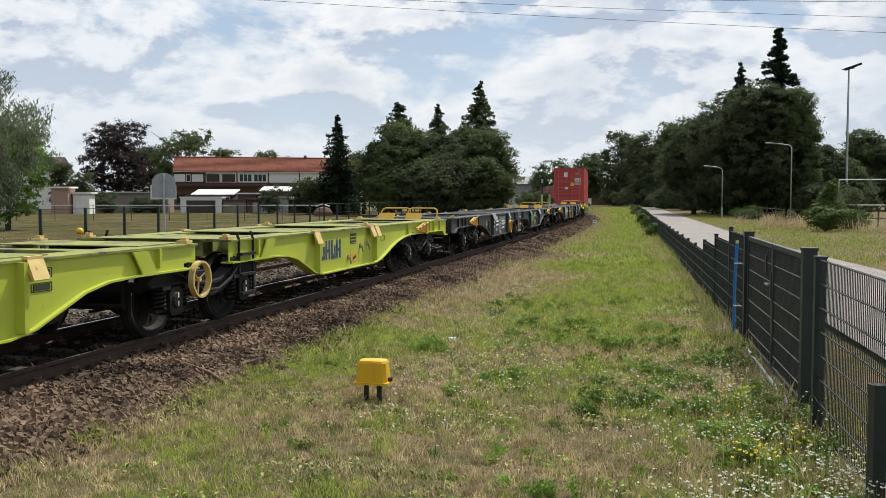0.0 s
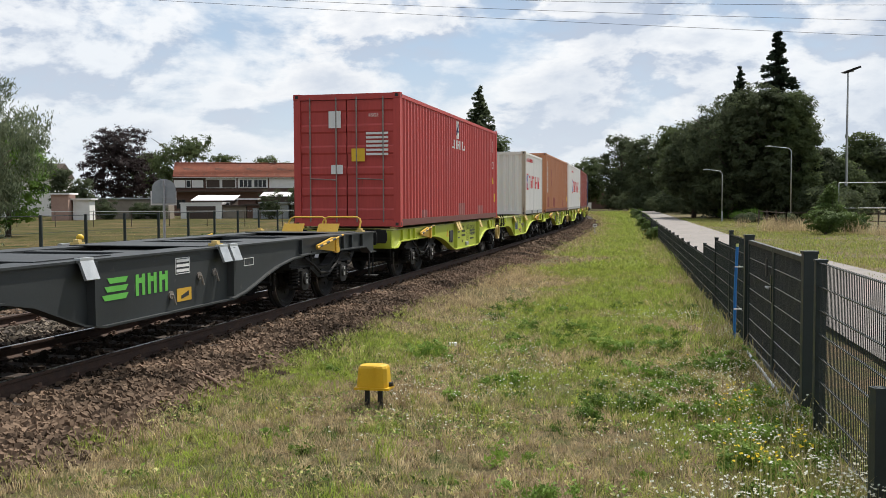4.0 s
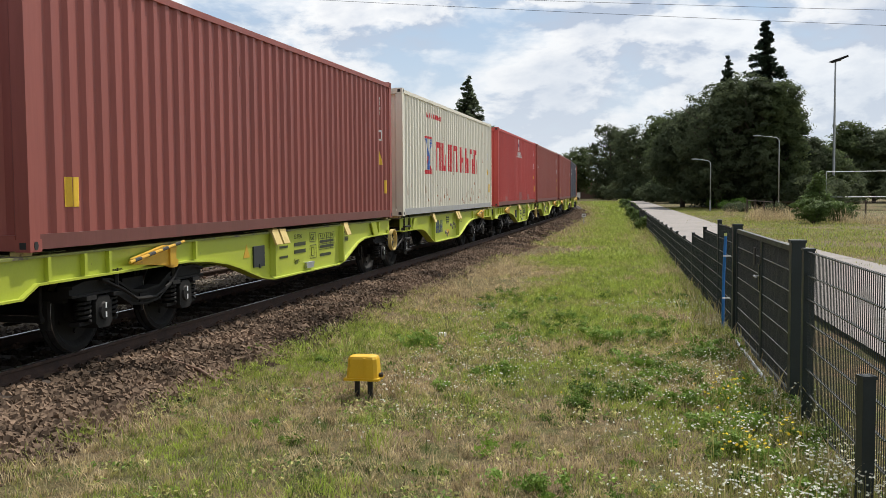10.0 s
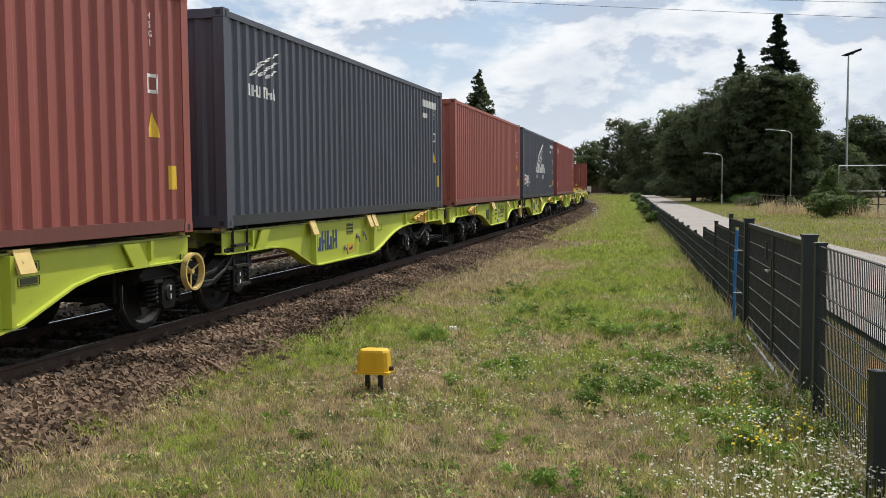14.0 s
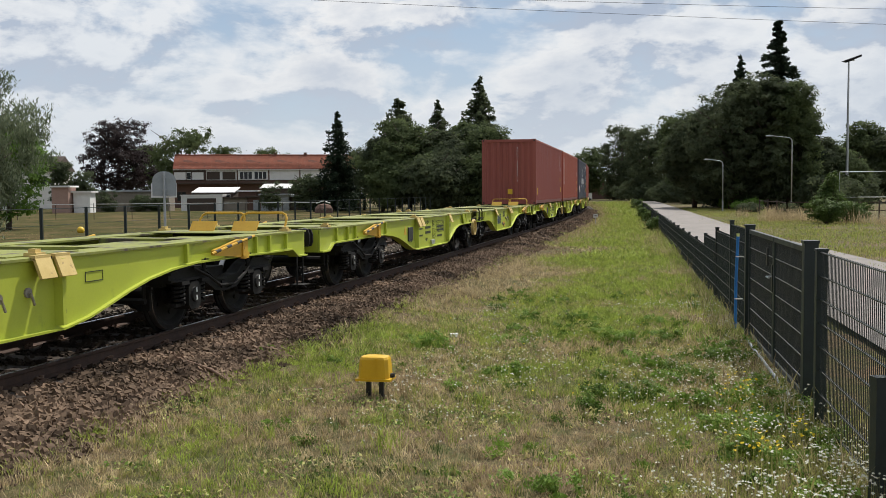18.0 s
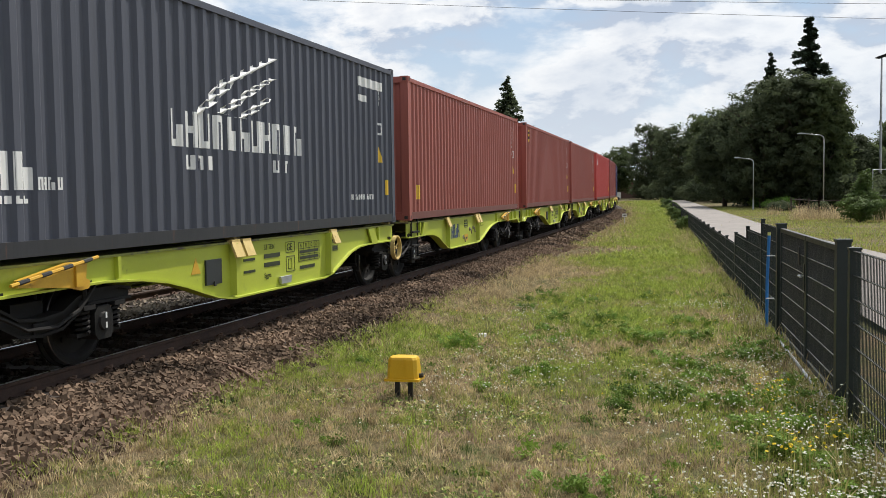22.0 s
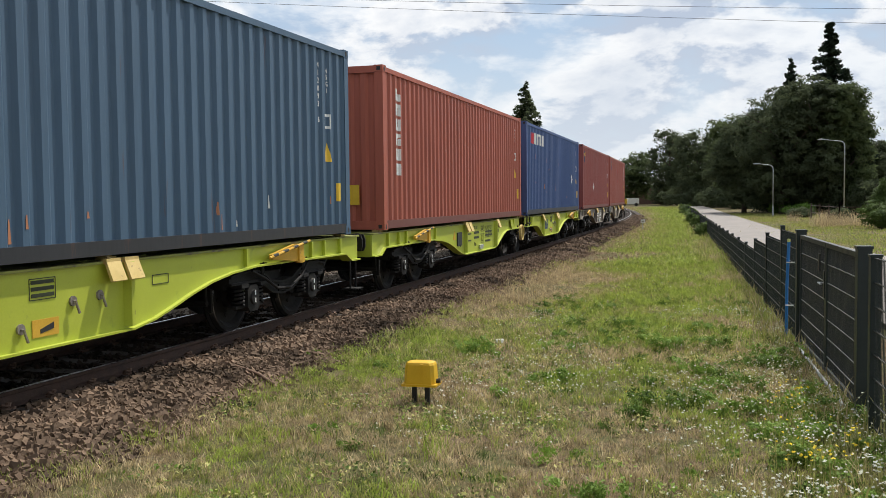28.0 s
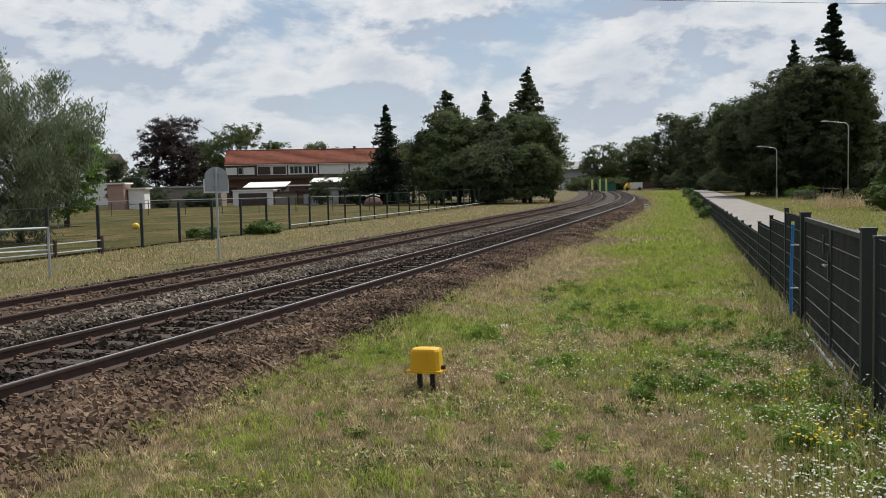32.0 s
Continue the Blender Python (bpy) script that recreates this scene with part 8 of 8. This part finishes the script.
def build_distance():
    hall = thing("industrial_hall", "long grey industrial hall with a gabled roof in the distance", "hall")
    part("wall", Geo().box(33, 60, 258, 280, GROUND, 5.2), "shed", hall)
    part("roof", Geo().prism([(257, 5.2), (269, 7.4), (281, 5.2)], 32.5, 60.5, "x"), "roofgrey", hall)
    part("gable", Geo().prism([(37, 6.1), (38.5, 7.9), (40.0, 6.1)], 257.2, 266, "y"), "roofgrey", hall)
    hall2 = thing("brick_hall", "red brick hall with a dark roof beside the line", "hall")
    part("wall", Geo().box(44, 64, 240, 254, GROUND, 4.3), "brickwall", hall2)
    part("roof", Geo().prism([(239, 4.3), (247, 6.9), (255, 4.3)], 43.5, 64.5, "x"), "roofgrey", hall2)
    sig = thing("railway_signal", "black signal head on a banded post beside the track", "railway signal")
    sig.location = (26.1, 168.0, GROUND)
    part("post", Geo().tube([(0, 0, 0), (0, 0, 4.2)], 0.14, 8), "black", sig)
    part("band", Geo().tube([(0, 0, 0.6), (0, 0, 2.4)], 0.17, 8), "paleyellow", sig, "pale yellow band")
    part("head", Geo().prism([(-0.45, 4.1), (0.45, 4.1), (0.5, 5.0), (0.3, 5.5), (-0.3, 5.5), (-0.5, 5.0)], -0.1, 0.1, "y"), "black", sig)
    part("lens", Geo().box(-0.16, 0.16, -0.14, -0.11, 4.4, 5.1), "galv", sig)
    pst = thing("marker_post", "pale yellow marker post beside the signal", "post")
    for x in (27.6, 28.7):
        part("board", Geo().box(x, x + 0.35, 170, 170.1, GROUND, 2.2), "paleyellow", pst)
    skip = thing("green_skip", "green steel skip beside the line", "skip")
    part("tub", Geo().prism([(30.6, GROUND), (33.2, GROUND), (33.5, 1.35), (30.3, 1.35)], 186, 189, "y"), "greenbox", skip)
    part("rim", Geo().box(30.25, 33.55, 185.9, 189.1, 1.355, 1.45), "greenbox", skip)
    van = thing("delivery_van", "small white van with a yellow front parked by the hall", "van")
    van.location = (38.6, 197, GROUND)
    part("body", Geo().prism([(-0.2, 0.4), (2.3, 0.4), (2.3, 1.65), (0.0, 1.65)], 0, 1.7, "y"), "white", van)
    part("cab", Geo().prism([(-1.3, 0.4), (-0.21, 0.4), (-0.21, 1.5), (-0.7, 1.5), (-1.15, 0.95)], 0.05, 1.65, "y"), "yellow", van)
    for x in (-0.8, 1.7):
        part("wheel", Geo().lathe([(-0.02, 0), (-0.02, 0.35), (0.2, 0.35), (0.2, 0)], (x, 0, 0.35), "y", 14), "black", van)
    for j, (x, y, h, w) in enumerate(((28.5, 205, 3.4, 7), (33, 210, 3.8, 7), (37.5, 206, 3.0, 6), (22, 215, 6, 9), (16, 200, 7, 9), (10, 180, 8, 9))):
        bush(x, y, h, w, "leaf_oak", 200 + j, "green shrubs beside the distant hall", 1500, 0.28)


M["roofgrey"] = surface("grey_metal_roof", (0.16, 0.17, 0.18), (0.26, 0.27, 0.28), 2, 0.6)
M["paleyellow"] = surface("pale_yellow_paint", (0.60, 0.62, 0.20), (0.70, 0.72, 0.26), 4, 0.5)


def run(t):
    """How far along the track the reference container's leading end is, t seconds into the clip."""
    u = t - 16.0
    return ((((2.47325e-06 * u - 3.808238e-05) * u - 4.14148e-06) * u - 0.01322447) * u - 15.88464337) * u - 143.6873876


SHORT = {-8: -106.35, -7: -93.25, -6: -79.45, -5: -67.29, -4: -53.40, -3: -41.20}   # the leading wagons, of which the slate ones are shorter


def slot(k):
    return SHORT[k] if k in SHORT else (k // 2) * PAIR + (k % 2) * PITCH


def ride(at, length, z):
    """Rows for a thing whose leading end lies at metres behind the reference."""
    rows = []
    for j in range(65):
        t = j * 0.5
        s = at + run(t)
        x, y, _ = line(s)
        x2, y2, _ = line(s + length)
        rows.append((t, pose(x, y, z, 0, 0, math.degrees(math.atan2(-(x2 - x), y2 - y)))))
    return rows


def axles():
    return [o for o in scene.objects if o.name.split(".")[0] == "wheelset"]


def motions():
    for ob, at, length, z in RIDERS:
        walk(ob, ride(at, length, z))
    # every wheelset turns with the way that the train has run; those of one place on a bogie share the same turning
    turning = {}
    for ax in axles():
        at = round(ax.location.y, 3)
        if at not in turning:
            walk(ax, [(j / FPS, pose(*ax.location, math.degrees((run(j / FPS) - run(0)) / 0.46) % 360.0)) for j in range(int(SECONDS * FPS) + 1)])
            turning[at] = ax.animation_data
        else:
            ax.rotation_mode = "QUATERNION"
            ax.animation_data_create().action = turning[at].action
            ax.animation_data.action_slot = turning[at].action_slot


build_ground()
build_meadow()
build_track()
build_road()
build_fence()
build_gate()
build_trees()
build_left_bank()
build_houses()
build_right_side()
build_distance()
build_verge_things()
build_train()
build_cover()
motions()
